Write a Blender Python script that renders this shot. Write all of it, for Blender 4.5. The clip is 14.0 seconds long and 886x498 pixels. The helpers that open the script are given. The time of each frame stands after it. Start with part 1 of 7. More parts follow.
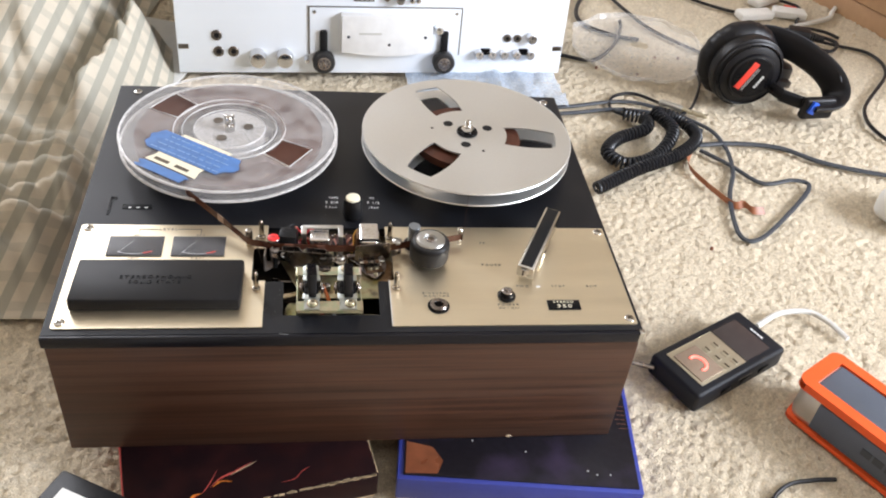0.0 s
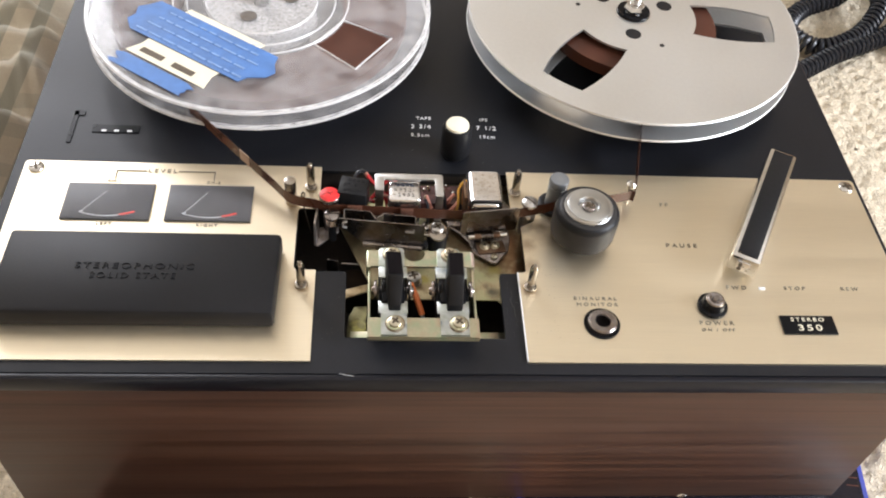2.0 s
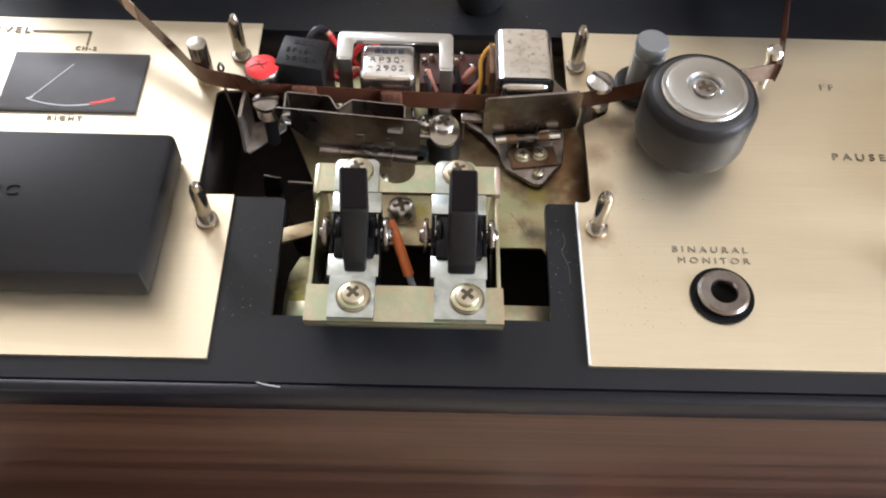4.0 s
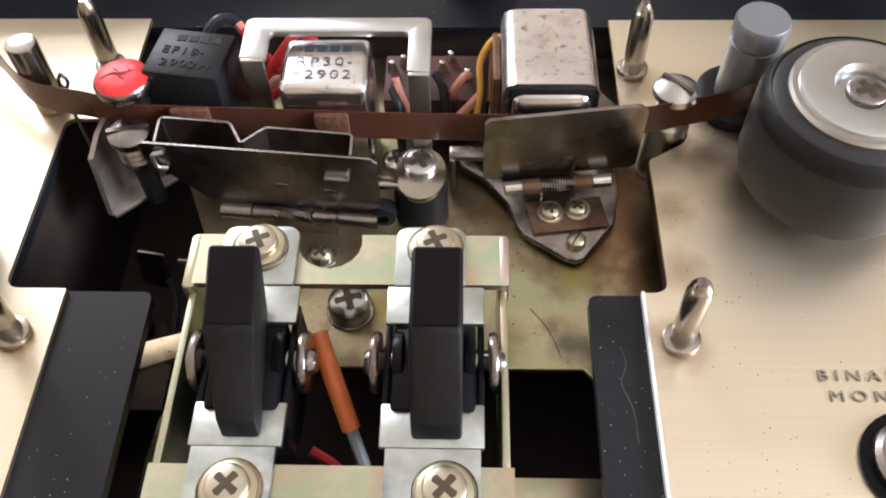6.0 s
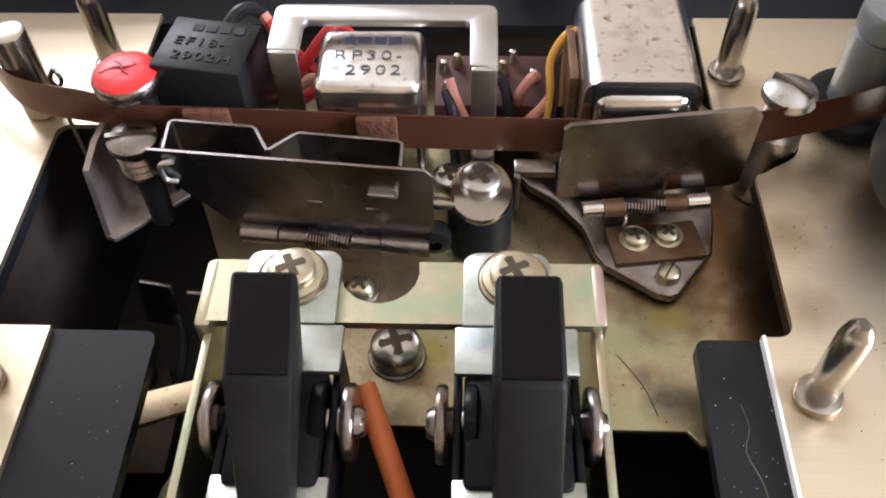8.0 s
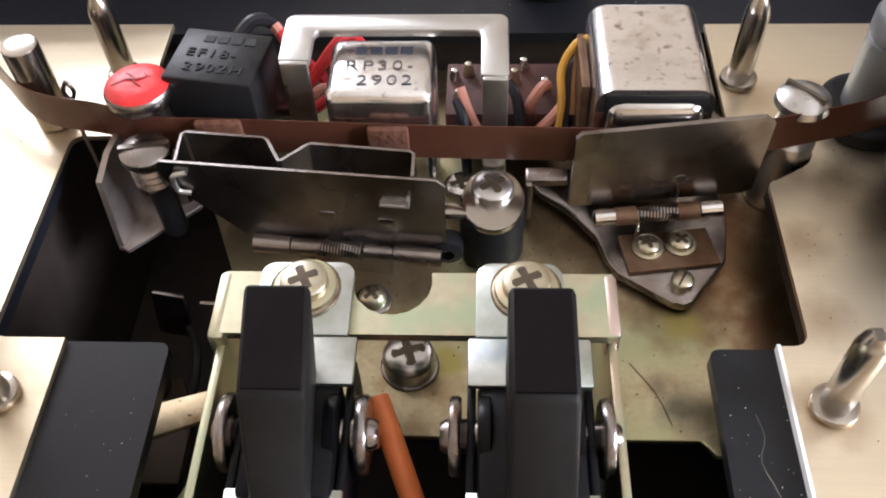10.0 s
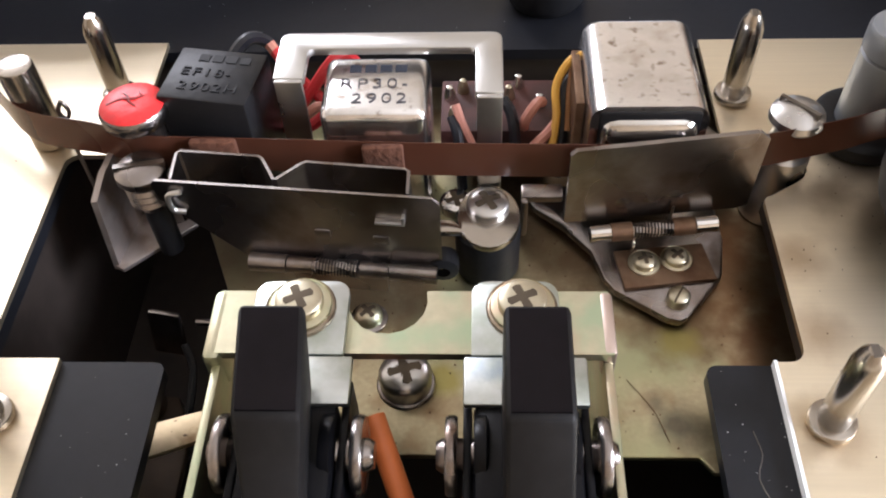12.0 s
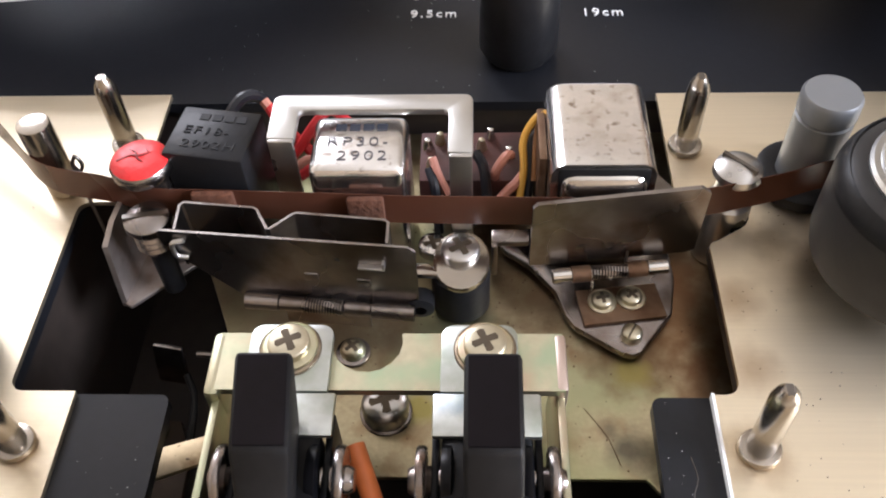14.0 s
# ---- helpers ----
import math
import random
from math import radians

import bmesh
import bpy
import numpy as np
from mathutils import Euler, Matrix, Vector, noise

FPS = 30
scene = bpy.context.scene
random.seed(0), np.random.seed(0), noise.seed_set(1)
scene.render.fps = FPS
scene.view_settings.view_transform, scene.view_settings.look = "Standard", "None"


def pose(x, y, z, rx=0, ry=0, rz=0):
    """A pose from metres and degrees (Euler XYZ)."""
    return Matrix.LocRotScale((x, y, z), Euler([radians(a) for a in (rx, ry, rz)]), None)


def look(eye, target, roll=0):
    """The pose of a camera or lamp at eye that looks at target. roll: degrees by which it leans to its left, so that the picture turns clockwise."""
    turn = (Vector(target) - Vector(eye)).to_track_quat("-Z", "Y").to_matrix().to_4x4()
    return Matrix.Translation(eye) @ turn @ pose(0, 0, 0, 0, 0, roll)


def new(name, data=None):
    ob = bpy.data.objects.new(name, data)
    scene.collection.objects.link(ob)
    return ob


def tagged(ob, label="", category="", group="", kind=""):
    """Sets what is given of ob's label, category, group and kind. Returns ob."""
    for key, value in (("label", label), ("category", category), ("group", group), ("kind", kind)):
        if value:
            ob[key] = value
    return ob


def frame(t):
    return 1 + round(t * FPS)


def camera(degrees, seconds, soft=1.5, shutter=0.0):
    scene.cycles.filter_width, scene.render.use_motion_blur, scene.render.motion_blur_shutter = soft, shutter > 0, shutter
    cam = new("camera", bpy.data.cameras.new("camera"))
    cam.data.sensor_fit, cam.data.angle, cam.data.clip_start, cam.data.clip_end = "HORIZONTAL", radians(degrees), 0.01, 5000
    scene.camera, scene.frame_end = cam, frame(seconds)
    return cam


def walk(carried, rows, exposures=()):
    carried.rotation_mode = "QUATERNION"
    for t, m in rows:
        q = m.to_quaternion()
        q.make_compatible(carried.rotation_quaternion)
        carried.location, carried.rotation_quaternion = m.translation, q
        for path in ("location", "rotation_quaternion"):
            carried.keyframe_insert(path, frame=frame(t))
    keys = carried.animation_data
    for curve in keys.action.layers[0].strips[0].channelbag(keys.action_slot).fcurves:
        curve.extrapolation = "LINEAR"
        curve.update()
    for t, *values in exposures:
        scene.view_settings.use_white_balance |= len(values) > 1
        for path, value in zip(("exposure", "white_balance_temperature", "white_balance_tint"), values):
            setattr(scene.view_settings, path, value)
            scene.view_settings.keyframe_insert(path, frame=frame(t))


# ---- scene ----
cam = camera(52.65, 14.0, soft=2.0)
PATH = [
    (0, (0.17623, -0.42266, 0.58340), (0.31684, 0.33271, -0.05664), 7.00),
    (0.5, (0.17414, -0.39748, 0.57020), (0.31178, 0.35520, -0.07364), 7.01),
    (1, (0.16436, -0.33402, 0.54838), (0.29246, 0.38918, -0.13028), 7.75),
    (1.5, (0.15460, -0.24587, 0.50160), (0.27189, 0.42981, -0.22621), 8.22),
    (2, (0.16208, -0.18515, 0.45405), (0.24776, 0.45079, -0.31292), 6.87),
    (2.5, (0.16615, -0.14006, 0.40590), (0.21840, 0.46126, -0.39139), 4.98),
    (3, (0.17987, -0.11230, 0.37498), (0.22633, 0.47136, -0.43569), 4.80),
    (3.2, (0.18374, -0.10531, 0.36562), (0.22407, 0.46697, -0.45346), 4.42),
    (5.3, (0.19802, -0.03404, 0.29846), (0.17774, 0.49301, -0.55113), -0.50),
    (5.5, (0.20017, -0.02671, 0.29166), (0.17548, 0.52539, -0.54176), -1.00),
    (6, (0.20249, -0.01777, 0.26244), (0.17336, 0.56170, -0.55204), -1.95),
    (6.5, (0.19535, -0.00893, 0.25186), (0.18585, 0.59510, -0.54505), 0.08),
    (7, (0.19190, -0.00526, 0.24426), (0.17530, 0.60033, -0.55135), -0.03),
    (7.5, (0.19280, -0.00364, 0.24115), (0.16574, 0.60772, -0.54974), -1.15),
    (8, (0.19313, -0.00401, 0.24122), (0.16068, 0.61084, -0.54676), -1.61),
    (8.5, (0.19295, -0.00347, 0.24211), (0.15513, 0.60997, -0.54672), -2.11),
    (11, (0.19298, -0.00315, 0.24151), (0.14873, 0.61981, -0.53949), -2.96),
    (11.5, (0.19276, -0.00311, 0.24271), (0.15046, 0.62353, -0.53546), -2.89),
    (12, (0.19330, -0.00260, 0.24199), (0.15047, 0.62522, -0.53519), -3.03),
    (12.5, (0.19300, -0.00264, 0.24281), (0.15168, 0.62747, -0.53259), -2.98),
    (13, (0.19321, -0.00248, 0.24256), (0.15193, 0.62864, -0.53203), -3.02),
    (13.5, (0.19317, -0.00273, 0.24386), (0.15467, 0.63046, -0.52918), -2.85),
    (14, (0.19705, -0.00675, 0.25587), (0.15680, 0.62552, -0.51783), -2.85),
]
EXPOSURES = [(0, -0.10, 6390, 14), (1.0, 0.04, 6390, 14), (2.0, 0.06, 6400, 14), (3.0, 0.10, 6240, 13), (6.5, 0.17, 6230, 18), (14, 0.17, 6210, 18)]
walk(cam, [(t, look(eye, target, roll)) for t, eye, target, roll in PATH], EXPOSURES)

# ---- light ----
world = bpy.data.worlds.new("sky")
scene.world = world
world.use_nodes = True
wn = world.node_tree.nodes
sky = wn.new("ShaderNodeTexSky")
sky.sky_type = "NISHITA"
sky.sun_disc = False
sky.sun_elevation, sky.sun_rotation = radians(42), radians(75)
world.node_tree.links.new(sky.outputs[0], wn["Background"].inputs[0])
wn["Background"].inputs[1].default_value = 0.12


def area_lamp(name, place, target, sx, sy, watts, colour):
    data = bpy.data.lights.new(name, "AREA")
    data.shape, data.size, data.size_y, data.energy, data.color = "RECTANGLE", sx, sy, watts, colour
    ob = new(name, data)
    ob.matrix_basis = look(place, target)
    return ob


area_lamp("unseen_window_light", (2.66, -0.75, 1.32), (0.0, 0.0, 0.45), 1.3, 0.95, 166, (0.88, 0.94, 1.0))
# North window is unseen, added to brighten reflections in the left panel.
area_lamp("unseen_window_light", (-1.45, 2.66, 1.70), (-1.2, 0.0, 1.2), 1.3, 1.2, 82, (0.94, 0.96, 0.98))

# ---- materials ----
def surface(name, colour, rough=0.5, metal=0.0, vary=0.12, grain=60.0, blotch=7.0, bump=0.1, depth=0.0004, stretch=(1, 1, 1),
            second=None, mix=(0.45, 0.65), rough_vary=0.1, coat=0.0, spread=0.0, spec=0.5, third=None, third_scale=40.0, third_mix=(0.5, 0.7), stains_and_shade=()):
    """A node material with grain and blotches of two sizes, in metres of the object's own space.
    third: one more colour in patches of its own; stains: (x, y, radius, softness, colour, strength) in plan, with ragged outlines."""
    m = bpy.data.materials.new(name)
    m.use_nodes = True
    n, l = m.node_tree.nodes, m.node_tree.links
    b = n["Principled BSDF"]
    tc, mp = n.new("ShaderNodeTexCoord"), n.new("ShaderNodeMapping")
    mp.inputs["Scale"].default_value = stretch
    l.new(tc.outputs["Object"], mp.inputs[0])
    fine, wide = n.new("ShaderNodeTexNoise"), n.new("ShaderNodeTexNoise")
    for node, s, d in ((fine, grain, 4), (wide, blotch, 3)):
        node.inputs["Scale"].default_value, node.inputs["Detail"].default_value = s, d
        l.new(mp.outputs[0], node.inputs["Vector"])
    add = n.new("ShaderNodeMath")
    add.operation = "ADD"
    l.new(fine.outputs[0], add.inputs[0])
    l.new(wide.outputs[0], add.inputs[1])
    ramp = n.new("ShaderNodeMapRange")
    ramp.inputs[1].default_value, ramp.inputs[2].default_value = 0.6, 1.4
    l.new(add.outputs[0], ramp.inputs[0])
    mixer = n.new("ShaderNodeMix")
    mixer.data_type = "RGBA"
    mixer.inputs[6].default_value = (*[max(0, c * (1 - vary)) for c in colour], 1)
    mixer.inputs[7].default_value = (*[min(1, c * (1 + vary)) for c in colour], 1)
    l.new(ramp.outputs[0], mixer.inputs[0])
    out = mixer.outputs[2]
    if second:
        noise_b, cut = n.new("ShaderNodeTexNoise"), n.new("ShaderNodeMapRange")
        noise_b.inputs["Scale"].default_value, noise_b.inputs["Detail"].default_value = blotch * 2.3, 6
        l.new(mp.outputs[0], noise_b.inputs["Vector"])
        cut.inputs[1].default_value, cut.inputs[2].default_value = mix
        l.new(noise_b.outputs[0], cut.inputs[0])
        other = n.new("ShaderNodeMix")
        other.data_type = "RGBA"
        other.inputs[7].default_value = (*second, 1)
        l.new(cut.outputs[0], other.inputs[0])
        l.new(out, other.inputs[6])
        out = other.outputs[2]
    if third:
        patch, cut = n.new("ShaderNodeTexNoise"), n.new("ShaderNodeMapRange")
        shift = n.new("ShaderNodeVectorMath")
        shift.inputs[1].default_value = (3.7, 1.9, 5.3)
        l.new(mp.outputs[0], shift.inputs[0])
        patch.inputs["Scale"].default_value, patch.inputs["Detail"].default_value = third_scale, 5
        l.new(shift.outputs[0], patch.inputs["Vector"])
        cut.inputs[1].default_value, cut.inputs[2].default_value = third_mix
        l.new(patch.outputs[0], cut.inputs[0])
        other = n.new("ShaderNodeMix")
        other.data_type = "RGBA"
        other.inputs[7].default_value = (*third, 1)
        l.new(cut.outputs[0], other.inputs[0])
        l.new(out, other.inputs[6])
        out = other.outputs[2]
    if stains_and_shade:
        ragged = n.new("ShaderNodeTexNoise")
        ragged.inputs["Scale"].default_value, ragged.inputs["Detail"].default_value = 320, 5
        l.new(tc.outputs["Object"], ragged.inputs["Vector"])
        flat = n.new("ShaderNodeVectorMath")
        flat.operation = "MULTIPLY"
        flat.inputs[1].default_value = (1, 1, 0)
        l.new(tc.outputs["Object"], flat.inputs[0])
        for sx, sy, radius, soft_edge, tone, strength in stains_and_shade:
            far, wobble, cut, other = n.new("ShaderNodeVectorMath"), n.new("ShaderNodeMath"), n.new("ShaderNodeMapRange"), n.new("ShaderNodeMix")
            far.operation = "DISTANCE"
            far.inputs[1].default_value = (sx, sy, 0)
            l.new(flat.outputs[0], far.inputs[0])
            wobble.operation = "MULTIPLY_ADD"
            wobble.inputs[1].default_value = radius * 1.3
            l.new(ragged.outputs[0], wobble.inputs[0])
            l.new(far.outputs["Value"], wobble.inputs[2])
            cut.inputs[1].default_value, cut.inputs[2].default_value = radius * (1.65 + soft_edge), radius * (1.65 - soft_edge)
            cut.inputs[3].default_value, cut.inputs[4].default_value = 0.0, strength
            l.new(wobble.outputs[0], cut.inputs[0])
            other.data_type = "RGBA"
            other.inputs[7].default_value = (*tone, 1)
            l.new(cut.outputs[0], other.inputs[0])
            l.new(out, other.inputs[6])
            out = other.outputs[2]
    if spread:
        info, hsv = n.new("ShaderNodeObjectInfo"), n.new("ShaderNodeHueSaturation")
        span = n.new("ShaderNodeMapRange")
        span.inputs[3].default_value, span.inputs[4].default_value = 1 - spread, 1 + spread
        l.new(info.outputs["Random"], span.inputs[0])
        l.new(span.outputs[0], hsv.inputs["Value"])
        l.new(out, hsv.inputs["Color"])
        out = hsv.outputs[0]
    l.new(out, b.inputs["Base Color"])
    rr = n.new("ShaderNodeMapRange")
    rr.inputs[3].default_value, rr.inputs[4].default_value = max(0.02, rough - rough_vary), min(1, rough + rough_vary)
    l.new(wide.outputs[0], rr.inputs[0])
    l.new(rr.outputs[0], b.inputs["Roughness"])
    b.inputs["Metallic"].default_value = metal
    b.inputs["Coat Weight"].default_value = coat
    b.inputs["Specular IOR Level"].default_value = spec
    if bump:
        bp = n.new("ShaderNodeBump")
        bp.inputs["Strength"].default_value, bp.inputs["Distance"].default_value = bump, depth
        l.new(fine.outputs[0], bp.inputs["Height"])
        l.new(bp.outputs[0], b.inputs["Normal"])
    return m


def tree(m):
    return m.node_tree.nodes, m.node_tree.links, m.node_tree.nodes["Principled BSDF"]


carpet_mat = surface("carpet", (0.70, 0.61, 0.465), 0.95, 0, 0.28, 700, 260, 0.9, 0.003, second=(0.52, 0.42, 0.285), mix=(0.50, 0.76))
wall_mat = surface("wall_paint", (0.57, 0.51, 0.43), 0.8, 0, 0.03, 90, 2, 0.08)
# Unseen south wall, darkened and warmed to cut bounce onto front faces.
wall_dark = surface("dimmed_wall_paint", (0.36, 0.285, 0.205), 0.8, 0, 0.03, 90, 2, 0.08)
ceiling_mat = surface("ceiling_paint", (0.62, 0.60, 0.565), 0.85, 0, 0.02, 120, 2, 0.1)
walnut = surface("walnut_veneer", (0.057, 0.0262, 0.0158), 0.42, 0, 0.55, 24, 9.0, 0.10, 0.0002, stretch=(0.35, 14, 20), second=(0.026, 0.0130, 0.0090), mix=(0.48, 0.80), spec=0.32, third=(0.070, 0.0360, 0.0240), third_scale=9, third_mix=(0.48, 0.74))
black_paint = surface("black_deck_paint", (0.0085, 0.0092, 0.012), 0.42, 0, 0.2, 900, 12, 0.10, 0.0001, spec=0.28)
black_edge = surface("black_trim", (0.006, 0.006, 0.009), 0.34, 0, 0.2, 300, 12, 0.05, spec=0.25)
cover_black = surface("moulded_cover_black", (0.008, 0.008, 0.009), 0.46, 0, 0.2, 900, 30, 0.06, spec=0.2)
black_plastic = surface("black_plastic", (0.010, 0.010, 0.011), 0.42, 0, 0.2, 700, 18, 0.15, spec=0.2)
black_gloss = surface("black_gloss", (0.004, 0.004, 0.005), 0.28, 0, 0.15, 300, 18, 0.03, spec=0.14)
well_black = surface("chassis_black", (0.028, 0.020, 0.016), 0.6, 0, 0.4, 300, 60, 0.2)
champagne = surface("champagne_aluminium", (0.79, 0.70, 0.535), 0.40, 1.0, 0.05, 420, 14, 0.12, 0.00008, stretch=(0.12, 6, 1), rough_vary=0.05, stains_and_shade=((0.2333, 0.0470, 0.0034, 0.7, (0.42, 0.30, 0.18), 0.75), (0.2350, 0.0600, 0.0030, 0.8, (0.42, 0.31, 0.20), 0.7), (0.2350, 0.0720, 0.0026, 0.8, (0.42, 0.31, 0.20), 0.7), (0.2440, 0.0780, 0.0040, 0.9, (0.44, 0.35, 0.24), 0.6), (0.1350, 0.0470, 0.0036, 0.7, (0.42, 0.30, 0.18), 0.6), (0.2410, 0.0840, 0.0030, 0.8, (0.36, 0.29, 0.20), 0.6), (0.2490, 0.0900, 0.0060, 0.8, (0.34, 0.28, 0.20), 0.6), (0.1290, 0.0930, 0.0030, 0.8, (0.50, 0.38, 0.24), 0.5), (0.2340, 0.1000, 0.0030, 0.8, (0.46, 0.36, 0.24), 0.5)))
chrome = surface("chrome", (0.62, 0.61, 0.59), 0.12, 1.0, 0.08, 500, 60, 0.03, 0.0001)
chrome_worn = surface("worn_chrome", (0.84, 0.84, 0.85), 0.22, 1.0, 0.12, 420, 90, 0.14, 0.0002, second=(0.56, 0.51, 0.46), mix=(0.54, 0.78), third=(0.36, 0.31, 0.27), third_scale=650, third_mix=(0.58, 0.72))
steel = surface("dull_steel", (0.30, 0.275, 0.265), 0.27, 1.0, 0.18, 420, 60, 0.10, 0.0001, second=(0.18, 0.14, 0.12), mix=(0.48, 0.72), third=(0.15, 0.10, 0.075), third_scale=160, third_mix=(0.56, 0.84))
steel_dark = surface("dark_steel", (0.20, 0.185, 0.17), 0.34, 1.0, 0.15, 320, 40, 0.08, 0.0001, second=(0.13, 0.09, 0.06), mix=(0.5, 0.75))
nickel = surface("nickel_pin", (0.38, 0.345, 0.30), 0.22, 1.0, 0.1, 300, 70, 0.04, 0.0001, stretch=(1, 1, 0.15))
zinc = surface("yellow_zinc", (0.50, 0.47, 0.34), 0.38, 1.0, 0.14, 700, 60, 0.14, 0.0001, second=(0.40, 0.48, 0.33), mix=(0.46, 0.68), third=(0.53, 0.41, 0.30), third_scale=90, third_mix=(0.54, 0.70))
zinc_blue = surface("blue_zinc", (0.57, 0.61, 0.61), 0.32, 1.0, 0.14, 500, 110, 0.10, 0.0001, second=(0.42, 0.47, 0.43), mix=(0.42, 0.66), third=(0.22, 0.29, 0.38), third_scale=110, third_mix=(0.60, 0.74))
# The spot at (0.2310, 0.0640) paints corner shade together with rust.
chassis_zinc = surface("stained_chassis_zinc", (0.43, 0.375, 0.245), 0.40, 1.0, 0.20, 1400, 60, 0.18, 0.0001, second=(0.27, 0.185, 0.105), mix=(0.50, 0.70), third=(0.37, 0.375, 0.225), third_scale=70, third_mix=(0.48, 0.66), stains_and_shade=((0.2260, 0.0770, 0.0110, 0.6, (0.22, 0.105, 0.048), 0.8), (0.2040, 0.0900, 0.0140, 0.6, (0.19, 0.125, 0.075), 0.7), (0.1700, 0.0780, 0.0120, 0.6, (0.34, 0.26, 0.18), 0.7), (0.2310, 0.0640, 0.0050, 0.6, (0.17, 0.085, 0.045), 0.8), (0.2300, 0.0850, 0.0050, 0.6, (0.16, 0.08, 0.04), 0.8), (0.2200, 0.0690, 0.0060, 0.55, (0.15, 0.10, 0.055), 0.8), (0.2068, 0.0800, 0.0060, 0.6, (0.17, 0.11, 0.065), 0.7), (0.1880, 0.0588, 0.0023, 0.35, (0.34, 0.30, 0.10), 0.9), (0.2200, 0.0652, 0.0026, 0.4, (0.30, 0.26, 0.09), 0.8), (0.2185, 0.0525, 0.0026, 0.7, (0.10, 0.09, 0.07), 0.85), (0.2160, 0.0560, 0.0012, 0.7, (0.16, 0.14, 0.10), 0.7), (0.1560, 0.0800, 0.0060, 0.7, (0.20, 0.14, 0.09), 0.6)))
rusty = surface("rusty_steel", (0.19, 0.12, 0.075), 0.55, 0.8, 0.25, 420, 90, 0.2, 0.0002, second=(0.11, 0.055, 0.03), mix=(0.45, 0.65))
brass = surface("brass_screw", (0.56, 0.52, 0.40), 0.34, 1.0, 0.14, 300, 90, 0.10, 0.0001, second=(0.34, 0.28, 0.19), mix=(0.52, 0.72))
tape_brown = surface("oxide_tape", (0.078, 0.029, 0.017), 0.24, 0, 0.15, 120, 30, 0.03, 0.0001)
tape_pale = surface("leader_tape", (0.36, 0.24, 0.18), 0.3, 0, 0.1, 120, 30, 0.03, 0.0001)
tape_pack = surface("wound_tape", (0.060, 0.020, 0.011), 0.5, 0, 0.3, 30, 20, 0.05, 0.0001, spec=0.25)
felt_brown = surface("felt_pad", (0.085, 0.030, 0.014), 0.95, 0, 0.3, 900, 90, 0.8, 0.0006)
reel_alu = surface("brushed_reel_aluminium", (0.74, 0.75, 0.75), 0.42, 1.0, 0.03, 500, 12, 0.06, 0.0001)
silver_face = surface("silver_faceplate", (0.84, 0.90, 0.98), 0.40, 0.12, 0.02, 600, 6, 0.06, 0.0001, stretch=(0.15, 1, 5))
silver_knob = surface("silver_knob", (0.66, 0.66, 0.67), 0.22, 1.0, 0.05, 300, 30, 0.05)
red_paint = surface("red_cap_paint", (0.66, 0.022, 0.022), 0.40, 0, 0.2, 300, 90, 0.5, 0.0006, second=(0.42, 0.010, 0.012), mix=(0.52, 0.70))
rubber = surface("grey_rubber", (0.027, 0.026, 0.026), 0.45, 0, 0.2, 300, 60, 0.15, 0.0002, spec=0.22)
roller_alu = surface("turned_aluminium", (0.52, 0.53, 0.53), 0.3, 1.0, 0.06, 260, 60, 0.05, 0.0001)
capstan_grey = surface("grey_sleeve", (0.19, 0.20, 0.21), 0.4, 0.5, 0.08, 200, 40, 0.05)
rust_board = surface("terminal_board", (0.080, 0.026, 0.022), 0.6, 0, 0.35, 300, 60, 0.3, 0.0003, second=(0.030, 0.012, 0.010), mix=(0.48, 0.66))
red_wire = surface("red_wire", (0.55, 0.025, 0.03), 0.4, 0, 0.1, 200, 50, 0)
pink_wire = surface("pink_wire", (0.52, 0.22, 0.16), 0.45, 0, 0.1, 200, 50, 0)
yellow_wire = surface("yellow_wire", (0.75, 0.42, 0.07), 0.4, 0, 0.1, 200, 50, 0)
orange_sleeve = surface("orange_sleeve", (0.72, 0.20, 0.06), 0.5, 0, 0.12, 400, 90, 0.1)
grey_wire = surface("grey_wire", (0.22, 0.23, 0.24), 0.5, 0, 0.1, 200, 50, 0)
print_dark = surface("dark_print", (0.19, 0.165, 0.12), 0.5, 0, 0.1, 300, 50, 0)
print_white = surface("white_print", (0.72, 0.73, 0.74), 0.5, 0, 0.05, 300, 50, 0)
print_ink = surface("engraved_ink", (0.03, 0.035, 0.05), 0.5, 0, 0.1, 300, 50, 0)
emboss = surface("embossed_black", (0.005, 0.005, 0.006), 0.5, 0, 0.1, 300, 50, 0, spec=0.2)
paper_white = surface("white_paper", (0.72, 0.72, 0.70), 0.7, 0, 0.04, 90, 12, 0.05)
cream = surface("cream_label", (0.74, 0.69, 0.53), 0.6, 0, 0.06, 200, 60, 0.05)
blue_label = surface("blue_label", (0.05, 0.145, 0.38), 0.55, 0, 0.25, 160, 60, 0.1)
grey_print = surface("printed_grey_paper", (0.52, 0.52, 0.50), 0.7, 0, 0.08, 90, 12, 0.05)
box_maroon = surface("maroon_box_paper", (0.014, 0.0042, 0.0045), 0.46, 0, 0.3, 60, 16, 0.05, spec=0.08, second=(0.008, 0.003, 0.004), mix=(0.4, 0.6))
box_vein = surface("orange_vein", (0.55, 0.16, 0.02), 0.4, 0, 0.4, 200, 60, 0.05)
box_red = surface("worn_red_edge", (0.42, 0.06, 0.05), 0.5, 0, 0.2, 200, 60, 0.1)
box_worn = surface("worn_board", (0.50, 0.38, 0.24), 0.8, 0, 0.2, 300, 60, 0.2)
box_black = surface("glossy_box_print", (0.010, 0.009, 0.013), 0.22, 0, 0.3, 200, 12, 0.04, spec=0.25, second=(0.030, 0.022, 0.045), mix=(0.5, 0.75))
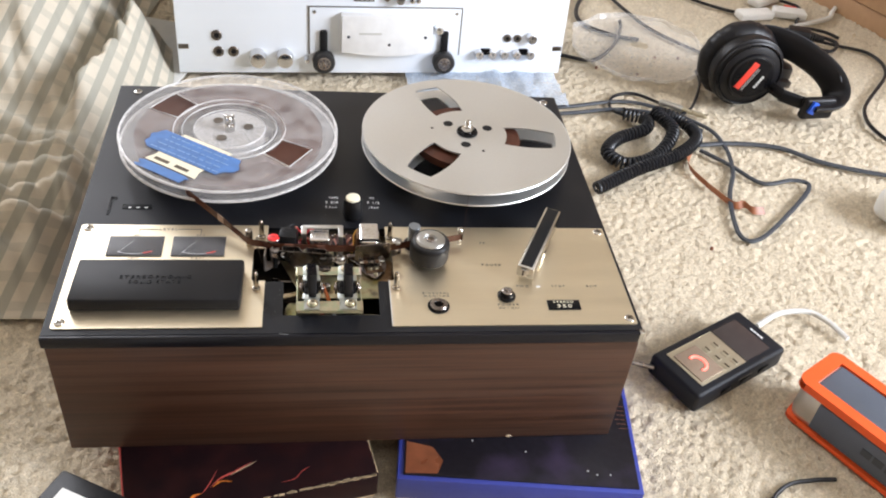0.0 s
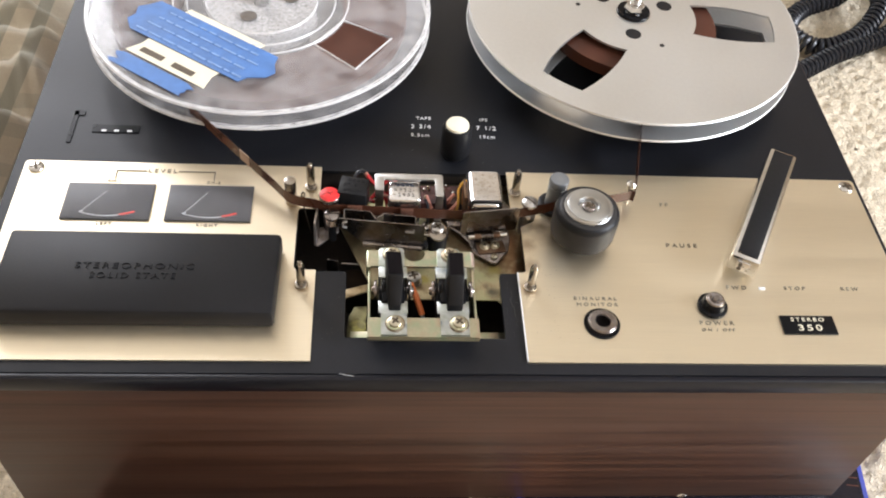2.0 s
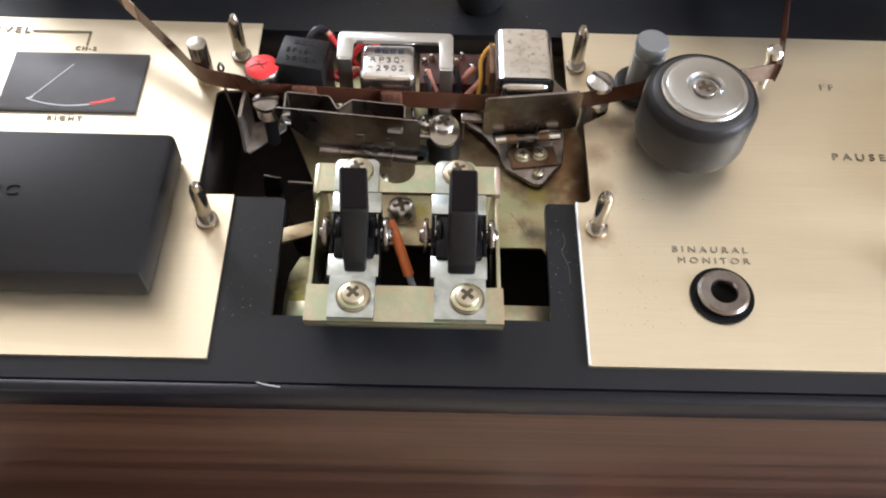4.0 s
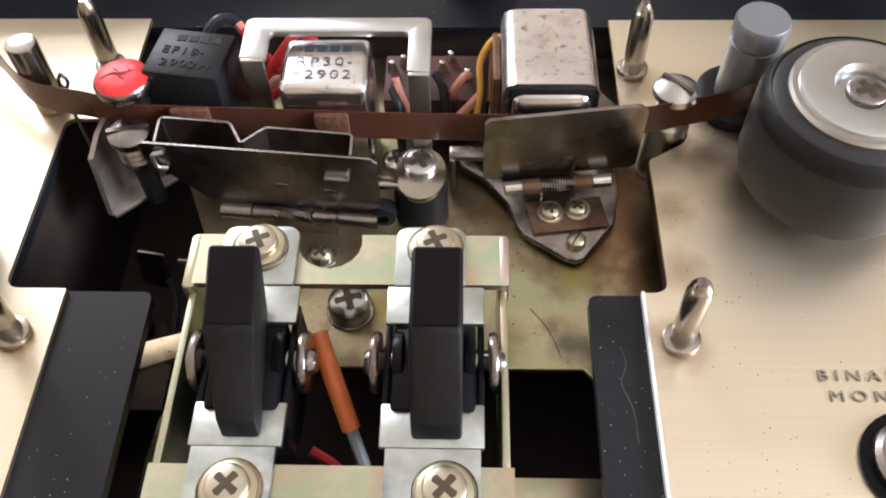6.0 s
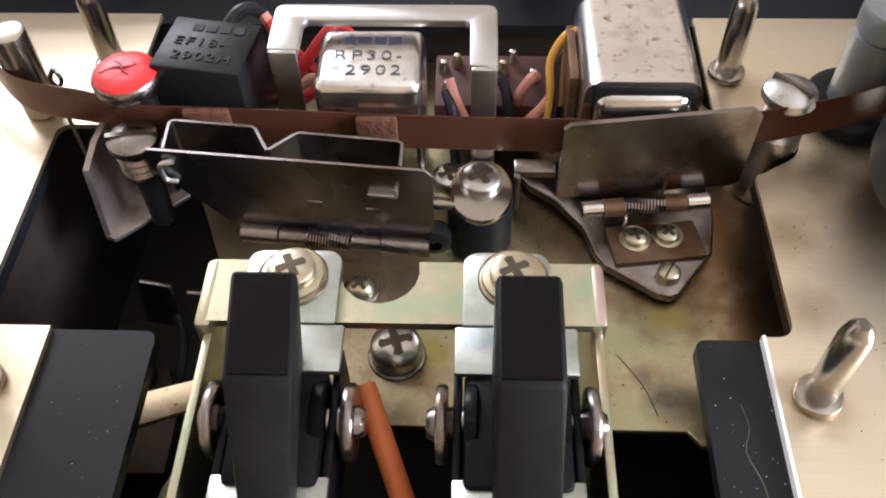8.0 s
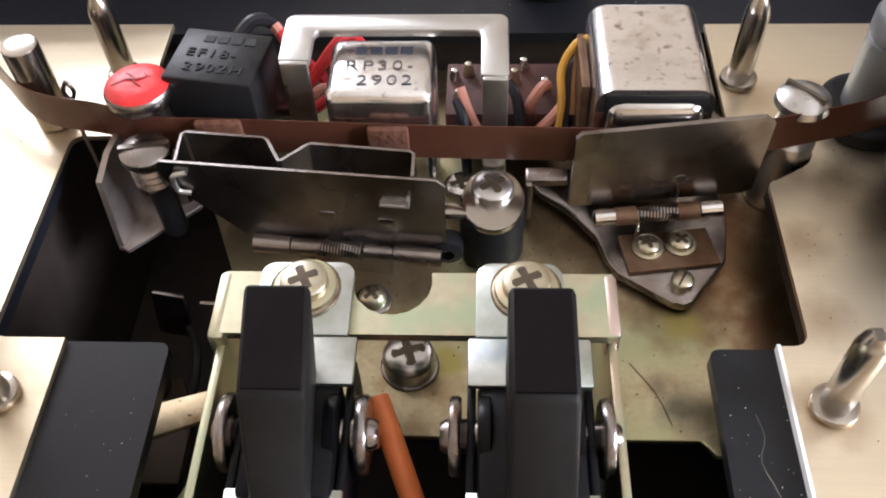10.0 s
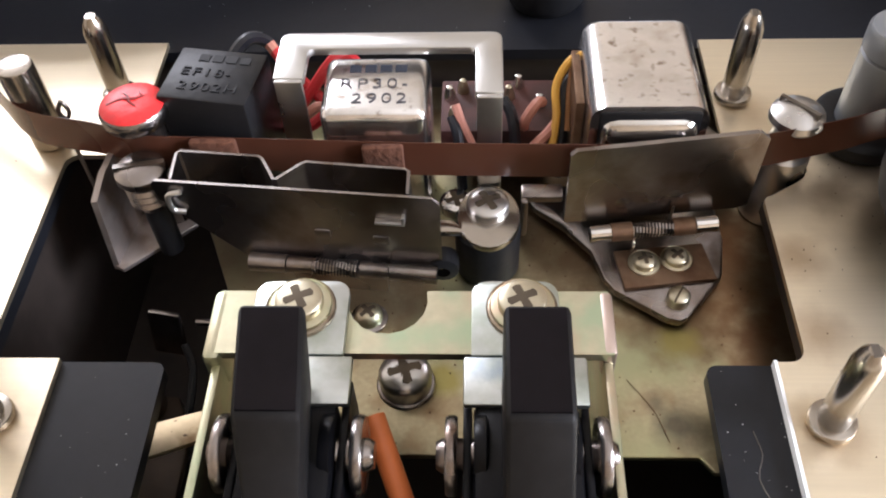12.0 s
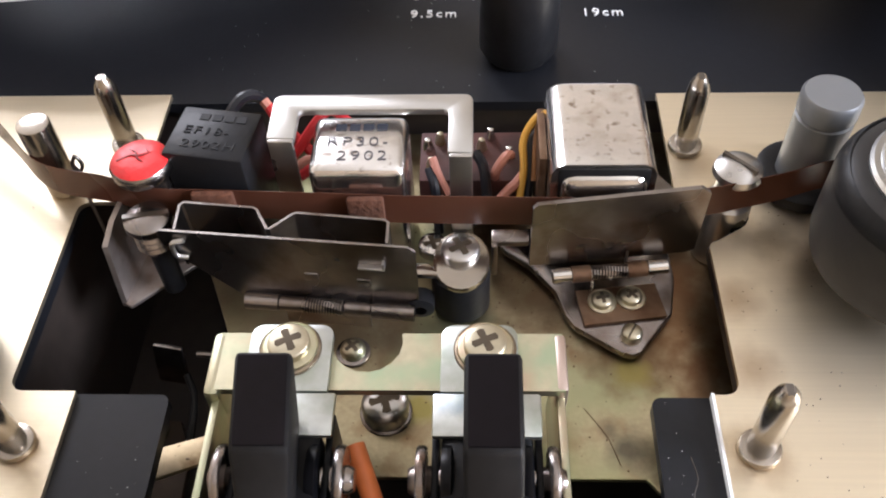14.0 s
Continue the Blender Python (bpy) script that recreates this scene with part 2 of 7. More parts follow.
box_rust = surface("brown_box_print", (0.17, 0.055, 0.025), 0.3, 0, 0.35, 120, 40, 0.04)
box_blue = surface("blue_box_edge", (0.03, 0.045, 0.28), 0.42, 0, 0.15, 200, 30, 0.05)
speaker_orange = surface("orange_silicone", (0.78, 0.10, 0.015), 0.55, 0, 0.05, 300, 30, 0.05)
speaker_grey = surface("slate_grille", (0.085, 0.10, 0.13), 0.6, 0, 0.1, 1200, 30, 0.3, 0.0003)
speaker_silver = surface("satin_aluminium", (0.62, 0.61, 0.59), 0.38, 0.9, 0.04, 300, 20, 0.03)
leather = surface("black_leatherette", (0.006, 0.006, 0.008), 0.42, 0, 0.2, 420, 40, 0.3, 0.0005, spec=0.3)
blue_mark = surface("blue_mark", (0.02, 0.10, 0.62), 0.4, 0, 0.05, 200, 20, 0)
red_mark = surface("red_mark", (0.72, 0.05, 0.03), 0.4, 0, 0.05, 200, 20, 0)
cable_black = surface("black_cable", (0.008, 0.009, 0.013), 0.36, 0, 0.15, 300, 30, 0.05, spec=0.4)
cable_grey = surface("grey_cable", (0.045, 0.052, 0.064), 0.5, 0, 0.1, 300, 30, 0.05)
cable_white = surface("white_cable", (0.62, 0.62, 0.60), 0.5, 0, 0.05, 300, 30, 0)
tan_wood = surface("tan_wood", (0.46, 0.29, 0.17), 0.45, 0, 0.12, 30, 5, 0.06, stretch=(9, 2, 1.5))
recorder_black = surface("recorder_rubber", (0.009, 0.010, 0.014), 0.5, 0, 0.15, 600, 40, 0.2, spec=0.25)
recorder_panel = surface("recorder_panel", (0.52, 0.47, 0.36), 0.35, 0.7, 0.05, 300, 40, 0.04)
recorder_button = surface("recorder_button", (0.34, 0.26, 0.20), 0.4, 0.4, 0.08, 300, 40, 0.04)
screen_dark = surface("dark_screen", (0.05, 0.04, 0.04), 0.12, 0, 0.1, 100, 20, 0)
meter_face = surface("meter_face", (0.050, 0.047, 0.046), 0.42, 0, 0.35, 120, 70, 0.02, spec=0.25)
# near-black for discs that paint the shade inside holes
hole_shade_black = surface("hole_shade_black", (0.006, 0.005, 0.005), 0.9, 0, 0.1, 300, 30, 0, spec=0.02)
scratch = surface("pale_scratch", (0.42, 0.43, 0.44), 0.6, 0, 0.2, 900, 90, 0)
dark_brown = surface("greasy_dark_brown", (0.050, 0.032, 0.020), 0.5, 0.3, 0.3, 400, 90, 0.2)


def glow(name, colour, strength):
    m = bpy.data.materials.new(name)
    m.use_nodes = True
    b = m.node_tree.nodes["Principled BSDF"]
    b.inputs["Base Color"].default_value = (*colour, 1)
    b.inputs["Emission Color"].default_value = (*colour, 1)
    b.inputs["Emission Strength"].default_value = strength
    return m


def clear(name, colour, rough, alpha_mix, patch=35, low=0.6, high=1.4):
    """Thin clear plastic: mostly see-through, with a gloss and a faint milky body."""
    m = bpy.data.materials.new(name)
    m.use_nodes = True
    n, l, b = tree(m)
    b.inputs["Base Color"].default_value = (*colour, 1)
    b.inputs["Roughness"].default_value = rough
    noise_tex, span = n.new("ShaderNodeTexNoise"), n.new("ShaderNodeMapRange")
    noise_tex.inputs["Scale"].default_value = patch
    span.inputs[1].default_value, span.inputs[2].default_value = 0.3, 0.7
    span.inputs[3].default_value, span.inputs[4].default_value = alpha_mix * low, alpha_mix * high
    l.new(noise_tex.outputs[0], span.inputs[0])
    l.new(span.outputs[0], b.inputs["Alpha"])
    return m


# Reel's patchy milkiness paints sky reflections into the clear plastic.
clear_reel = clear("clear_reel_plastic", (0.80, 0.79, 0.80), 0.10, 0.13, 14, 0.4, 1.7)
milky = clear("milky_plastic", (0.84, 0.83, 0.82), 0.2, 0.42)
clear_thin = clear("clear_bag", (0.85, 0.85, 0.85), 0.08, 0.24)
meter_glass = clear("meter_window", (0.5, 0.52, 0.58), 0.07, 0.05)
rec_glow = glow("record_light", (1.0, 0.16, 0.12), 2.5)


def cloth_material():
    m = surface("checked_cotton", (0.56, 0.505, 0.41), 0.9, 0, 0.08, 900, 12, 0.5, 0.0006)
    n, l, b = tree(m)
    base = b.inputs["Base Color"].links[0].from_socket
    uv = n.new("ShaderNodeTexCoord")
    split = n.new("ShaderNodeSeparateXYZ")
    l.new(uv.outputs["UV"], split.inputs[0])
    value = None
    for axis, freq, width in ((0, 42.0, 0.42), (1, 34.0, 0.34)):
        mul, frac, cut = n.new("ShaderNodeMath"), n.new("ShaderNodeMath"), n.new("ShaderNodeMath")
        mul.operation, frac.operation, cut.operation = "MULTIPLY", "FRACT", "LESS_THAN"
        mul.inputs[1].default_value, cut.inputs[1].default_value = freq, width
        l.new(split.outputs[axis], mul.inputs[0])
        l.new(mul.outputs[0], frac.inputs[0])
        l.new(frac.outputs[0], cut.inputs[0])
        part_value = n.new("ShaderNodeMath")
        part_value.operation = "MULTIPLY"
        part_value.inputs[1].default_value = (0.72, 0.30)[axis]
        l.new(cut.outputs[0], part_value.inputs[0])
        if value is None:
            value = part_value.outputs[0]
        else:
            total = n.new("ShaderNodeMath")
            total.operation = "MAXIMUM"
            l.new(value, total.inputs[0])
            l.new(part_value.outputs[0], total.inputs[1])
            value = total.outputs[0]
    mixer = n.new("ShaderNodeMix")
    mixer.data_type = "RGBA"
    mixer.inputs[7].default_value = (0.27, 0.275, 0.235, 1)
    l.new(value, mixer.inputs[0])
    l.new(base, mixer.inputs[6])
    l.new(mixer.outputs[2], b.inputs["Base Color"])
    return m


cloth_mat = cloth_material()

# ---- mesh helpers ----
IDENTITY = Matrix.Identity(4)
PLACED = {}


def mesh_object(name, bm, material, smooth=True):
    me = bpy.data.meshes.new(name)
    bmesh.ops.recalc_face_normals(bm, faces=bm.faces[:])
    bm.to_mesh(me)
    bm.free()
    me.materials.append(material)
    if smooth:
        me.shade_smooth()
        me.set_sharp_from_angle(angle=radians(38))
    return new(name, me)


def structure(name, bm, material, label, category, smooth=True):
    return tagged(mesh_object(name, bm, material, smooth), label, category, kind="structure")


def thing(name, m, label, category, group="", kind=""):
    ob = new(name)
    ob.empty_display_size = 0.02
    ob.matrix_basis = m
    PLACED[ob] = m
    return tagged(ob, label, category, group, kind)


def single(name, bm, material, label, category, group="", kind="", m=IDENTITY):
    ob = mesh_object(name, bm, material)
    ob.matrix_basis = m
    PLACED[ob] = m
    return tagged(ob, label, category, group, kind)


def part(name, bm, material, parent, label="", at=None):
    """One mesh under a thing or a part, in the space of its parent (or of the room, with at=IDENTITY)."""
    return adopt(mesh_object(name, bm, material), parent, label, at)


def adopt(ob, parent, label="", at=None):
    at = PLACED[parent] if at is None else at
    ob.parent = parent
    ob.matrix_basis = PLACED[parent].inverted() @ at
    PLACED[ob] = at
    return tagged(ob, label)


def box(x0, x1, y0, y1, z0, z1, bevel=0.0, bm=None, m=None, seg=2):
    tmp = bmesh.new()
    bmesh.ops.create_cube(tmp, size=1)
    bmesh.ops.scale(tmp, vec=(x1 - x0, y1 - y0, z1 - z0), verts=tmp.verts)
    bmesh.ops.translate(tmp, vec=((x0 + x1) / 2, (y0 + y1) / 2, (z0 + z1) / 2), verts=tmp.verts)
    if bevel:
        bmesh.ops.bevel(tmp, geom=tmp.edges[:], offset=bevel, segments=seg, affect="EDGES", profile=0.5)
    return merged(bm, tmp, m)


def merged(bm, tmp, m=None):
    if m is not None:
        tmp.transform(m)
    if bm is None:
        return tmp
    me = bpy.data.meshes.new("tmp")
    tmp.to_mesh(me)
    tmp.free()
    bm.from_mesh(me)
    bpy.data.meshes.remove(me)
    return bm


def lathe(profile, seg=32, place=(0, 0, 0), bm=None, m=None):
    """Turns (radius, height) pairs about the upright axis."""
    tmp = bmesh.new()
    rings = []
    for r, z in profile:
        if r < 1e-6:
            rings.append([tmp.verts.new((place[0], place[1], place[2] + z))])
        else:
            rings.append([tmp.verts.new((place[0] + r * math.cos(a), place[1] + r * math.sin(a), place[2] + z))
                          for a in (math.tau * i / seg for i in range(seg))])
    for a, b in zip(rings, rings[1:]):
        for i in range(seg):
            j = (i + 1) % seg
            if len(a) == 1 and len(b) > 1:
                tmp.faces.new((a[0], b[i], b[j]))
            elif len(b) == 1 and len(a) > 1:
                tmp.faces.new((a[i], a[j], b[0]))
            elif len(a) > 1:
                tmp.faces.new((a[i], a[j], b[j], b[i]))
    return merged(bm, tmp, m)


def rod(x, y, z0, z1, r, bevel=None, seg=24, bm=None, m=None):
    b = r * 0.12 if bevel is None else bevel
    return lathe([(0, z0), (r - b, z0), (r, z0 + b), (r, z1 - b), (r - b * 0.3, z1 - b * 0.3), (r - b, z1), (0, z1)], seg, (x, y, 0), bm, m)


def prism(points, z0, z1, bevel=0.0, bm=None, m=None):
    tmp = bmesh.new()
    low = [tmp.verts.new((x, y, z0)) for x, y in points]
    face = tmp.faces.new(low)
    top = bmesh.ops.extrude_face_region(tmp, geom=[face])
    verts = [v for v in top["geom"] if isinstance(v, bmesh.types.BMVert)]
    bmesh.ops.translate(tmp, vec=(0, 0, z1 - z0), verts=verts)
    if bevel:
        bmesh.ops.bevel(tmp, geom=tmp.edges[:], offset=bevel, segments=2, affect="EDGES", profile=0.5)
    return merged(bm, tmp, m)


def cells(xs, ys, keep, z0, z1, bm=None):
    """A sheet made of the cells of a grid for which keep(x, y) holds, with walls round its edges."""
    tmp = bmesh.new()
    verts = {}

    def vert(i, j, k):
        if (i, j, k) not in verts:
            verts[i, j, k] = tmp.verts.new((xs[i], ys[j], (z0, z1)[k]))
        return verts[i, j, k]

    on = {(i, j) for i in range(len(xs) - 1) for j in range(len(ys) - 1) if keep((xs[i] + xs[i + 1]) / 2, (ys[j] + ys[j + 1]) / 2)}
    for i, j in on:
        for k in (0, 1):
            tmp.faces.new([vert(a, b, k) for a, b in ((i, j), (i + 1, j), (i + 1, j + 1), (i, j + 1))])
        for di, dj, a, b in ((-1, 0, (i, j), (i, j + 1)), (1, 0, (i + 1, j), (i + 1, j + 1)), (0, -1, (i, j), (i + 1, j)), (0, 1, (i, j + 1), (i + 1, j + 1))):
            if (i + di, j + dj) not in on:
                tmp.faces.new((vert(*a, 0), vert(*b, 0), vert(*b, 1), vert(*a, 1)))
    return merged(bm, tmp)


def smooth_line(points, steps=8):
    """A Catmull-Rom line through the points."""
    p = [Vector(q) for q in points]
    p = [2 * p[0] - p[1], *p, 2 * p[-1] - p[-2]]
    out = []
    for a, b, c, d in zip(p, p[1:], p[2:], p[3:]):
        for k in range(steps):
            t = k / steps
            out.append(0.5 * (2 * b + (c - a) * t + (2 * a - 5 * b + 4 * c - d) * t * t + (3 * b - a - 3 * c + d) * t ** 3))
    out.append(p[-2])
    return out


def tube(points, radius, seg=10, steps=8, bm=None, flat=1.0, m=None):
    line = smooth_line(points, steps) if steps else [Vector(q) for q in points]
    tmp = bmesh.new()
    rings = []
    side = None
    for i, q in enumerate(line):
        way = (line[min(i + 1, len(line) - 1)] - line[max(i - 1, 0)]).normalized()
        if side is None:
            side = way.cross(Vector((0, 0, 1)))
            if side.length < 0.1:
                side = way.cross(Vector((0, 1, 0)))
        side = (side - way * side.dot(way)).normalized()
        up = side.cross(way)
        rings.append([tmp.verts.new(q + side * radius * math.cos(a) + up * radius * flat * math.sin(a)) for a in (math.tau * k / seg for k in range(seg))])
    for a, b in zip(rings, rings[1:]):
        for k in range(seg):
            tmp.faces.new((a[k], a[(k + 1) % seg], b[(k + 1) % seg], b[k]))
    tmp.faces.new(rings[0])
    tmp.faces.new(rings[-1])
    return merged(bm, tmp, m)


def ribbon(points, low, high, thick, bm=None, m=None, steps=0):
    """A standing strip along a line in plan; a point's third number lifts it there."""
    line = [Vector((q[0], q[1], q[2] if len(q) > 2 else 0)) for q in points]
    if steps:
        line = smooth_line(line, steps)
    tmp = bmesh.new()
    rows = []
    for i, q in enumerate(line):
        a, b = line[max(i - 1, 0)], line[min(i + 1, len(line) - 1)]
        way = Vector((b.x - a.x, b.y - a.y, 0)).normalized()
        off = Vector((-way.y, way.x, 0)) * thick / 2
        rows.append([tmp.verts.new(q + s * off + Vector((0, 0, h))) for s, h in ((-1, low), (1, low), (1, high), (-1, high))])
    for a, b in zip(rows, rows[1:]):
        for k in range(4):
            tmp.faces.new((a[k], a[(k + 1) % 4], b[(k + 1) % 4], b[k]))
    tmp.faces.new(rows[0])
    tmp.faces.new(rows[-1])
    return merged(bm, tmp, m)


def letters(body, size, m, material, parent, name="lettering", label="", depth=0.00015, spacing=1.0, squeeze=1.0, thin=0.0):
    data = bpy.data.curves.new(name, "FONT")
    data.body, data.size, data.extrude, data.align_x, data.align_y, data.space_character = body, size, depth, "CENTER", "CENTER", spacing
    data.resolution_u = 3
    data.offset = -thin
    tmp = new("tmp", data)
    me = bpy.data.meshes.new_from_object(tmp)
    bpy.data.objects.remove(tmp)
    bpy.data.curves.remove(data)
    me.name = name
    me.materials.clear()
    me.materials.append(material)
    me.transform(m @ Matrix.Diagonal((squeeze, 1, 1, 1)))
    return adopt(new(name, me), parent, label)

# ---- the room ----
def carpet():
    """The carpet: one sheet, finely tufted near the machine and plain further off."""
    near, step = (-0.60, 1.20, -0.40, 1.05), 0.0027
    xs = np.concatenate([np.linspace(-2.6, near[0], 24)[:-1], np.arange(near[0], near[1], step), np.linspace(near[1], 2.8, 20)])
    ys = np.concatenate([np.linspace(-2.2, near[2], 24)[:-1], np.arange(near[2], near[3], step), np.linspace(near[3], 2.8, 22)])
    rng = np.random.default_rng(3)
    gx, gy = np.meshgrid(xs, ys, indexing="ij")
    tuft = rng.uniform(-1, 1, gx.shape)
    tuft = tuft + 0.2 * np.roll(tuft, 1, 0)
    lump = 0.0012 * np.sin(gx * 61 + 3 * np.sin(gy * 37)) * np.sin(gy * 53 + 2 * np.sin(gx * 41))
    inside = (gx > near[0]) & (gx < near[1]) & (gy > near[2]) & (gy < near[3])
    z = np.where(inside, 0.0021 * tuft + 0.6 * lump - 0.0025, -0.0025)
    gx = gx + np.where(inside, rng.uniform(-0.001, 0.001, gx.shape), 0)
    gy = gy + np.where(inside, rng.uniform(-0.001, 0.001, gx.shape), 0)
    nx, ny = gx.shape
    me = bpy.data.meshes.new("floor")
    me.vertices.add(nx * ny)
    me.vertices.foreach_set("co", np.stack([gx, gy, z], -1).ravel())
    idx = np.arange(nx * ny).reshape(nx, ny)
    quads = np.stack([idx[:-1, :-1], idx[1:, :-1], idx[1:, 1:], idx[:-1, 1:]], -1).reshape(-1, 4)
    me.loops.add(quads.size)
    me.loops.foreach_set("vertex_index", quads.ravel())
    me.polygons.add(len(quads))
    me.polygons.foreach_set("loop_start", np.arange(0, quads.size, 4))
    me.update(calc_edges=True)
    me.validate()
    me.shade_smooth()
    me.materials.append(carpet_mat)
    tagged(new("floor", me), "cream and beige cut-pile carpet over the whole floor", "floor", kind="structure")


carpet()


def wall(name, plane, lo, hi, span, opening, label, paint=wall_mat):
    """A wall 0.12 m thick at x or y = plane, from lo to hi, with an opening (a0, a1, z0, z1) through it or none."""
    cuts_a = sorted({span[0], span[1], *(opening[:2] if opening else ())})
    cuts_z = sorted({lo, hi, *(opening[2:] if opening else ())})

    def keep(a, z):
        return not (opening and opening[0] < a < opening[1] and opening[2] < z < opening[3])
    bm = cells(cuts_a, cuts_z, keep, 0.0, 0.12)
    kind, place, way = plane
    turn = Matrix(((1, 0, 0, 0), (0, 0, way, place), (0, 1, 0, 0), (0, 0, 0, 1))) if kind == "y" else Matrix(((0, 0, way, place), (1, 0, 0, 0), (0, 1, 0, 0), (0, 0, 0, 1)))
    bm.transform(turn)
    return structure(name, bm, paint, label, "wall", smooth=False)


wall("wall_east", ("x", 2.6, 1), 0, 2.5, (-2.0, 2.6), (-1.45, -0.05, 0.78, 1.86), "beige painted wall with a wide window")
wall("wall_north", ("y", 2.6, 1), 0, 2.5, (-2.4, 2.6), (-2.24, -0.66, 1.00, 2.40), "beige painted wall with an added, unseen window")
wall("wall_west", ("x", -2.4, -1), 0, 2.5, (-2.0, 2.6), None, "plain beige painted wall")
wall("wall_south", ("y", -2.0, -1), 0, 2.5, (-2.4, 2.6), None, "plain unseen wall, darkened to cut bounced light", wall_dark)
structure("ceiling", box(-2.5, 2.7, -2.1, 2.7, 2.5, 2.6), ceiling_mat, "plain white ceiling", "ceiling", smooth=False)

# the wooden furniture foot at the carpet's far edge
cab = thing("wooden_cabinet", look((1.06, 0.78, 0), (1.016, 0.876, 0)) @ pose(0, 0, 0, -90), "tan wooden cabinet side standing on the carpet", "cabinet")
part("side_panel", box(0.0, 0.45, -0.35, 0.5, 0.03, 0.5, 0.004), tan_wood, cab)
part("plinth", box(0.004, 0.44, -0.345, 0.495, -0.006, 0.0295, 0.002), tan_wood, cab)

# ---- the tape deck ----
D = 0.148                      # height of the panel faces
deck = thing("tape_deck", pose(0.2025, 0.16, 0.03), "reel-to-reel tape deck in walnut cabinet with head cover removed", "tape deck")


def dpart(name, bm, material, parent=None, label=""):
    return part(name, bm, material, parent or deck, label, IDENTITY)


def up(x, y, h):
    return Matrix.Translation((x, y, D + h))


# cabinet: four boards and a bottom
dpart("front_board", box(0.0005, 0.406, 0.0040, 0.0170, 0.0300, D - 0.0102, 0.001), walnut, label="walnut veneered front board")
dpart("side_board", box(0.0005, 0.015, 0.0172, 0.318, 0.0315, D - 0.0102, 0.001), walnut)
dpart("side_board", box(0.3925, 0.406, 0.0172, 0.318, 0.0315, D - 0.0102, 0.001), walnut)
dpart("back_board", box(0.0152, 0.3923, 0.306, 0.318, 0.033, D - 0.0102, 0.001), black_plastic)
dpart("bottom_board", box(0.0152, 0.3923, 0.0172, 0.3058, 0.036, 0.042), black_plastic)
for fx, fy in ((0.10, 0.016), (0.325, 0.004), (0.10, 0.13), (0.325, 0.13)):
    dpart("glide", lathe([(0, 0.030), (0.004, 0.030), (0.005, 0.0315), (0.004, 0.0335), (0.002, 0.036), (0, 0.036)], 16, (fx, max(fy, 0.008), 0)), chrome, label="small chrome glide")

WELL = (0.1310, 0.2326, 0.0558, 0.1165)
SLOT = (0.1538, 0.2206, 0.0215, 0.0558)
NOTCH = (0.2326, 0.2397, 0.0825, 0.0930)


def in_well(x, y):
    return (WELL[0] < x < WELL[1] and WELL[2] < y < WELL[3]) or (SLOT[0] < x < SLOT[1] and SLOT[2] < y < SLOT[3]) or (NOTCH[0] < x < NOTCH[1] and NOTCH[2] < y < NOTCH[3])


def round_corners(bm, corners, r):
    edges = [e for e in bm.edges if abs(e.verts[0].co.z - e.verts[1].co.z) > 1e-5
             and any((e.verts[0].co.xy - Vector(c)).length < 1e-4 for c in corners)]
    bmesh.ops.bevel(bm, geom=edges, offset=r, segments=5, affect="EDGES", profile=0.5)
    return bm


top = cells([0.0, WELL[0], SLOT[0], SLOT[1], WELL[1], NOTCH[1], 0.405], [0.0043, SLOT[2], WELL[2], NOTCH[2], NOTCH[3], WELL[3], 0.321], lambda x, y: not in_well(x, y), D - 0.003, D - 0.0009)
round_corners(top, ((WELL[0], WELL[2]), (WELL[1], WELL[2]), (SLOT[0], WELL[2]), (SLOT[1], WELL[2])), 0.0013)
top_plate = dpart("top_plate", top, black_paint, label="black painted top plate")
rim = box(-0.0005, 0.4065, 0.0012, 0.0042, D - 0.0102, D - 0.001, 0.0009)
box(-0.0005, 0.0024, 0.0042, 0.3225, D - 0.0102, D - 0.0012, 0.0009, rim)
box(0.4036, 0.4065, 0.0042, 0.3225, D - 0.0102, D - 0.0012, 0.0009, rim)
box(0.0024, 0.4036, 0.3212, 0.3225, D - 0.0102, D - 0.0012, 0.0006, rim)
dpart("edge_trim", rim, black_edge, label="glossy black edge trim")
dpart("corner_cap", box(0.4030, 0.4070, 0.0007, 0.0048, D - 0.0102, D - 0.0006, 0.0008), chrome, label="chipped bright corner")
tube([(0.1525, 0.0042, D - 0.0008), (0.1545, 0.0036, D - 0.0007), (0.158, 0.0031, D - 0.0008)], 0.00016, 6, 4, rim2 := bmesh.new())
dpart("scuff", rim2, scratch)

# the two champagne panels
LX, RX = (0.0050, 0.1406), (0.2288, 0.4035)
PY = (0.0095, 0.1180)


def corner(cx, cy, r, a0, a1, n=6):
    """Points of an arc in plan, for a rounded corner."""
    return [(cx + r * math.cos(radians(a)), cy + r * math.sin(radians(a))) for a in np.linspace(a0, a1, n)]


RB = PY[1] - 0.0005            # far edge of the control panel
WR = 0.0020
left_bm = prism(corner(LX[0] + WR, PY[0] + WR, WR, 180, 270) + [(LX[1], PY[0]), (LX[1], WELL[2])]
                + corner(WELL[0] + WR, WELL[2] + WR, WR, 270, 180) + corner(WELL[0] + WR, 0.0915 - WR, WR, 180, 90)
                + [(LX[1], 0.0915), (LX[1], PY[1])] + corner(LX[0] + WR, PY[1] - WR, WR, 90, 180), D - 0.0009, D)
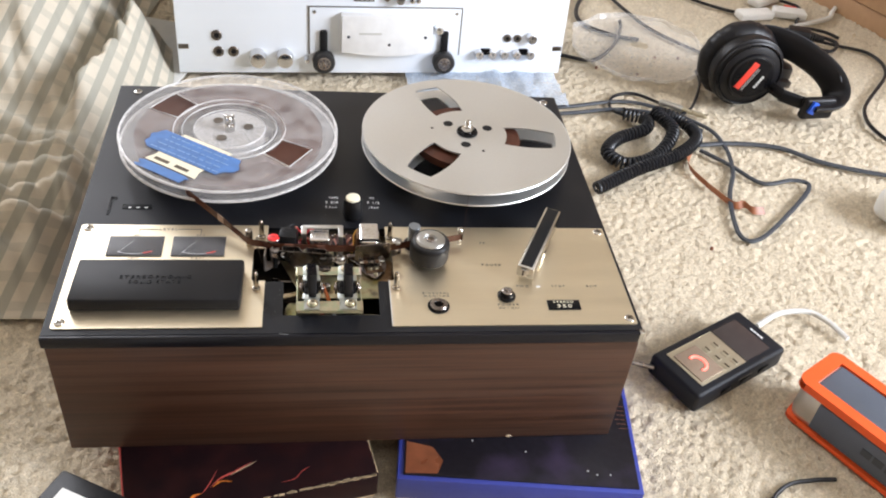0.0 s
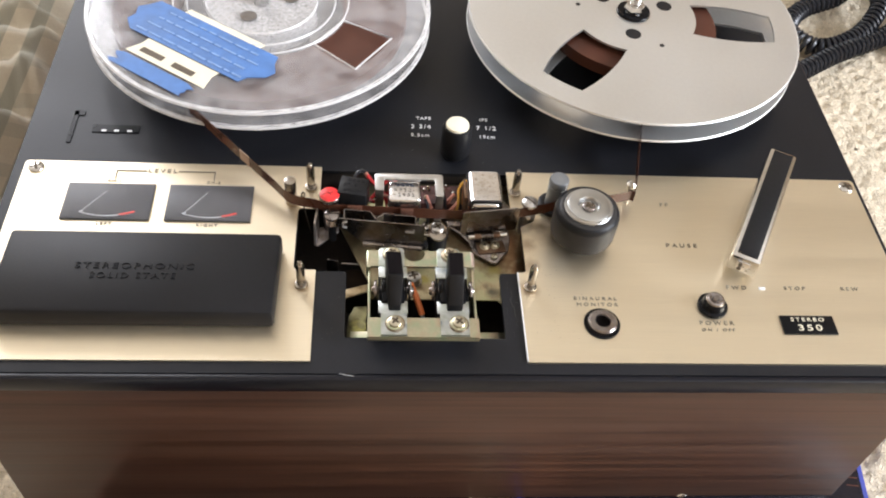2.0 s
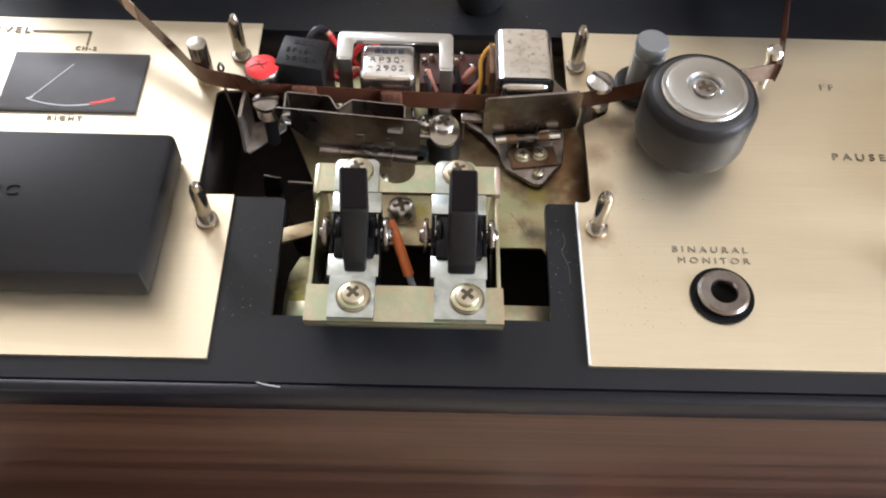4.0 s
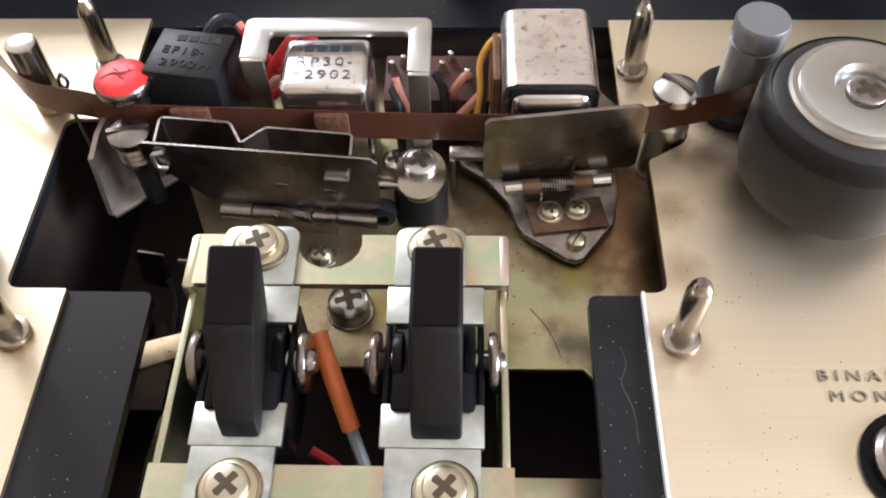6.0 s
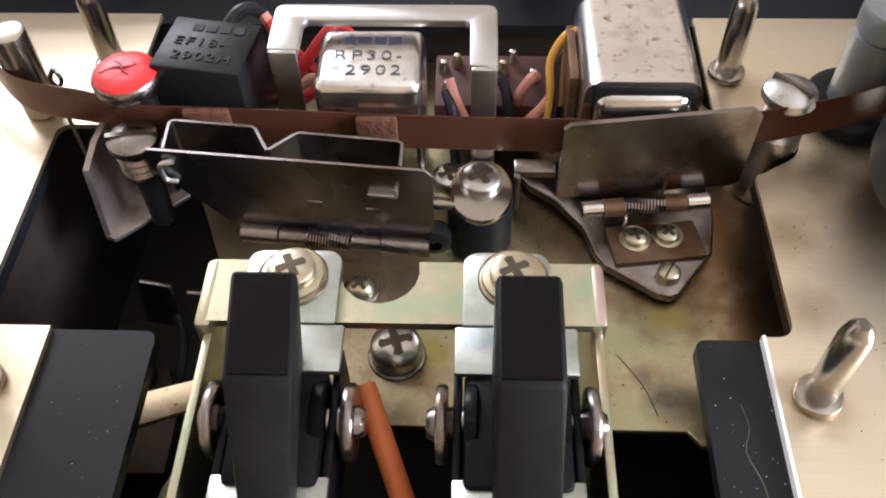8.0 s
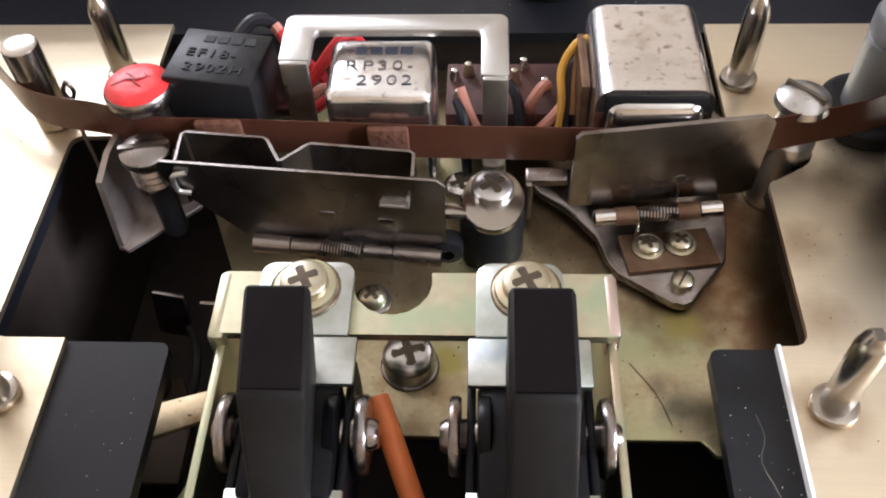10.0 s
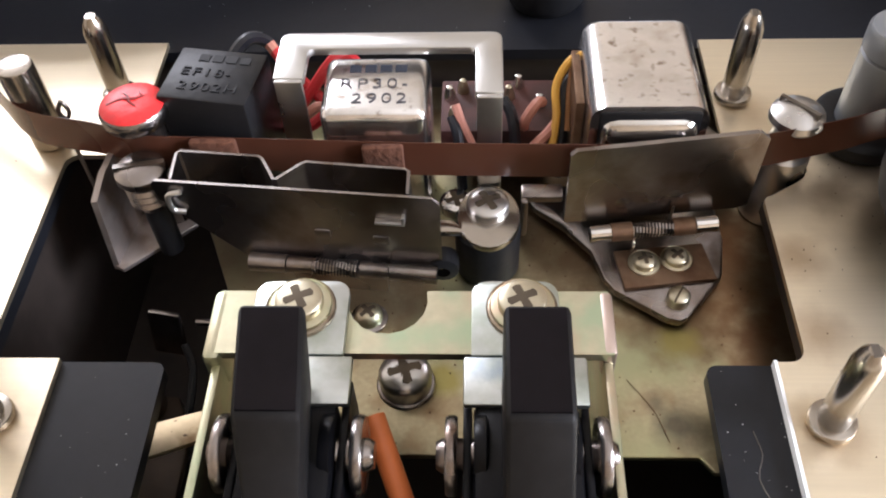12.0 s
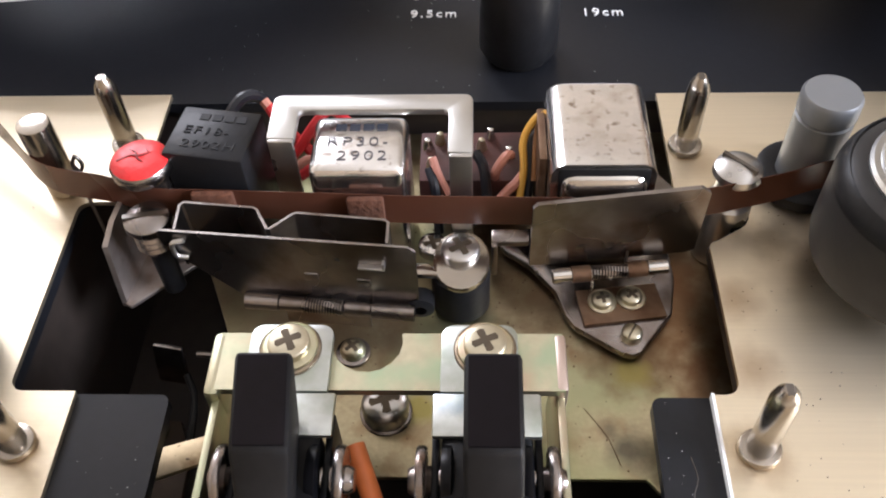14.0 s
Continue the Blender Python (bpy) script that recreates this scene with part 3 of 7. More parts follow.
right_bm = prism([(RX[0], PY[0])] + corner(RX[1] - WR, PY[0] + WR, WR, 270, 360) + corner(RX[1] - WR, RB - WR, WR, 0, 90) + [(RX[0], RB), (RX[0], 0.0931)]
                 + corner(0.2358, 0.0890, 0.0041, 90, -60, 9) + [(WELL[1] + 0.0012, 0.0829)] + corner(WELL[1] + 0.0012, 0.0817, 0.0012, 90, 180, 4)
                 + corner(WELL[1] - WR, WELL[2] + WR, WR, 0, -90) + [(RX[0], WELL[2])], D - 0.0009, D)
meter_panel = dpart("meter_panel", left_bm, champagne, label="champagne brushed aluminium meter panel")
control_panel = dpart("control_panel", right_bm, champagne, label="champagne brushed aluminium control panel")


def crown(q, r, h, dome):
    """Height of a domed screw head at the distance q from its axis."""
    return h * (1 - dome) + h * dome * (1 - min(1.0, q / r) ** 2.6) ** (1 / 2.2)


def screw_mesh(r, h, kind="cross", dome=0.35):
    """A screw head with its recess; the head stands on z = 0."""
    bm = bmesh.new()
    prof = [(0, 0), (r, 0)] + [(r * math.cos(a) ** 0.6, crown(r * math.cos(a) ** 0.6, r, h, dome)) for a in np.linspace(0, 1.5, 9)] + [(0, h)]
    lathe(prof, 28, (0, 0, 0), bm)
    return bm


def screw_slots(r, h, kind, dome):
    bm = bmesh.new()
    if kind == "cross":
        ring = []
        for k in range(4):
            for da, q in ((-18, 0.62), (0, 0.66), (18, 0.62), (45, 0.24)):
                a = radians(90 * k + da)
                ring.append((q * r * math.cos(a), q * r * math.sin(a)))
        mid = bm.verts.new((0, 0, h + 0.00003))
        inner = [bm.verts.new((x * 0.5, y * 0.5, crown(math.hypot(x, y) * 0.5, r, h, dome) + 0.00004)) for x, y in ring]
        outer = [bm.verts.new((x, y, crown(math.hypot(x, y), r, h, dome) + 0.00004)) for x, y in ring]
        for k in range(16):
            j = (k + 1) % 16
            bm.faces.new((mid, inner[k], inner[j]))
            bm.faces.new((inner[k], outer[k], outer[j], inner[j]))
    else:
        xs = np.linspace(-r * 0.97, r * 0.97, 13)
        rows = [[bm.verts.new((x, s * r * 0.10, crown(math.hypot(x, r * 0.10), r, h, dome) + 0.00004)) for x in xs] for s in (-1, 1)]
        for k in range(12):
            bm.faces.new((rows[0][k], rows[0][k + 1], rows[1][k + 1], rows[1][k]))
    return bm


dark_recess = surface("dark_recess", (0.085, 0.066, 0.045), 0.5, 0.7, 0.2, 400, 90, 0)


def screw(parent, x, y, h, r, tall, material, kind="cross", turn=0.0, dome=0.35, label="", tip=(0, 0)):
    ob = part("screw", screw_mesh(r, tall, kind, dome), material, parent, label, up(x, y, h) @ pose(0, 0, 0, tip[0], tip[1], turn))
    part("recess", screw_slots(r, tall, kind, dome), dark_recess, ob)
    return ob


for p, sx, sy, trn in ((meter_panel, 0.0105, 0.1135, 20), (meter_panel, 0.0100, 0.0150, 50), (control_panel, 0.3985, 0.1125, 10), (control_panel, 0.3985, 0.0150, 35)):
    screw(p, sx, sy, 0, 0.0036, 0.0014, chrome, turn=trn, dome=0.8)
for sx in (0.0165, 0.3930):
    screw(top_plate, sx, 0.3105, -0.0009, 0.0038, 0.0016, chrome, turn=30, dome=0.8)

# level meters: sunken faces behind windows
for mx0, mx1 in ((0.0275, 0.0660), (0.0725, 0.1103)):
    meter = dpart("level_meter", box(mx0, mx1, 0.0818, 0.1037, D + 0.0001, D + 0.0007, 0.0002), meter_face, meter_panel, "dark rectangular level meter window")
    cx = (mx0 + mx1) / 2
    arc = bmesh.new()
    tube([(cx + q, 0.0838 + 17 * q * q, D + 0.0008) for q in np.linspace(-0.0115, 0.0060, 10)], 0.00016, 6, 0, arc)
    tube([(cx - 0.0115, 0.0860, D + 0.0008), (cx - 0.0098, 0.0866, D + 0.0008)], 0.00016, 6, 0, arc)
    dpart("scale", arc, print_white, meter)
    red = bmesh.new()
    tube([(cx + q, 0.0840 + 17 * q * q, D + 0.0008) for q in np.linspace(0.0062, 0.0125, 6)], 0.00042, 6, 0, red)
    dpart("red_zone", red, red_mark, meter)
    hand = bmesh.new()
    tube([(cx - 0.0105, 0.0862, D + 0.0009), (cx - 0.0015, 0.0990, D + 0.0009)], 0.00010, 6, 0, hand)
    dpart("needle", hand, grey_print, meter)
    dpart("window", box(mx0 + 0.0002, mx1 - 0.0002, 0.082, 0.1035, D + 0.0013, D + 0.0017), meter_glass, meter)
line = bmesh.new()
for a, b in (((0.047, 0.1125), (0.060, 0.1125)), ((0.075, 0.1125), (0.0915, 0.1125)), ((0.047, 0.1125), (0.047, 0.1075)), ((0.0915, 0.1125), (0.0915, 0.1075))):
    box(min(a[0], b[0]) - 0.0002, max(a[0], b[0]) + 0.0002, min(a[1], b[1]) - 0.0002, max(a[1], b[1]) + 0.0002, D + 0.0001, D + 0.0004, 0, line)
dpart("bracket_line", line, print_dark, meter_panel)
for body, x, y, s, sp in (("LEVEL", 0.0675, 0.1126, 0.0032, 1.5), ("CH-1", 0.047, 0.1058, 0.0020, 1.3), ("CH-2", 0.0915, 0.1058, 0.0020, 1.3),
                          ("LEFT", 0.047, 0.0797, 0.0021, 1.5), ("RIGHT", 0.0915, 0.0797, 0.0021, 1.5)):
    letters(body, s, up(x, y, 0.0002), print_dark, meter_panel, spacing=sp, squeeze=1.15)

# the black cover plate on the meter panel
cover = dpart("cover_plate", prism([(0.0135, 0.0250), (0.1252, 0.0250), (0.1261, 0.0670), (0.0142, 0.0670)], D + 0.0001, D + 0.0108, 0.0018), cover_black, meter_panel, "black moulded plastic cover plate")
rnd = random.Random(5)
letters("STEREOPHONIC", 0.0042, up(0.0680, 0.0478, 0.0109), emboss, cover, "embossed_word", spacing=1.25, squeeze=1.32, depth=0.0003)
letters("SOLID STATE", 0.0042, up(0.0678, 0.0428, 0.0109), emboss, cover, "embossed_word", spacing=1.25, squeeze=1.15, depth=0.0003)

# slots of the tape counter
slots = bmesh.new()
box(0.0195, 0.0215, 0.131, 0.153, D - 0.001, D - 0.0004, 0, slots)
box(0.0195, 0.0245, 0.1500, 0.153, D - 0.001, D - 0.0004, 0, slots)
box(0.0300, 0.0520, 0.1385, 0.1435, D - 0.001, D - 0.0004, 0, slots)
counter = dpart("counter_slot", slots, black_gloss, top_plate, "glossy black counter slots")
for k, dx in enumerate((0.0345, 0.0405, 0.0465)):
    dpart("digit_bar", box(dx, dx + 0.0022, 0.1388, 0.1398, D - 0.0004, D - 0.0001), print_white, counter)

# speed selector
sel = dpart("speed_knob", lathe([(0, 0.0), (0.0060, 0.0), (0.0074, 0.0022), (0.0072, 0.0165), (0.0066, 0.0182), (0, 0.0184)], 24, (0.2045, 0.1305, D - 0.0008)), black_plastic, label="black speed selector knob with silver cap")
dpart("cap", lathe([(0, 0.0003), (0.0056, 0.0), (0.0054, 0.0011), (0.0046, 0.0014), (0, 0.0014)], 24, (0.2045, 0.1305, D + 0.0174)), cream, sel)
for body, x, y, s in (("TAPE", 0.190, 0.1550, 0.0028), ("IPS", 0.2205, 0.1550, 0.0028), ("3 3/4", 0.1885, 0.1488, 0.0040), ("7 1/2", 0.2215, 0.1488, 0.0040), ("9.5cm", 0.1880, 0.1425, 0.0032), ("19cm", 0.2215, 0.1425, 0.0032)):
    letters(body, s, up(x, y, -0.0007), print_white, top_plate, spacing=1.25)

# control panel: transport lever, knob, socket, badge and words
def lever_bar():
    bm = bmesh.new()
    box(-0.0064, 0.0064, -0.034, 0.034, -0.0055, 0.0055, 0.0012, bm)
    return bm


lev_m = look((0.3285, 0.0555, D + 0.0110), (0.3590, 0.1130, D + 0.0190)) @ pose(0, 0, 0, -90)
lev_at = Matrix.Translation((0.3435, 0.0845, D + 0.0125)) @ lev_m.to_3x3().to_4x4()
lever = part("transport_lever", lever_bar(), chrome, control_panel, "chrome transport lever with black inlay", lev_at)
part("inlay", box(-0.0045, 0.0045, -0.0318, 0.0325, 0.0054, 0.0062, 0.0002), black_plastic, lever)
part("end_plate", box(-0.0030, 0.0030, -0.0346, -0.0339, -0.0034, 0.0034, 0.0003), chrome_worn, lever)
for dz in (-0.0014, 0.0014):
    part("end_screw", lathe([(0, 0.0), (0.0010, 0.0), (0.0009, 0.0005), (0, 0.0006)], 12, m=Matrix.Translation((-0.0012, -0.0346, dz)) @ pose(0, 0, 0, 90)), steel_dark, lever)
part("hub", rod(0.3435, 0.082, D + 0.0001, D + 0.0075, 0.006), chrome, lever, at=IDENTITY)

power = dpart("power_knob", lathe([(0.0, 0.0001), (0.0066, 0.0001), (0.0066, 0.0014), (0.0052, 0.0020), (0.0048, 0.0040), (0.0040, 0.0050), (0.0022, 0.0050), (0.0018, 0.0044), (0, 0.0044)], 20, (0.3125, 0.0385, D)), black_gloss, control_panel, "dark glossy power knob")
dpart("knob_cap", lathe([(0, 0.0051), (0.0040, 0.0051), (0.0038, 0.0058), (0.0030, 0.0062), (0.0016, 0.0058), (0.0012, 0.0068), (0, 0.0069)], 20, (0.3125, 0.0385, D)), steel, power)
jack = dpart("headphone_socket", lathe([(0.0078, 0.0001), (0.0078, 0.0006), (0.0064, 0.0007)], 32, (0.2622, 0.0288, D)), black_gloss, control_panel, "headphone socket with metal nut and black ring")
dpart("nut", lathe([(0.0063, 0.0002), (0.0063, 0.0020), (0.0056, 0.0027), (0.0034, 0.0027), (0.0030, 0.0020), (0.0030, -0.006), (0, -0.006)], 32, (0.2622, 0.0288, D)), steel, jack)
# Disc on the solid panel, coloured as the shade down the bore.
dpart("bore", rod(0.2622, 0.0288, D - 0.0005, D + 0.0006, 0.0031, 0.0), hole_shade_black, jack)
badge = dpart("badge", box(0.3412, 0.3652, 0.0242, 0.0338, D + 0.0001, D + 0.0008, 0.0002), black_gloss, control_panel, "black badge with pale lettering")
letters("STEREO", 0.0026, up(0.3532, 0.0315, 0.0009), cream, badge, spacing=1.4, squeeze=1.3)
letters("350", 0.0044, up(0.3532, 0.0272, 0.0009), cream, badge, spacing=1.3, squeeze=1.4)
for body, x, y, s in (("BINAURAL", 0.2612, 0.0420, 0.0024), ("MONITOR", 0.2617, 0.0388, 0.0024), ("POWER", 0.3125, 0.0297, 0.0028), ("ON / OFF", 0.3125, 0.0262, 0.0020),
                      ("FWD", 0.3262, 0.0490, 0.0028), ("STOP", 0.3530, 0.0490, 0.0026), ("REW", 0.3785, 0.0490, 0.0026), ("PAUSE", 0.3062, 0.0728, 0.0031), ("FF", 0.3030, 0.0980, 0.0028)):
    letters(body, s, up(x, y, 0.0002), print_dark, control_panel, spacing=1.55, squeeze=1.2)
dpart("indicator", box(0.3362, 0.3392, 0.0478, 0.0494, D + 0.0001, D + 0.0005, 0.0002), print_white, control_panel)

# ---- reels ----
def splay(r, a, centres, half_span, half):
    """Turns the even spokes of a flange so that two of them follow each window's edges."""
    for c in centres:
        d = (a - c + 180) % 360 - 180
        if abs(d) <= half_span:
            w = half(r)
            away = abs(d) * w / 15 if abs(d) <= 15 else w + (abs(d) - 15) * (half_span - w) / (half_span - 15)
            return c + math.copysign(away, d)
    return a


def polar_flange(r0, r1, z0, z1, keep, radii, warp, seg=120, bm=None):
    tmp = bmesh.new()
    rr = sorted({r0, r1, *radii})
    verts = {}

    def vert(i, j, k):
        key = (i, j % seg, k)
        if key not in verts:
            a = radians(warp(rr[i], 360 * (j % seg) / seg + 1.0))
            verts[key] = tmp.verts.new((rr[i] * math.cos(a), rr[i] * math.sin(a), (z0, z1)[k]))
        return verts[key]
    on = {(i, j) for i in range(len(rr) - 1) for j in range(seg) if keep((rr[i] + rr[i + 1]) / 2, 360 * (j + 0.5) / seg + 1.0)}
    for i, j in on:
        for k in (0, 1):
            tmp.faces.new([vert(a, b, k) for a, b in ((i, j), (i + 1, j), (i + 1, j + 1), (i, j + 1))])
        for di, dj, a, b in ((-1, 0, (i, j), (i, j + 1)), (1, 0, (i + 1, j), (i + 1, j + 1)), (0, -1, (i, j), (i + 1, j)), (0, 1, (i, j + 1), (i + 1, j + 1))):
            if (i + di, (j + dj) % seg) not in on:
                tmp.faces.new((vert(*a, 0), vert(*b, 0), vert(*b, 1), vert(*a, 1)))
    return merged(bm, tmp)


def within(a, centre, half):
    return abs((a - centre + 180) % 360 - 180) < half


RC, LC = (0.3035, 0.2162), (0.1060, 0.2137)
RZ = D + 0.0130                # underside of the reels
R_WIN = (-8, 112, 232)


def alu_warp(r, a):
    return splay(r, a, R_WIN, 60, lambda q: 15.5 + (0.055 - min(0.076, max(0.034, q))) * 330)


def alu_open(r, a):
    win = any((0.034 < r < 0.076) and within(a, c, 15) for c in R_WIN)
    return not win


right_reel = thing("take_up_reel", pose(RC[0], RC[1], RZ), "silver aluminium take-up reel with three windows", "tape reel")
rads = [0.0075, 0.034, 0.041, 0.048, 0.055, 0.062, 0.069, 0.076, 0.086]
part("upper_flange", polar_flange(0.0075, 0.0885, 0.0107, 0.0119, alu_open, rads, alu_warp), reel_alu, right_reel)
part("lower_flange", polar_flange(0.0075, 0.0885, 0.0000, 0.0012, alu_open, rads, alu_warp), reel_alu, right_reel)
part("rim", lathe([(0.0880, 0.0118), (0.0888, 0.0121), (0.0893, 0.0113), (0.0888, 0.0106), (0.0880, 0.0108)], 120), reel_alu, right_reel)
part("rim", lathe([(0.0880, 0.0011), (0.0888, 0.0014), (0.0893, 0.0006), (0.0888, -0.0001), (0.0880, 0.0001)], 120), reel_alu, right_reel)
part("hub", lathe([(0.0075, 0.0012), (0.030, 0.0012), (0.030, 0.0106), (0.0075, 0.0106)], 64), reel_alu, right_reel)
part("tape_pack", lathe([(0.0302, 0.0014), (0.046, 0.0014), (0.046, 0.0080), (0.0302, 0.0080)], 96), tape_pack, right_reel, "small brown tape pack")
part("centre_ring", lathe([(0.0042, 0.0117), (0.0092, 0.0117), (0.0088, 0.0132), (0.0060, 0.0136), (0.0042, 0.0132)], 40), black_gloss, right_reel)
for a in (60, 180, 300):
    part("drive_hole", rod(0.0195 * math.cos(radians(a - 40)), 0.0195 * math.sin(radians(a - 40)), 0.0114, 0.01205, 0.0042, 0.0), black_plastic, right_reel)
for a in (170, 290):
    part("small_hole", rod(0.030 * math.cos(radians(a)), 0.030 * math.sin(radians(a)), 0.0114, 0.01202, 0.0013, 0.0), black_plastic, right_reel)

L_WIN = (145, 325)


def clear_warp(r, a):
    return splay(r, a, L_WIN, 90, lambda q: 14 + (0.060 - min(0.074, max(0.046, q))) * 130)


def clear_open(r, a):
    return not any((0.046 < r < 0.074) and within(a, c, 15) for c in L_WIN)


left_reel = thing("supply_reel", pose(LC[0], LC[1], RZ) @ Matrix.Diagonal((0.984, 0.984, 1, 1)), "clear plastic supply reel full of brown tape with blue label", "tape reel")
radl = [0.004, 0.030, 0.046, 0.053, 0.060, 0.067, 0.074]
part("upper_flange", polar_flange(0.004, 0.0885, 0.0108, 0.0120, clear_open, radl, clear_warp), clear_reel, left_reel)
part("lower_flange", polar_flange(0.004, 0.0885, 0.0018, 0.0028, clear_open, radl, clear_warp), clear_reel, left_reel)
for rim_z in (0.0114, 0.0023):
    part("rim", lathe([(0.0872, rim_z - 0.0007), (0.0888, rim_z - 0.0008), (0.0893, rim_z), (0.0888, rim_z + 0.0009), (0.0872, rim_z + 0.0010)], 120), milky, left_reel)
part("hub", lathe([(0.0045, 0.0000), (0.0290, 0.0000), (0.0290, 0.0106), (0.0045, 0.0106)], 64), milky, left_reel, "milky plastic hub")
for r in (0.0290, 0.0385, 0.0455):
    part("moulded_ring", lathe([(r - 0.0006, 0.0120), (r, 0.0128), (r + 0.0006, 0.0120)], 72), milky, left_reel)
part("tape_pack", lathe([(0.0430, 0.0030), (0.0765, 0.0030), (0.0765, 0.0085), (0.0430, 0.0085)], 96), tape_pack, left_reel, "full brown tape pack")
for c in L_WIN:
    loop = []
    for r, side in ((0.046, -1), (0.074, -1), (0.074, 1), (0.046, 1)):
        a = radians(c + side * (14 + (0.060 - r) * 130))
        loop.append((r * math.cos(a), r * math.sin(a), 0.0120))
    part("window_edge", tube(loop + [loop[0]], 0.0006, 6, 0), milky, left_reel)
for a in (10, 130, 250):
    part("drive_hole", rod(0.0155 * math.cos(radians(a)), 0.0155 * math.sin(radians(a)), 0.0119, 0.0123, 0.0042, 0.0), steel_dark, left_reel)
pale_blue_ink = surface("pale_blue_ink", (0.16, 0.28, 0.52), 0.6, 0, 0.3, 300, 90, 0)
lab_m = pose(0, 0, 0.0122, 0, 0, 236 + 90)
lr = random.Random(21)


def ragged_strip(x0, x1, y0, y1, point=0.0):
    """The outline of a torn strip of paper, with uneven ends."""
    left = [(x0 + lr.uniform(-0.003, 0.003) - point * (1 - abs(2 * k / 5 - 1)), y0 + (y1 - y0) * k / 5) for k in range(6)]
    right = [(x1 + lr.uniform(-0.003, 0.003) + point * (1 - abs(2 * k / 5 - 1)), y1 + (y0 - y1) * k / 5) for k in range(6)]
    return left[::-1] + right[::-1]


label_part = part("paper_label", prism(ragged_strip(-0.024, 0.024, -0.0720, -0.0290), 0.0, 0.00025, m=lab_m), cream, left_reel, "torn cream paper label", None)
blue = bmesh.new()
prism(ragged_strip(-0.036, 0.034, -0.0590, -0.0330, 0.009), 0.0004, 0.0007, bm=blue, m=lab_m)
prism(ragged_strip(-0.026, 0.018, -0.0830, -0.0740), 0.0004, 0.0007, bm=blue, m=lab_m)
part("blue_print", blue, blue_label, label_part, "blue torn printed label")
for k in range(4):
    y = -0.0565 + 0.0060 * k
    x = -0.034 + 0.002 * k
    while x < 0.028:
        w = rnd.uniform(0.003, 0.009)
        part("text_bar", box(x, x + w, y, y + 0.0012, 0.0008, 0.0009, 0, None, lab_m), pale_blue_ink, label_part)
        x += w + 0.0016
for x0, x1 in ((-0.020, -0.006), (0.000, 0.013)):
    part("text_bar", box(x0, x1, -0.0690, -0.0655, 0.0003, 0.0004, 0, None, lab_m), dark_recess, label_part)


for centre, slotted in ((LC, True), (RC, False)):
    turn = dpart("turntable", lathe([(0, 0.0), (0.022, 0.0), (0.024, 0.0006), (0.024, 0.0128), (0, 0.0128)], 40, (*centre, D - 0.0009)), black_plastic, top_plate, "black reel turntable")
    shaft = dpart("shaft", lathe([(0, 0.0), (0.0040, 0.0), (0.0040, 0.0150), (0.0028, 0.0165), (0.0028, 0.0215), (0.0018, 0.0230), (0, 0.0232)], 20, (*centre, D + 0.0129)), chrome, turn, "chrome reel spindle")
    if slotted:
        for a in (20, 140, 260):
            part("fin", box(0.0024, 0.0046, -0.0011, 0.0011, 0.0130, 0.0240, 0.0004), chrome, turn, at=Matrix.Translation((*centre, D + 0.0129)) @ pose(0, 0, 0, 0, 0, a))
    else:
        part("nut", lathe([(0.0026, 0.0150), (0.0056, 0.0150), (0.0050, 0.0172), (0.0026, 0.0176)], 6, (*centre, D + 0.0129)), chrome, turn, at=IDENTITY)

# ---- head assembly in the open well ----
def z(h):
    return D + h


well = dpart("well_floor", box(0.128, 0.237, 0.018, 0.121, z(-0.0470), z(-0.0450)), well_black, label="black floor of the open head well")
for wx0, wx1, wy0, wy1 in ((0.1265, 0.128, 0.018, 0.121), (0.237, 0.2385, 0.018, 0.121), (0.128, 0.237, 0.0165, 0.018), (0.128, 0.237, 0.1195, 0.121)):
    dpart("well_wall", box(wx0, wx1, wy0, wy1, z(-0.0450), z(-0.0032)), well_black, well)

steel_bright = surface("bright_steel", (0.52, 0.51, 0.50), 0.30, 1.0, 0.12, 400, 90, 0.08, 0.0001)
base = dpart("chassis_plate", prism([(0.1490, 0.1180), (0.1490, 0.0910), (0.1525, 0.0830), (0.1580, 0.0700), (0.1640, 0.0560), (0.1640, 0.0480), (0.2205, 0.0480), (0.2220, 0.0460), (0.2360, 0.0460), (0.2360, 0.1180)], z(-0.0112), z(-0.0100), 0.0003), chassis_zinc, label="stained yellow zinc chassis plate")
scr = bmesh.new()
tube([(0.2125, 0.0590, z(-0.0098)), (0.2155, 0.0545, z(-0.0098)), (0.2170, 0.0500, z(-0.0098))], 0.00005, 5, 4, scr)
dpart("scratch_mark", scr, rusty, base)
specks = bmesh.new()
for k in range(280):
    sx, sy, sr = rnd.uniform(0.158, 0.232), rnd.uniform(0.049, 0.095), rnd.uniform(0.00004, 0.00018)
    if k % 3 == 0:
        sx = rnd.uniform(0.200, 0.212)
    lathe([(0, 0.0001), (sr * 0.7, 0.0001), (sr, -0.00005)], 6, (sx, sy, z(-0.0099)), specks)
tagged(dpart("specks", specks, rusty, base), kind="stuff")
screw(base, 0.1833, 0.0582, -0.0096, 0.0035, 0.0038, steel_bright, turn=15, dome=0.45)
dpart("washer", rod(0.1833, 0.0582, z(-0.0100), z(-0.0095), 0.0039), steel, base)
screw(base, 0.1775, 0.0686, -0.0098, 0.0020, 0.0022, zinc, turn=40, dome=0.7)
dpart("washer", rod(0.1775, 0.0686, z(-0.0100), z(-0.0094), 0.0027), steel, base)
screw(base, 0.1400, 0.0700, -0.0440, 0.0030, 0.0020, steel_dark, turn=10)
dpart("rear_strip", box(0.1560, 0.2216, 0.0248, 0.0300, z(-0.0100), z(-0.0088), 0.0002), zinc, base, "yellow zinc strip")
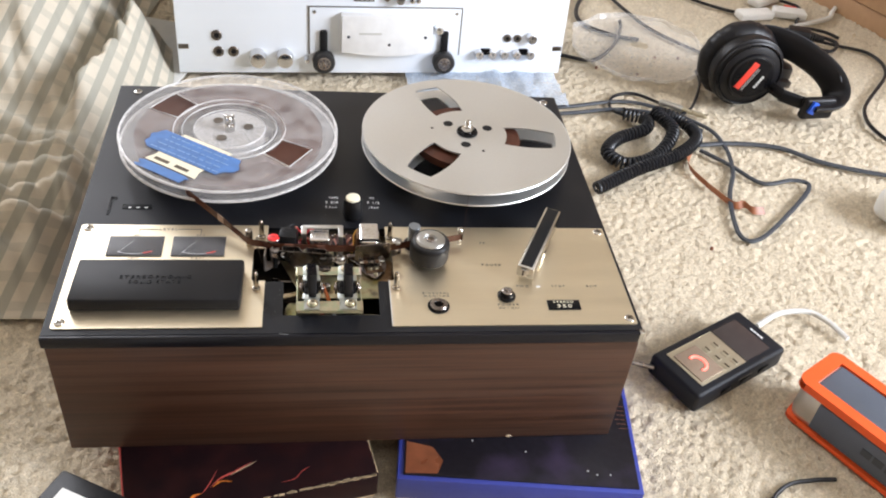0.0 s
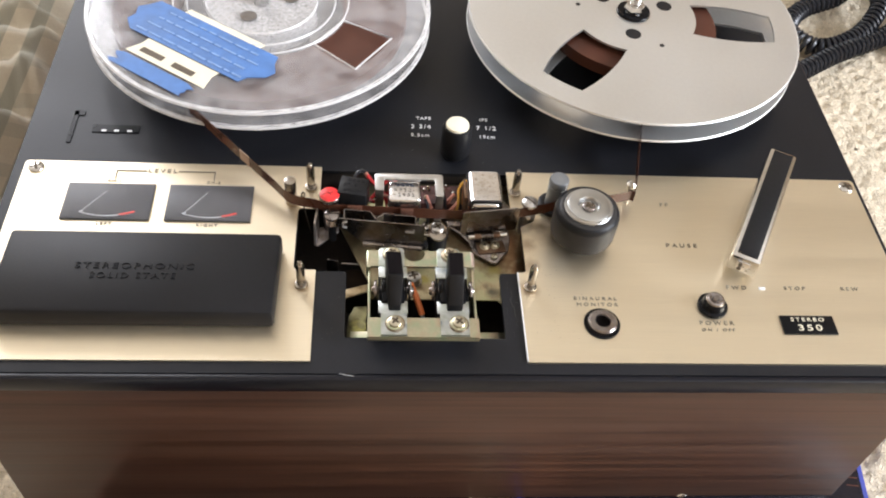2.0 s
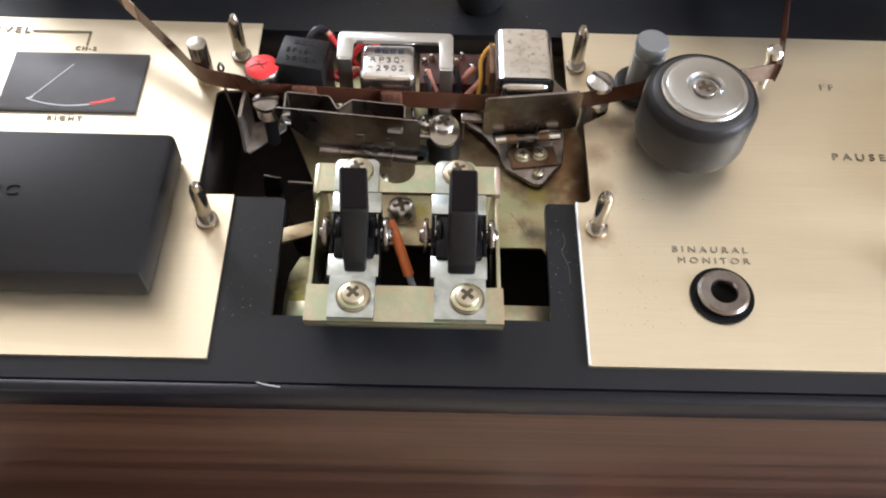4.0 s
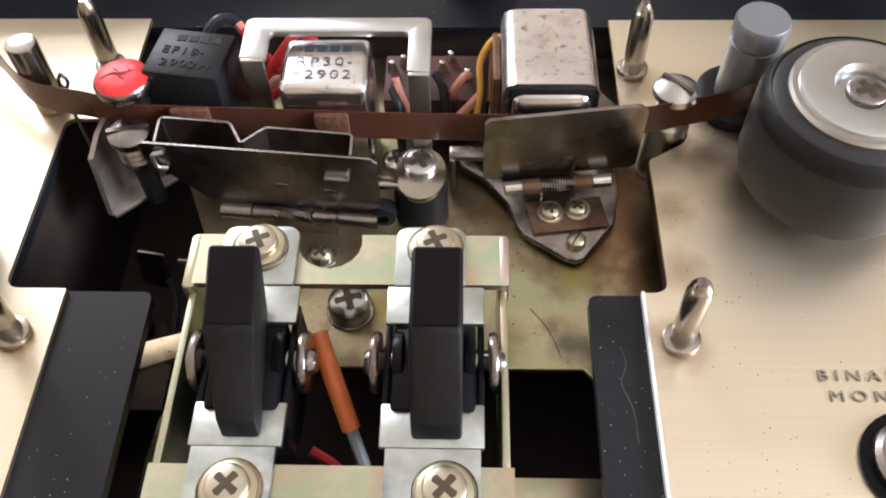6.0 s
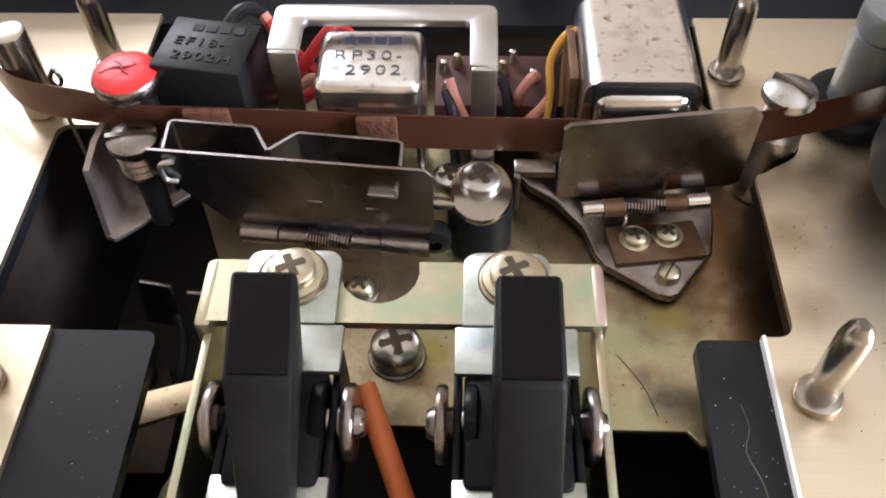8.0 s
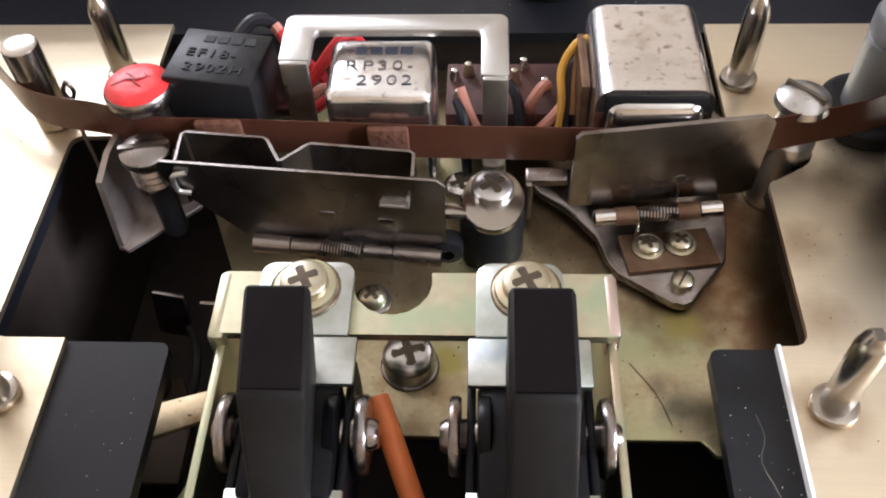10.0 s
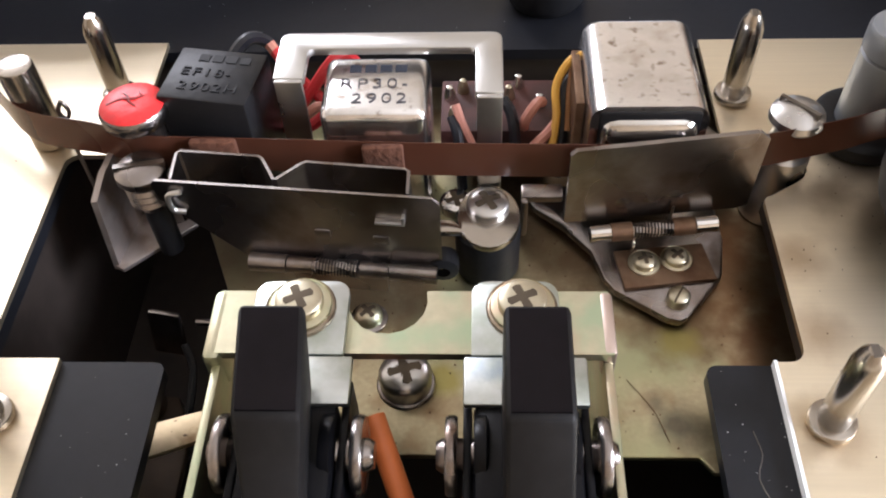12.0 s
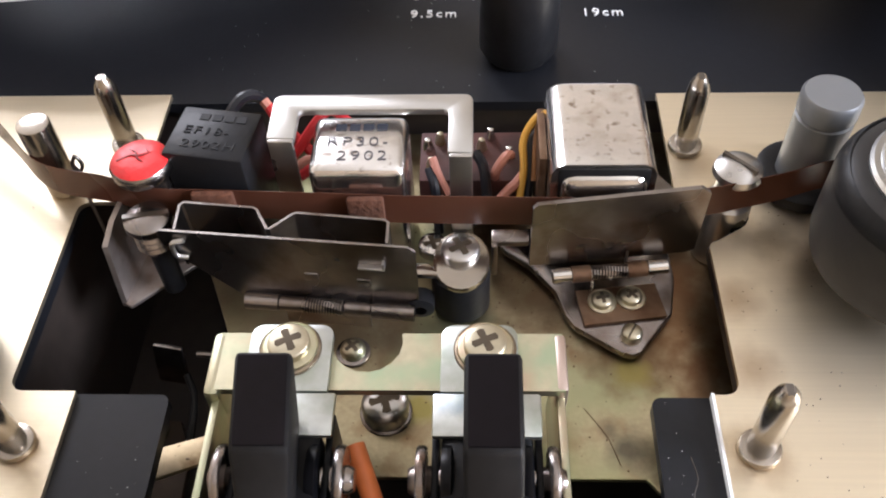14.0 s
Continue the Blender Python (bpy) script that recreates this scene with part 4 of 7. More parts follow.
mottled = surface("mottled_olive_zinc", (0.30, 0.28, 0.16), 0.45, 0.9, 0.25, 500, 90, 0.2, 0.0001, second=(0.12, 0.10, 0.06), mix=(0.44, 0.66), third=(0.40, 0.38, 0.15), third_scale=150, third_mix=(0.55, 0.7))
side_bit = prism([(0.1545, 0.0250), (0.1545, 0.0330), (0.1552, 0.0395), (0.1575, 0.0445), (0.1630, 0.0450), (0.1630, 0.0215), (0.1570, 0.0215), (0.1550, 0.0226)], z(-0.0125), z(-0.0112), 0.0003)
side_bracket = dpart("side_bracket", side_bit, mottled, base, "mottled yellow zinc side bracket")
dpart("bracket_web", box(0.1600, 0.1612, 0.0220, 0.0445, z(-0.0300), z(-0.0126)), mottled, side_bracket)
# The bracket is uncut; a black disc paints the hole's shade.
dpart("hole_disc", rod(0.1585, 0.0258, z(-0.0114), z(-0.01105), 0.0022, 0), hole_shade_black, side_bracket)
tan_strap = surface("tan_stained_strap", (0.56, 0.45, 0.29), 0.45, 0.8, 0.15, 900, 90, 0.15, 0.0001, second=(0.30, 0.20, 0.11), mix=(0.55, 0.72), third=(0.10, 0.07, 0.05), third_scale=700, third_mix=(0.66, 0.72))
dpart("cross_strap", prism([(0.1500, 0.0530), (0.1640, 0.0575), (0.1640, 0.0535), (0.1500, 0.0480)], z(-0.0125), z(-0.0115), 0.0002), tan_strap, base, "tan stained strap")
arm = bmesh.new()
box(-0.0026, 0.0026, -0.0005, 0.0005, -0.0044, 0.0036, 0.0004, arm, Matrix.Translation((0.1470, 0.0700, z(-0.0150))) @ pose(0, 0, 0, -14, 0, -10))
link = dpart("dark_link", arm, steel, base, "dark steel link")
dpart("link_rod", tube([(0.1492, 0.0690, z(-0.0172)), (0.1506, 0.0660, z(-0.0190)), (0.1509, 0.0610, z(-0.0205)), (0.1500, 0.0550, z(-0.0230))], 0.0006, 8, 6), black_plastic, link)
dpart("link_pin", tube([(0.1510, 0.0715, z(-0.0150)), (0.1620, 0.0708, z(-0.0150))], 0.0005, 8, 0), steel, base)
under = dpart("under_plate", prism([(0.1290, 0.0500), (0.1480, 0.0500), (0.1480, 0.0610), (0.1450, 0.0680), (0.1290, 0.0690)], z(-0.0330), z(-0.0310), 0.0004), dark_brown, base, "greasy brown plate deep in the well")
dpart("stud", lathe([(0, 0), (0.0032, 0), (0.0032, 0.0040), (0.0016, 0.0046), (0.0014, 0.0080), (0, 0.0084)], 20, (0.1402, 0.0660, z(-0.0310))), dark_brown, under)
dpart("stud", rod(0.1330, 0.0640, z(-0.0310), z(-0.0280), 0.0016), steel_dark, under)
dpart("drum", lathe([(0, -0.0440), (0.0080, -0.0440), (0.0080, -0.0300), (0.0074, -0.0294), (0, -0.0294)], 32, (0.1570, 0.0720, D)), dark_brown, base)

# four cover pins with split tips
def pin(x, y, tall=0.0156, r=0.00185):
    bm = lathe([(0, 0.0004), (r * 0.92, 0.0004), (r * 0.92, 0.0012), (r, 0.0014), (r, tall - 0.0026), (r * 0.80, tall - 0.0010), (r * 0.42, tall), (0, tall)], 20, (x, y, D))
    return bm


for x, y, owner in ((0.1362, 0.1044, meter_panel), (0.2318, 0.1035, control_panel), (0.1350, 0.0474, meter_panel), (0.2333, 0.0475, control_panel)):
    ob = dpart("cover_pin", pin(x, y), nickel, owner, "nickel cover pin with split tip")
    if y > 0.1:
        dpart("slit", box(x - 0.00030, x + 0.00030, y - 0.00188, y + 0.00188, z(0.0092), z(0.0131)), steel_dark, ob)
    dpart("tip_slit", box(x - 0.00042, x + 0.00042, y - 0.00078, y + 0.00078, z(0.0131), z(0.01563)), steel_dark, ob)
    dpart("collar", rod(x, y, z(0.0001), z(0.0013), 0.0028), nickel, ob)
dpart("tape_guide", rod(0.1278, 0.0945, z(0.0001), z(0.0148), 0.0026, 0.0003), nickel, meter_panel, "plain steel tape guide post")

# red capped guide, slotted height screw
g1 = dpart("capped_guide", rod(0.1457, 0.0893, z(-0.0100), z(0.0110), 0.0033), steel, base, "steel tape guide with red painted cap")
dpart("flange", lathe([(0, 0.0106), (0.0045, 0.0106), (0.0047, 0.0110), (0.0047, 0.0124), (0.0044, 0.0128), (0, 0.0128)], 36, (0.1456, 0.0884, D)), steel, g1)
dpart("red_cap", lathe([(0, 0.0136), (0.0020, 0.01355), (0.0038, 0.0133), (0.0044, 0.0129), (0.0044, 0.01282)], 36, (0.1456, 0.0884, D)), red_paint, g1)
cr = bmesh.new()
tube([(0.1424, 0.0876, z(0.0133)), (0.1444, 0.0886, z(0.01355)), (0.1458, 0.0885, z(0.01365)), (0.1480, 0.0898, z(0.0132))], 0.00024, 6, 4, cr)
tube([(0.1436, 0.0902, z(0.0133)), (0.1450, 0.0893, z(0.0136)), (0.1456, 0.0880, z(0.01365)), (0.1466, 0.0872, z(0.0135))], 0.00018, 6, 4, cr)
tube([(0.1462, 0.0906, z(0.0134)), (0.1470, 0.0894, z(0.0135)), (0.1488, 0.0888, z(0.0131))], 0.00015, 6, 4, cr)
dpart("crease", cr, surface("dark_red", (0.20, 0.01, 0.01), 0.5), g1)
g2 = dpart("height_screw", lathe([(0, -0.0016), (0.0020, -0.0016), (0.0022, -0.0012), (0.0027, -0.0004), (0.0030, 0.0002), (0.0026, 0.0008), (0.0030, 0.0014), (0.0026, 0.0020), (0.0030, 0.0026), (0.0026, 0.0032), (0.0030, 0.0036),
                                      (0.0036, 0.0046), (0.0035, 0.0055), (0.0028, 0.0061), (0, 0.0063)], 32, (0.1468, 0.0814, D + 0.0020)), steel, base, "slotted steel height screw with threads")
dpart("slot", box(-0.0034, 0.0034, -0.0004, 0.0004, 0.0054, 0.0064, m=Matrix.Translation((0.1468, 0.0814, D + 0.0020)) @ pose(0, 0, 0, 0, 0, 10)), steel_dark, g2)
dpart("stem", rod(0.1468, 0.0814, z(-0.0096), z(0.0006), 0.0018), black_plastic, g2)
arm2 = ribbon([(0.1400, 0.0885), (0.1396, 0.0840), (0.1390, 0.0778)], z(-0.0104), z(0.0040), 0.0009)
for v in arm2.verts:
    if v.co.y < 0.0800 and v.co.z > D:
        v.co.z = z(0.0022)
        v.co.y = 0.0800
arm_steel = surface("brushed_dull_steel", (0.38, 0.335, 0.31), 0.46, 0.85, 0.15, 500, 90, 0.12, 0.0001, second=(0.24, 0.18, 0.15), mix=(0.5, 0.75))
left_arm = dpart("guide_arm", arm2, arm_steel, base, "bent steel guide arm")
dpart("arm_foot", prism([(0.1386, 0.0780), (0.1402, 0.0772), (0.1495, 0.0860), (0.1495, 0.0905), (0.1395, 0.0880)], z(-0.0105), z(-0.0096), 0.0002), arm_steel, left_arm)
hook = bmesh.new()
tube([(0.1368, 0.0855, z(-0.0100)), (0.1345, 0.0890, z(-0.0010)), (0.1330, 0.0915, z(0.0065)), (0.1328, 0.0918, z(0.0085)), (0.1336, 0.0920, z(0.0100)), (0.1343, 0.0918, z(0.0085)), (0.1335, 0.0916, z(0.0072)), (0.1329, 0.0916, z(0.0088)), (0.1337, 0.0918, z(0.0104))], 0.00032, 8, 8, hook)
dpart("spring_hook", hook, steel_dark, base, "thin wire spring hook")

# erase head, record head, bracket and playback head
def head_plate(x0, x1, y0, y1, h0, h1, bev):
    return box(x0, x1, y0, y1, z(h0), z(h1), bev, seg=3)


ER = up(0.1562, 0.0932, 0) @ pose(0, 0, 0, 0, 0, -9)
erase = part("erase_head", box(-0.0064, 0.0064, -0.0056, 0.0052, -0.0095, 0.0140, 0.0004), black_plastic, base, "black plastic erase head with moulded marking", ER)
for k in range(4):
    part("mark_bar", box(-0.0030 + 0.0020 * k, -0.0015 + 0.0020 * k, 0.0024, 0.0038, 0.0139, 0.0141), emboss, erase)
letters("EF18-", 0.0023, pose(-0.0010, 0.0000, 0.0141), emboss, erase, spacing=1.2, squeeze=1.2, depth=0.00006)
letters("2902H", 0.0023, pose(0.0002, -0.0030, 0.0141), emboss, erase, spacing=1.2, squeeze=1.2, depth=0.00006)
engraved = surface("worn_engraving", (0.055, 0.05, 0.055), 0.55, 0.0, 0.2, 900, 300, 0)
rec = dpart("record_head", head_plate(0.1716, 0.1862, 0.0848, 0.0972, -0.0095, 0.0139, 0.0015), chrome_worn, base, "chromed record head with engraved marking")
for k in range(4):
    dpart("mark_bar", box(0.1752 + 0.0021 * k, 0.1768 + 0.0021 * k, 0.0934, 0.0948, z(0.0138), z(0.0140)), print_ink, rec)
letters("RP30-", 0.0028, up(0.1787, 0.0909, 0.01402), engraved, rec, spacing=1.2, squeeze=1.2, depth=0.00005, thin=0.00006)
letters("2902", 0.0028, up(0.1796, 0.0879, 0.01402), engraved, rec, spacing=1.2, squeeze=1.2, depth=0.00005, thin=0.00006)
dpart("felt", box(0.1772, 0.1828, 0.0826, 0.0838, z(0.0034), z(0.0098), 0.0004), felt_brown, base, "brown felt pressure pad")
dpart("felt", box(0.1535, 0.1600, 0.0836, 0.0848, z(0.0034), z(0.0100), 0.0004), felt_brown, base, "brown felt pressure pad")
outline = [(0.1655, 0.0890)] + corner(0.1669, 0.0973, 0.0014, 180, 90) + corner(0.1948, 0.0973, 0.0014, 90, 0) + [(0.1962, 0.0860), (0.1925, 0.0860)] + corner(0.1917, 0.0944, 0.0008, 0, 90, 4) + corner(0.1705, 0.0944, 0.0008, 90, 180, 4) + [(0.1697, 0.0890)]
fr = prism(outline, z(0.0153), z(0.0166), 0.0003)
frame_part = dpart("shield_frame", fr, steel_alu := surface("satin_steel", (0.56, 0.56, 0.55), 0.34, 1.0, 0.06, 300, 50, 0.05, 0.0001), base, "bright metal shield frame")
dpart("leg", box(0.1657, 0.1695, 0.0884, 0.0893, z(-0.0095), z(0.0164), 0.0003), steel_bright, frame_part)
dpart("leg", box(0.1927, 0.1961, 0.0852, 0.0861, z(-0.0095), z(0.0164), 0.0003), steel_bright, frame_part)
shell = bmesh.new()
box(0.2076, 0.2230, 0.0848, 0.1035, z(-0.0050), z(0.0150), 0, shell)
top_edges = [e for e in shell.edges if abs(e.verts[0].co.x - e.verts[1].co.x) < 1e-6 and e.verts[0].co.z > D and e.verts[1].co.z > D]
bmesh.ops.bevel(shell, geom=top_edges, offset=0.0024, segments=5, affect="EDGES", profile=0.5)
back_edges = [e for e in shell.edges if all(v.co.y > 0.103 for v in e.verts) and all(v.co.z > D + 0.010 for v in e.verts)]
bmesh.ops.bevel(shell, geom=back_edges, offset=0.0012, segments=3, affect="EDGES", profile=0.5)
play = dpart("playback_head", shell, chrome_worn, base, "chromed playback head shield with worn spots")
dpart("mouth", box(0.2086, 0.2222, 0.0845, 0.0864, z(-0.0050), z(0.0142), 0.0006), black_plastic, play)
dpart("core", head_plate(0.2088, 0.2222, 0.0832, 0.0884, -0.0050, 0.0132, 0.0024), chrome, play)
dpart("side_strip", box(0.2062, 0.2075, 0.0900, 0.1015, z(-0.0050), z(0.0110), 0.0003), rusty, play, "rusty side strip")
dpart("gusset", prism([(0.2232, 0.0990), (0.2300, 0.0900), (0.2232, 0.0870)], z(0.0010), z(0.0022), 0.0002), steel_dark, play)

# solder board and wires
board = dpart("terminal_board", box(0.1872, 0.2055, 0.0945, 0.1060, z(-0.0060), z(0.0016), 0.0003), rust_board, base, "reddish brown solder terminal board")
for k, (x, y) in enumerate(((0.1885, 0.1020), (0.1905, 0.1035), (0.1990, 0.1045), (0.1975, 0.1020), (0.2020, 0.1000), (0.1892, 0.0975))):
    dpart("solder_lug", lathe([(0, 0.0040), (0.0005, 0.0037), (0.0008, 0.0026), (0.0010, 0.0014), (0, 0.0014)], 10, (x, y, D)), (chrome, brass)[k % 2], board)
WIRES = (
    (red_wire, 0.0009, ((0.1620, 0.1054, 0.0082), (0.1636, 0.1034, 0.0072), (0.1660, 0.1010, 0.0065), (0.1700, 0.0985, 0.0030), (0.1720, 0.0960, -0.0040))),
    (red_wire, 0.0009, ((0.1640, 0.0965, 0.0020), (0.1670, 0.0985, 0.0045), (0.1705, 0.1010, 0.0085), (0.1728, 0.1030, 0.0095), (0.1750, 0.1050, 0.0050))),
    (red_wire, 0.0009, ((0.1620, 0.0990, -0.0010), (0.1660, 0.0955, 0.0010), (0.1700, 0.0960, 0.0035), (0.1735, 0.0990, 0.0060))),
    (pink_wire, 0.0009, ((0.1612, 0.1060, 0.0090), (0.1618, 0.1055, 0.0084), (0.1626, 0.1048, 0.0074))),
    (pink_wire, 0.0007, ((0.1680, 0.0935, 0.0060), (0.1700, 0.0940, 0.0072), (0.1718, 0.0955, 0.0040))),
    (yellow_wire, 0.00062, ((0.2080, 0.1010, 0.0105), (0.2060, 0.1000, 0.0100), (0.2042, 0.0982, 0.0070), (0.2042, 0.0945, 0.0035), (0.2030, 0.0900, -0.0030))),
    (cable_black, 0.0008, ((0.2070, 0.1000, 0.0080), (0.2055, 0.0985, 0.0060), (0.2052, 0.0945, 0.0020), (0.2045, 0.0905, -0.0040))),
    (surface("brown_wire", (0.30, 0.14, 0.05), 0.5), 0.0007, ((0.2072, 0.1010, 0.0100), (0.2064, 0.0985, 0.0070), (0.2060, 0.0940, 0.0020))),
    (pink_wire, 0.0008, ((0.1995, 0.0960, 0.0000), (0.1998, 0.0945, 0.0040), (0.2014, 0.0955, 0.0062), (0.2022, 0.0970, 0.0050))),
    (pink_wire, 0.0008, ((0.1992, 0.0915, -0.0020), (0.2010, 0.0920, 0.0008), (0.2030, 0.0935, 0.0020), (0.2045, 0.0960, 0.0020))),
    (pink_wire, 0.0007, ((0.1895, 0.0960, 0.0055), (0.1905, 0.0940, 0.0035), (0.1920, 0.0925, 0.0005))),
    (cable_black, 0.0009, ((0.1965, 0.0975, 0.0050), (0.1978, 0.0950, 0.0040), (0.1985, 0.0915, -0.0010))),
    (cable_black, 0.0008, ((0.1890, 0.0950, 0.0040), (0.1900, 0.0920, 0.0020), (0.1905, 0.0890, -0.0050))),
    (cable_black, 0.0010, ((0.1545, 0.0990, 0.0060), (0.1570, 0.1035, 0.0100), (0.1600, 0.1060, 0.0100), (0.1640, 0.1090, 0.0020))),
)
for mat, r, pts in WIRES:
    dpart("wire", tube([(x, y, z(h)) for x, y, h in pts], r, 8, 6), mat, base)

# pressure-pad gate with hinge
def plane_m(a, b, h):
    """A frame whose x runs from a to b in plan, whose y points up, and whose z looks towards the front."""
    way = Vector((b[0] - a[0], b[1] - a[1], 0)).normalized()
    up_v = Vector((0, 0, 1))
    front = way.cross(up_v)
    m = Matrix((way, up_v, front)).transposed().to_4x4()
    m.translation = (a[0], a[1], z(h))
    return m


GA, GB = (0.1497, 0.0775), (0.1880, 0.0740)
gm = plane_m(GA, GB, -0.0050)
gate = part("pad_gate", prism([(0.0006, 0.0146), (0.0374, 0.0146), (0.0384, 0.0136), (0.0384, 0.0), (0.0105, 0.0), (0.0024, 0.0085), (0.0004, 0.0112), (0.0, 0.0138)], 0.0, 0.0004, m=gm), steel, base, "hinged steel pressure-pad gate", IDENTITY)
sheet_pts = [(0.1523, 0.0790), (0.1521, 0.0838), (0.1526, 0.0843), (0.1634, 0.0832), (0.1640, 0.0827), (0.1660, 0.0790), (0.1664, 0.0790), (0.1694, 0.0818), (0.1700, 0.0821), (0.1832, 0.0807), (0.1838, 0.0802), (0.1838, 0.0762)]
part("pad_sheet", ribbon([(sx, sy - 0.0014) for sx, sy in sheet_pts], z(0.0010), z(0.0094), 0.0004), steel, gate, "bent sheet with pads", IDENTITY)
for u0, u1, r, mat in ((0.0112, 0.0165, 0.00135, steel), (0.0167, 0.0206, 0.0012, steel), (0.0270, 0.0310, 0.0012, steel), (0.0312, 0.0378, 0.00135, steel)):
    part("knuckle", tube([(u0, 0.0004, 0.0016), (u1, 0.0004, 0.0016)], r, 14, 0, m=gm), mat, gate, at=IDENTITY)
spring = bmesh.new()
tube([(0.0207 + 0.0062 * k / 128, 0.0004 + 0.00115 * math.sin(math.tau * k / 8 * 0.88), 0.0016 + 0.00115 * math.cos(math.tau * k / 8 * 0.88)) for k in range(129)], 0.00022, 5, 0, spring, m=gm)
part("spring", spring, steel, gate, at=IDENTITY)
part("tab", tube([(0.0040, 0.0130, 0.0006), (0.0024, 0.0127, 0.0010), (0.0021, 0.0112, 0.0011), (0.0024, 0.0098, 0.0011), (0.0038, 0.0092, 0.0007)], 0.0004, 8, 5, m=gm), steel_alu, gate, at=IDENTITY)
bent_tab = box(0.0298, 0.0338, 0.0098, 0.0102, 0.0003, 0.0013, 0.0001, m=gm)
box(0.0334, 0.0338, 0.0102, 0.0114, 0.0003, 0.0013, 0.0001, bent_tab, gm)
part("tab", bent_tab, steel_alu, gate, at=IDENTITY)
for u, v in ((0.0222, 0.0062), (0.0302, 0.0056)):
    part("pressed_bump", box(u - 0.0011, u + 0.0011, v - 0.0009, v + 0.0009, 0.0001, 0.00065, 0.00025, m=gm), steel, gate, at=IDENTITY)
part("hinge_foot", prism([(0.0170, -0.0050), (0.0305, -0.0050), (0.0305, 0.0), (0.0170, 0.0)], 0.0006, 0.0012, m=gm), steel, gate, at=IDENTITY)

# gate in front of the playback head
GC, GE = (0.2048, 0.0797), (0.2306, 0.0826)
g2m = plane_m(GC, GE, -0.0016)
gate2 = part("shield_gate", prism([(0.0008, 0.0138), (0.0246, 0.0144), (0.0260, 0.0132), (0.0258, 0.0006), (0.0245, 0.0), (0.0, 0.0), (0.0, 0.0130)], -0.00035, 0.00035, m=g2m), steel, base, "hinged bright steel shield gate", IDENTITY)
for u, v in ((0.0080, 0.0030), (0.0120, 0.0030), (0.0150, 0.0036)):
    part("dimple", lathe([(0.0012, 0.0), (0.0008, 0.00016), (0, 0.0002)], 16, (u, v, 0.00035), m=g2m), steel, gate2, at=IDENTITY)
for u0, u1, r, mat in ((0.0034, 0.0062, 0.0012, chrome), (0.0063, 0.0092, 0.0013, rusty), (0.0150, 0.0180, 0.0013, rusty), (0.0182, 0.0212, 0.0012, chrome)):
    part("knuckle", tube([(u0, -0.0008, 0.0022), (u1, -0.0008, 0.0022)], r, 14, 0, m=g2m), mat, gate2, at=IDENTITY)
spring = bmesh.new()
tube([(0.0093 + 0.0056 * k / 112, -0.0008 + 0.0010 * math.sin(math.tau * k / 8 * 0.88), 0.0022 + 0.0010 * math.cos(math.tau * k / 8 * 0.88)) for k in range(113)], 0.00021, 5, 0, spring, m=g2m)
part("spring", spring, steel, gate2, at=IDENTITY)
part("spring_end", tube([(0.0094, -0.0010, 0.0032), (0.0095, -0.0030, 0.0034), (0.0092, -0.0045, 0.0030)], 0.0002, 5, 4, m=g2m), chrome, gate2, at=IDENTITY)
part("spring_end", tube([(0.0148, 0.0000, 0.0012), (0.0150, 0.0022, 0.0010)], 0.0002, 5, 4, m=g2m), steel_dark, gate2, at=IDENTITY)
carrier = dpart("gate_carrier", prism([(0.2003, 0.0890), (0.2012, 0.0912), (0.2040, 0.0922), (0.2280, 0.0922), (0.2284, 0.0815), (0.2272, 0.0748), (0.2216, 0.0676), (0.2203, 0.0670), (0.2186, 0.0674), (0.2118, 0.0722), (0.2106, 0.0742), (0.2092, 0.0790), (0.2052, 0.0842), (0.2015, 0.0872)], z(-0.0092), z(-0.0076), 0.0004), steel, base, "shaped steel carrier plate")
hinge_leaf = dpart("hinge_leaf", prism([(0.2122, 0.0785), (0.2250, 0.0800), (0.2262, 0.0736), (0.2132, 0.0718)], z(-0.0076), z(-0.0068), 0.0002), rusty, carrier, "brown rusty hinge leaf")
screw(carrier, 0.2163, 0.0762, -0.0068, 0.0017, 0.0014, brass, turn=10, dome=0.6)
screw(carrier, 0.2209, 0.0769, -0.0068, 0.0017, 0.0014, brass, turn=40, dome=0.6)
for x, y in ((0.2163, 0.0762), (0.2209, 0.0769)):
    dpart("washer", rod(x, y, z(-0.0068), z(-0.0066), 0.0023), brass, carrier)
screw(carrier, 0.2203, 0.0702, -0.0076, 0.0016, 0.0020, brass, "slot", 60)
tab2 = bmesh.new()
box(0.1990, 0.2050, 0.0838, 0.0866, z(-0.0025), z(-0.0012), 0.0004, tab2)
box(0.1990, 0.2000, 0.0830, 0.0866, z(-0.0090), z(-0.0015), 0.0003, tab2)
dpart("tongue", tab2, steel, carrier)

# pivot clamp between the gates
clamp_line = [(0.1943 + 0.0044 * math.cos(a), 0.0794 + 0.0058 * math.sin(a)) for a in np.linspace(radians(195), radians(-148), 24)] + [(0.1893, 0.0764), (0.1868, 0.0764), (0.1868, 0.0787), (0.1893, 0.0787)]
clamp = dpart("pivot_clamp", prism(clamp_line, z(-0.0012), z(0.0), 0.0003), nickel, base, "polished clamp plate with screw")
screw(clamp, 0.1942, 0.0806, 0.0, 0.0030, 0.0019, steel_bright, turn=30, dome=0.45)
dpart("pivot_post", rod(0.1942, 0.0785, z(-0.0100), z(-0.0013), 0.0046), black_plastic, clamp)
dpart("coil", lathe([(0.0010, 0.0), (0.0022, 0.0004), (0.0022, 0.0030), (0.0010, 0.0034)], 16, m=Matrix.Translation((0.1880, 0.0765, z(-0.0050))) @ pose(0, 0, 0, 90)), black_plastic, clamp)
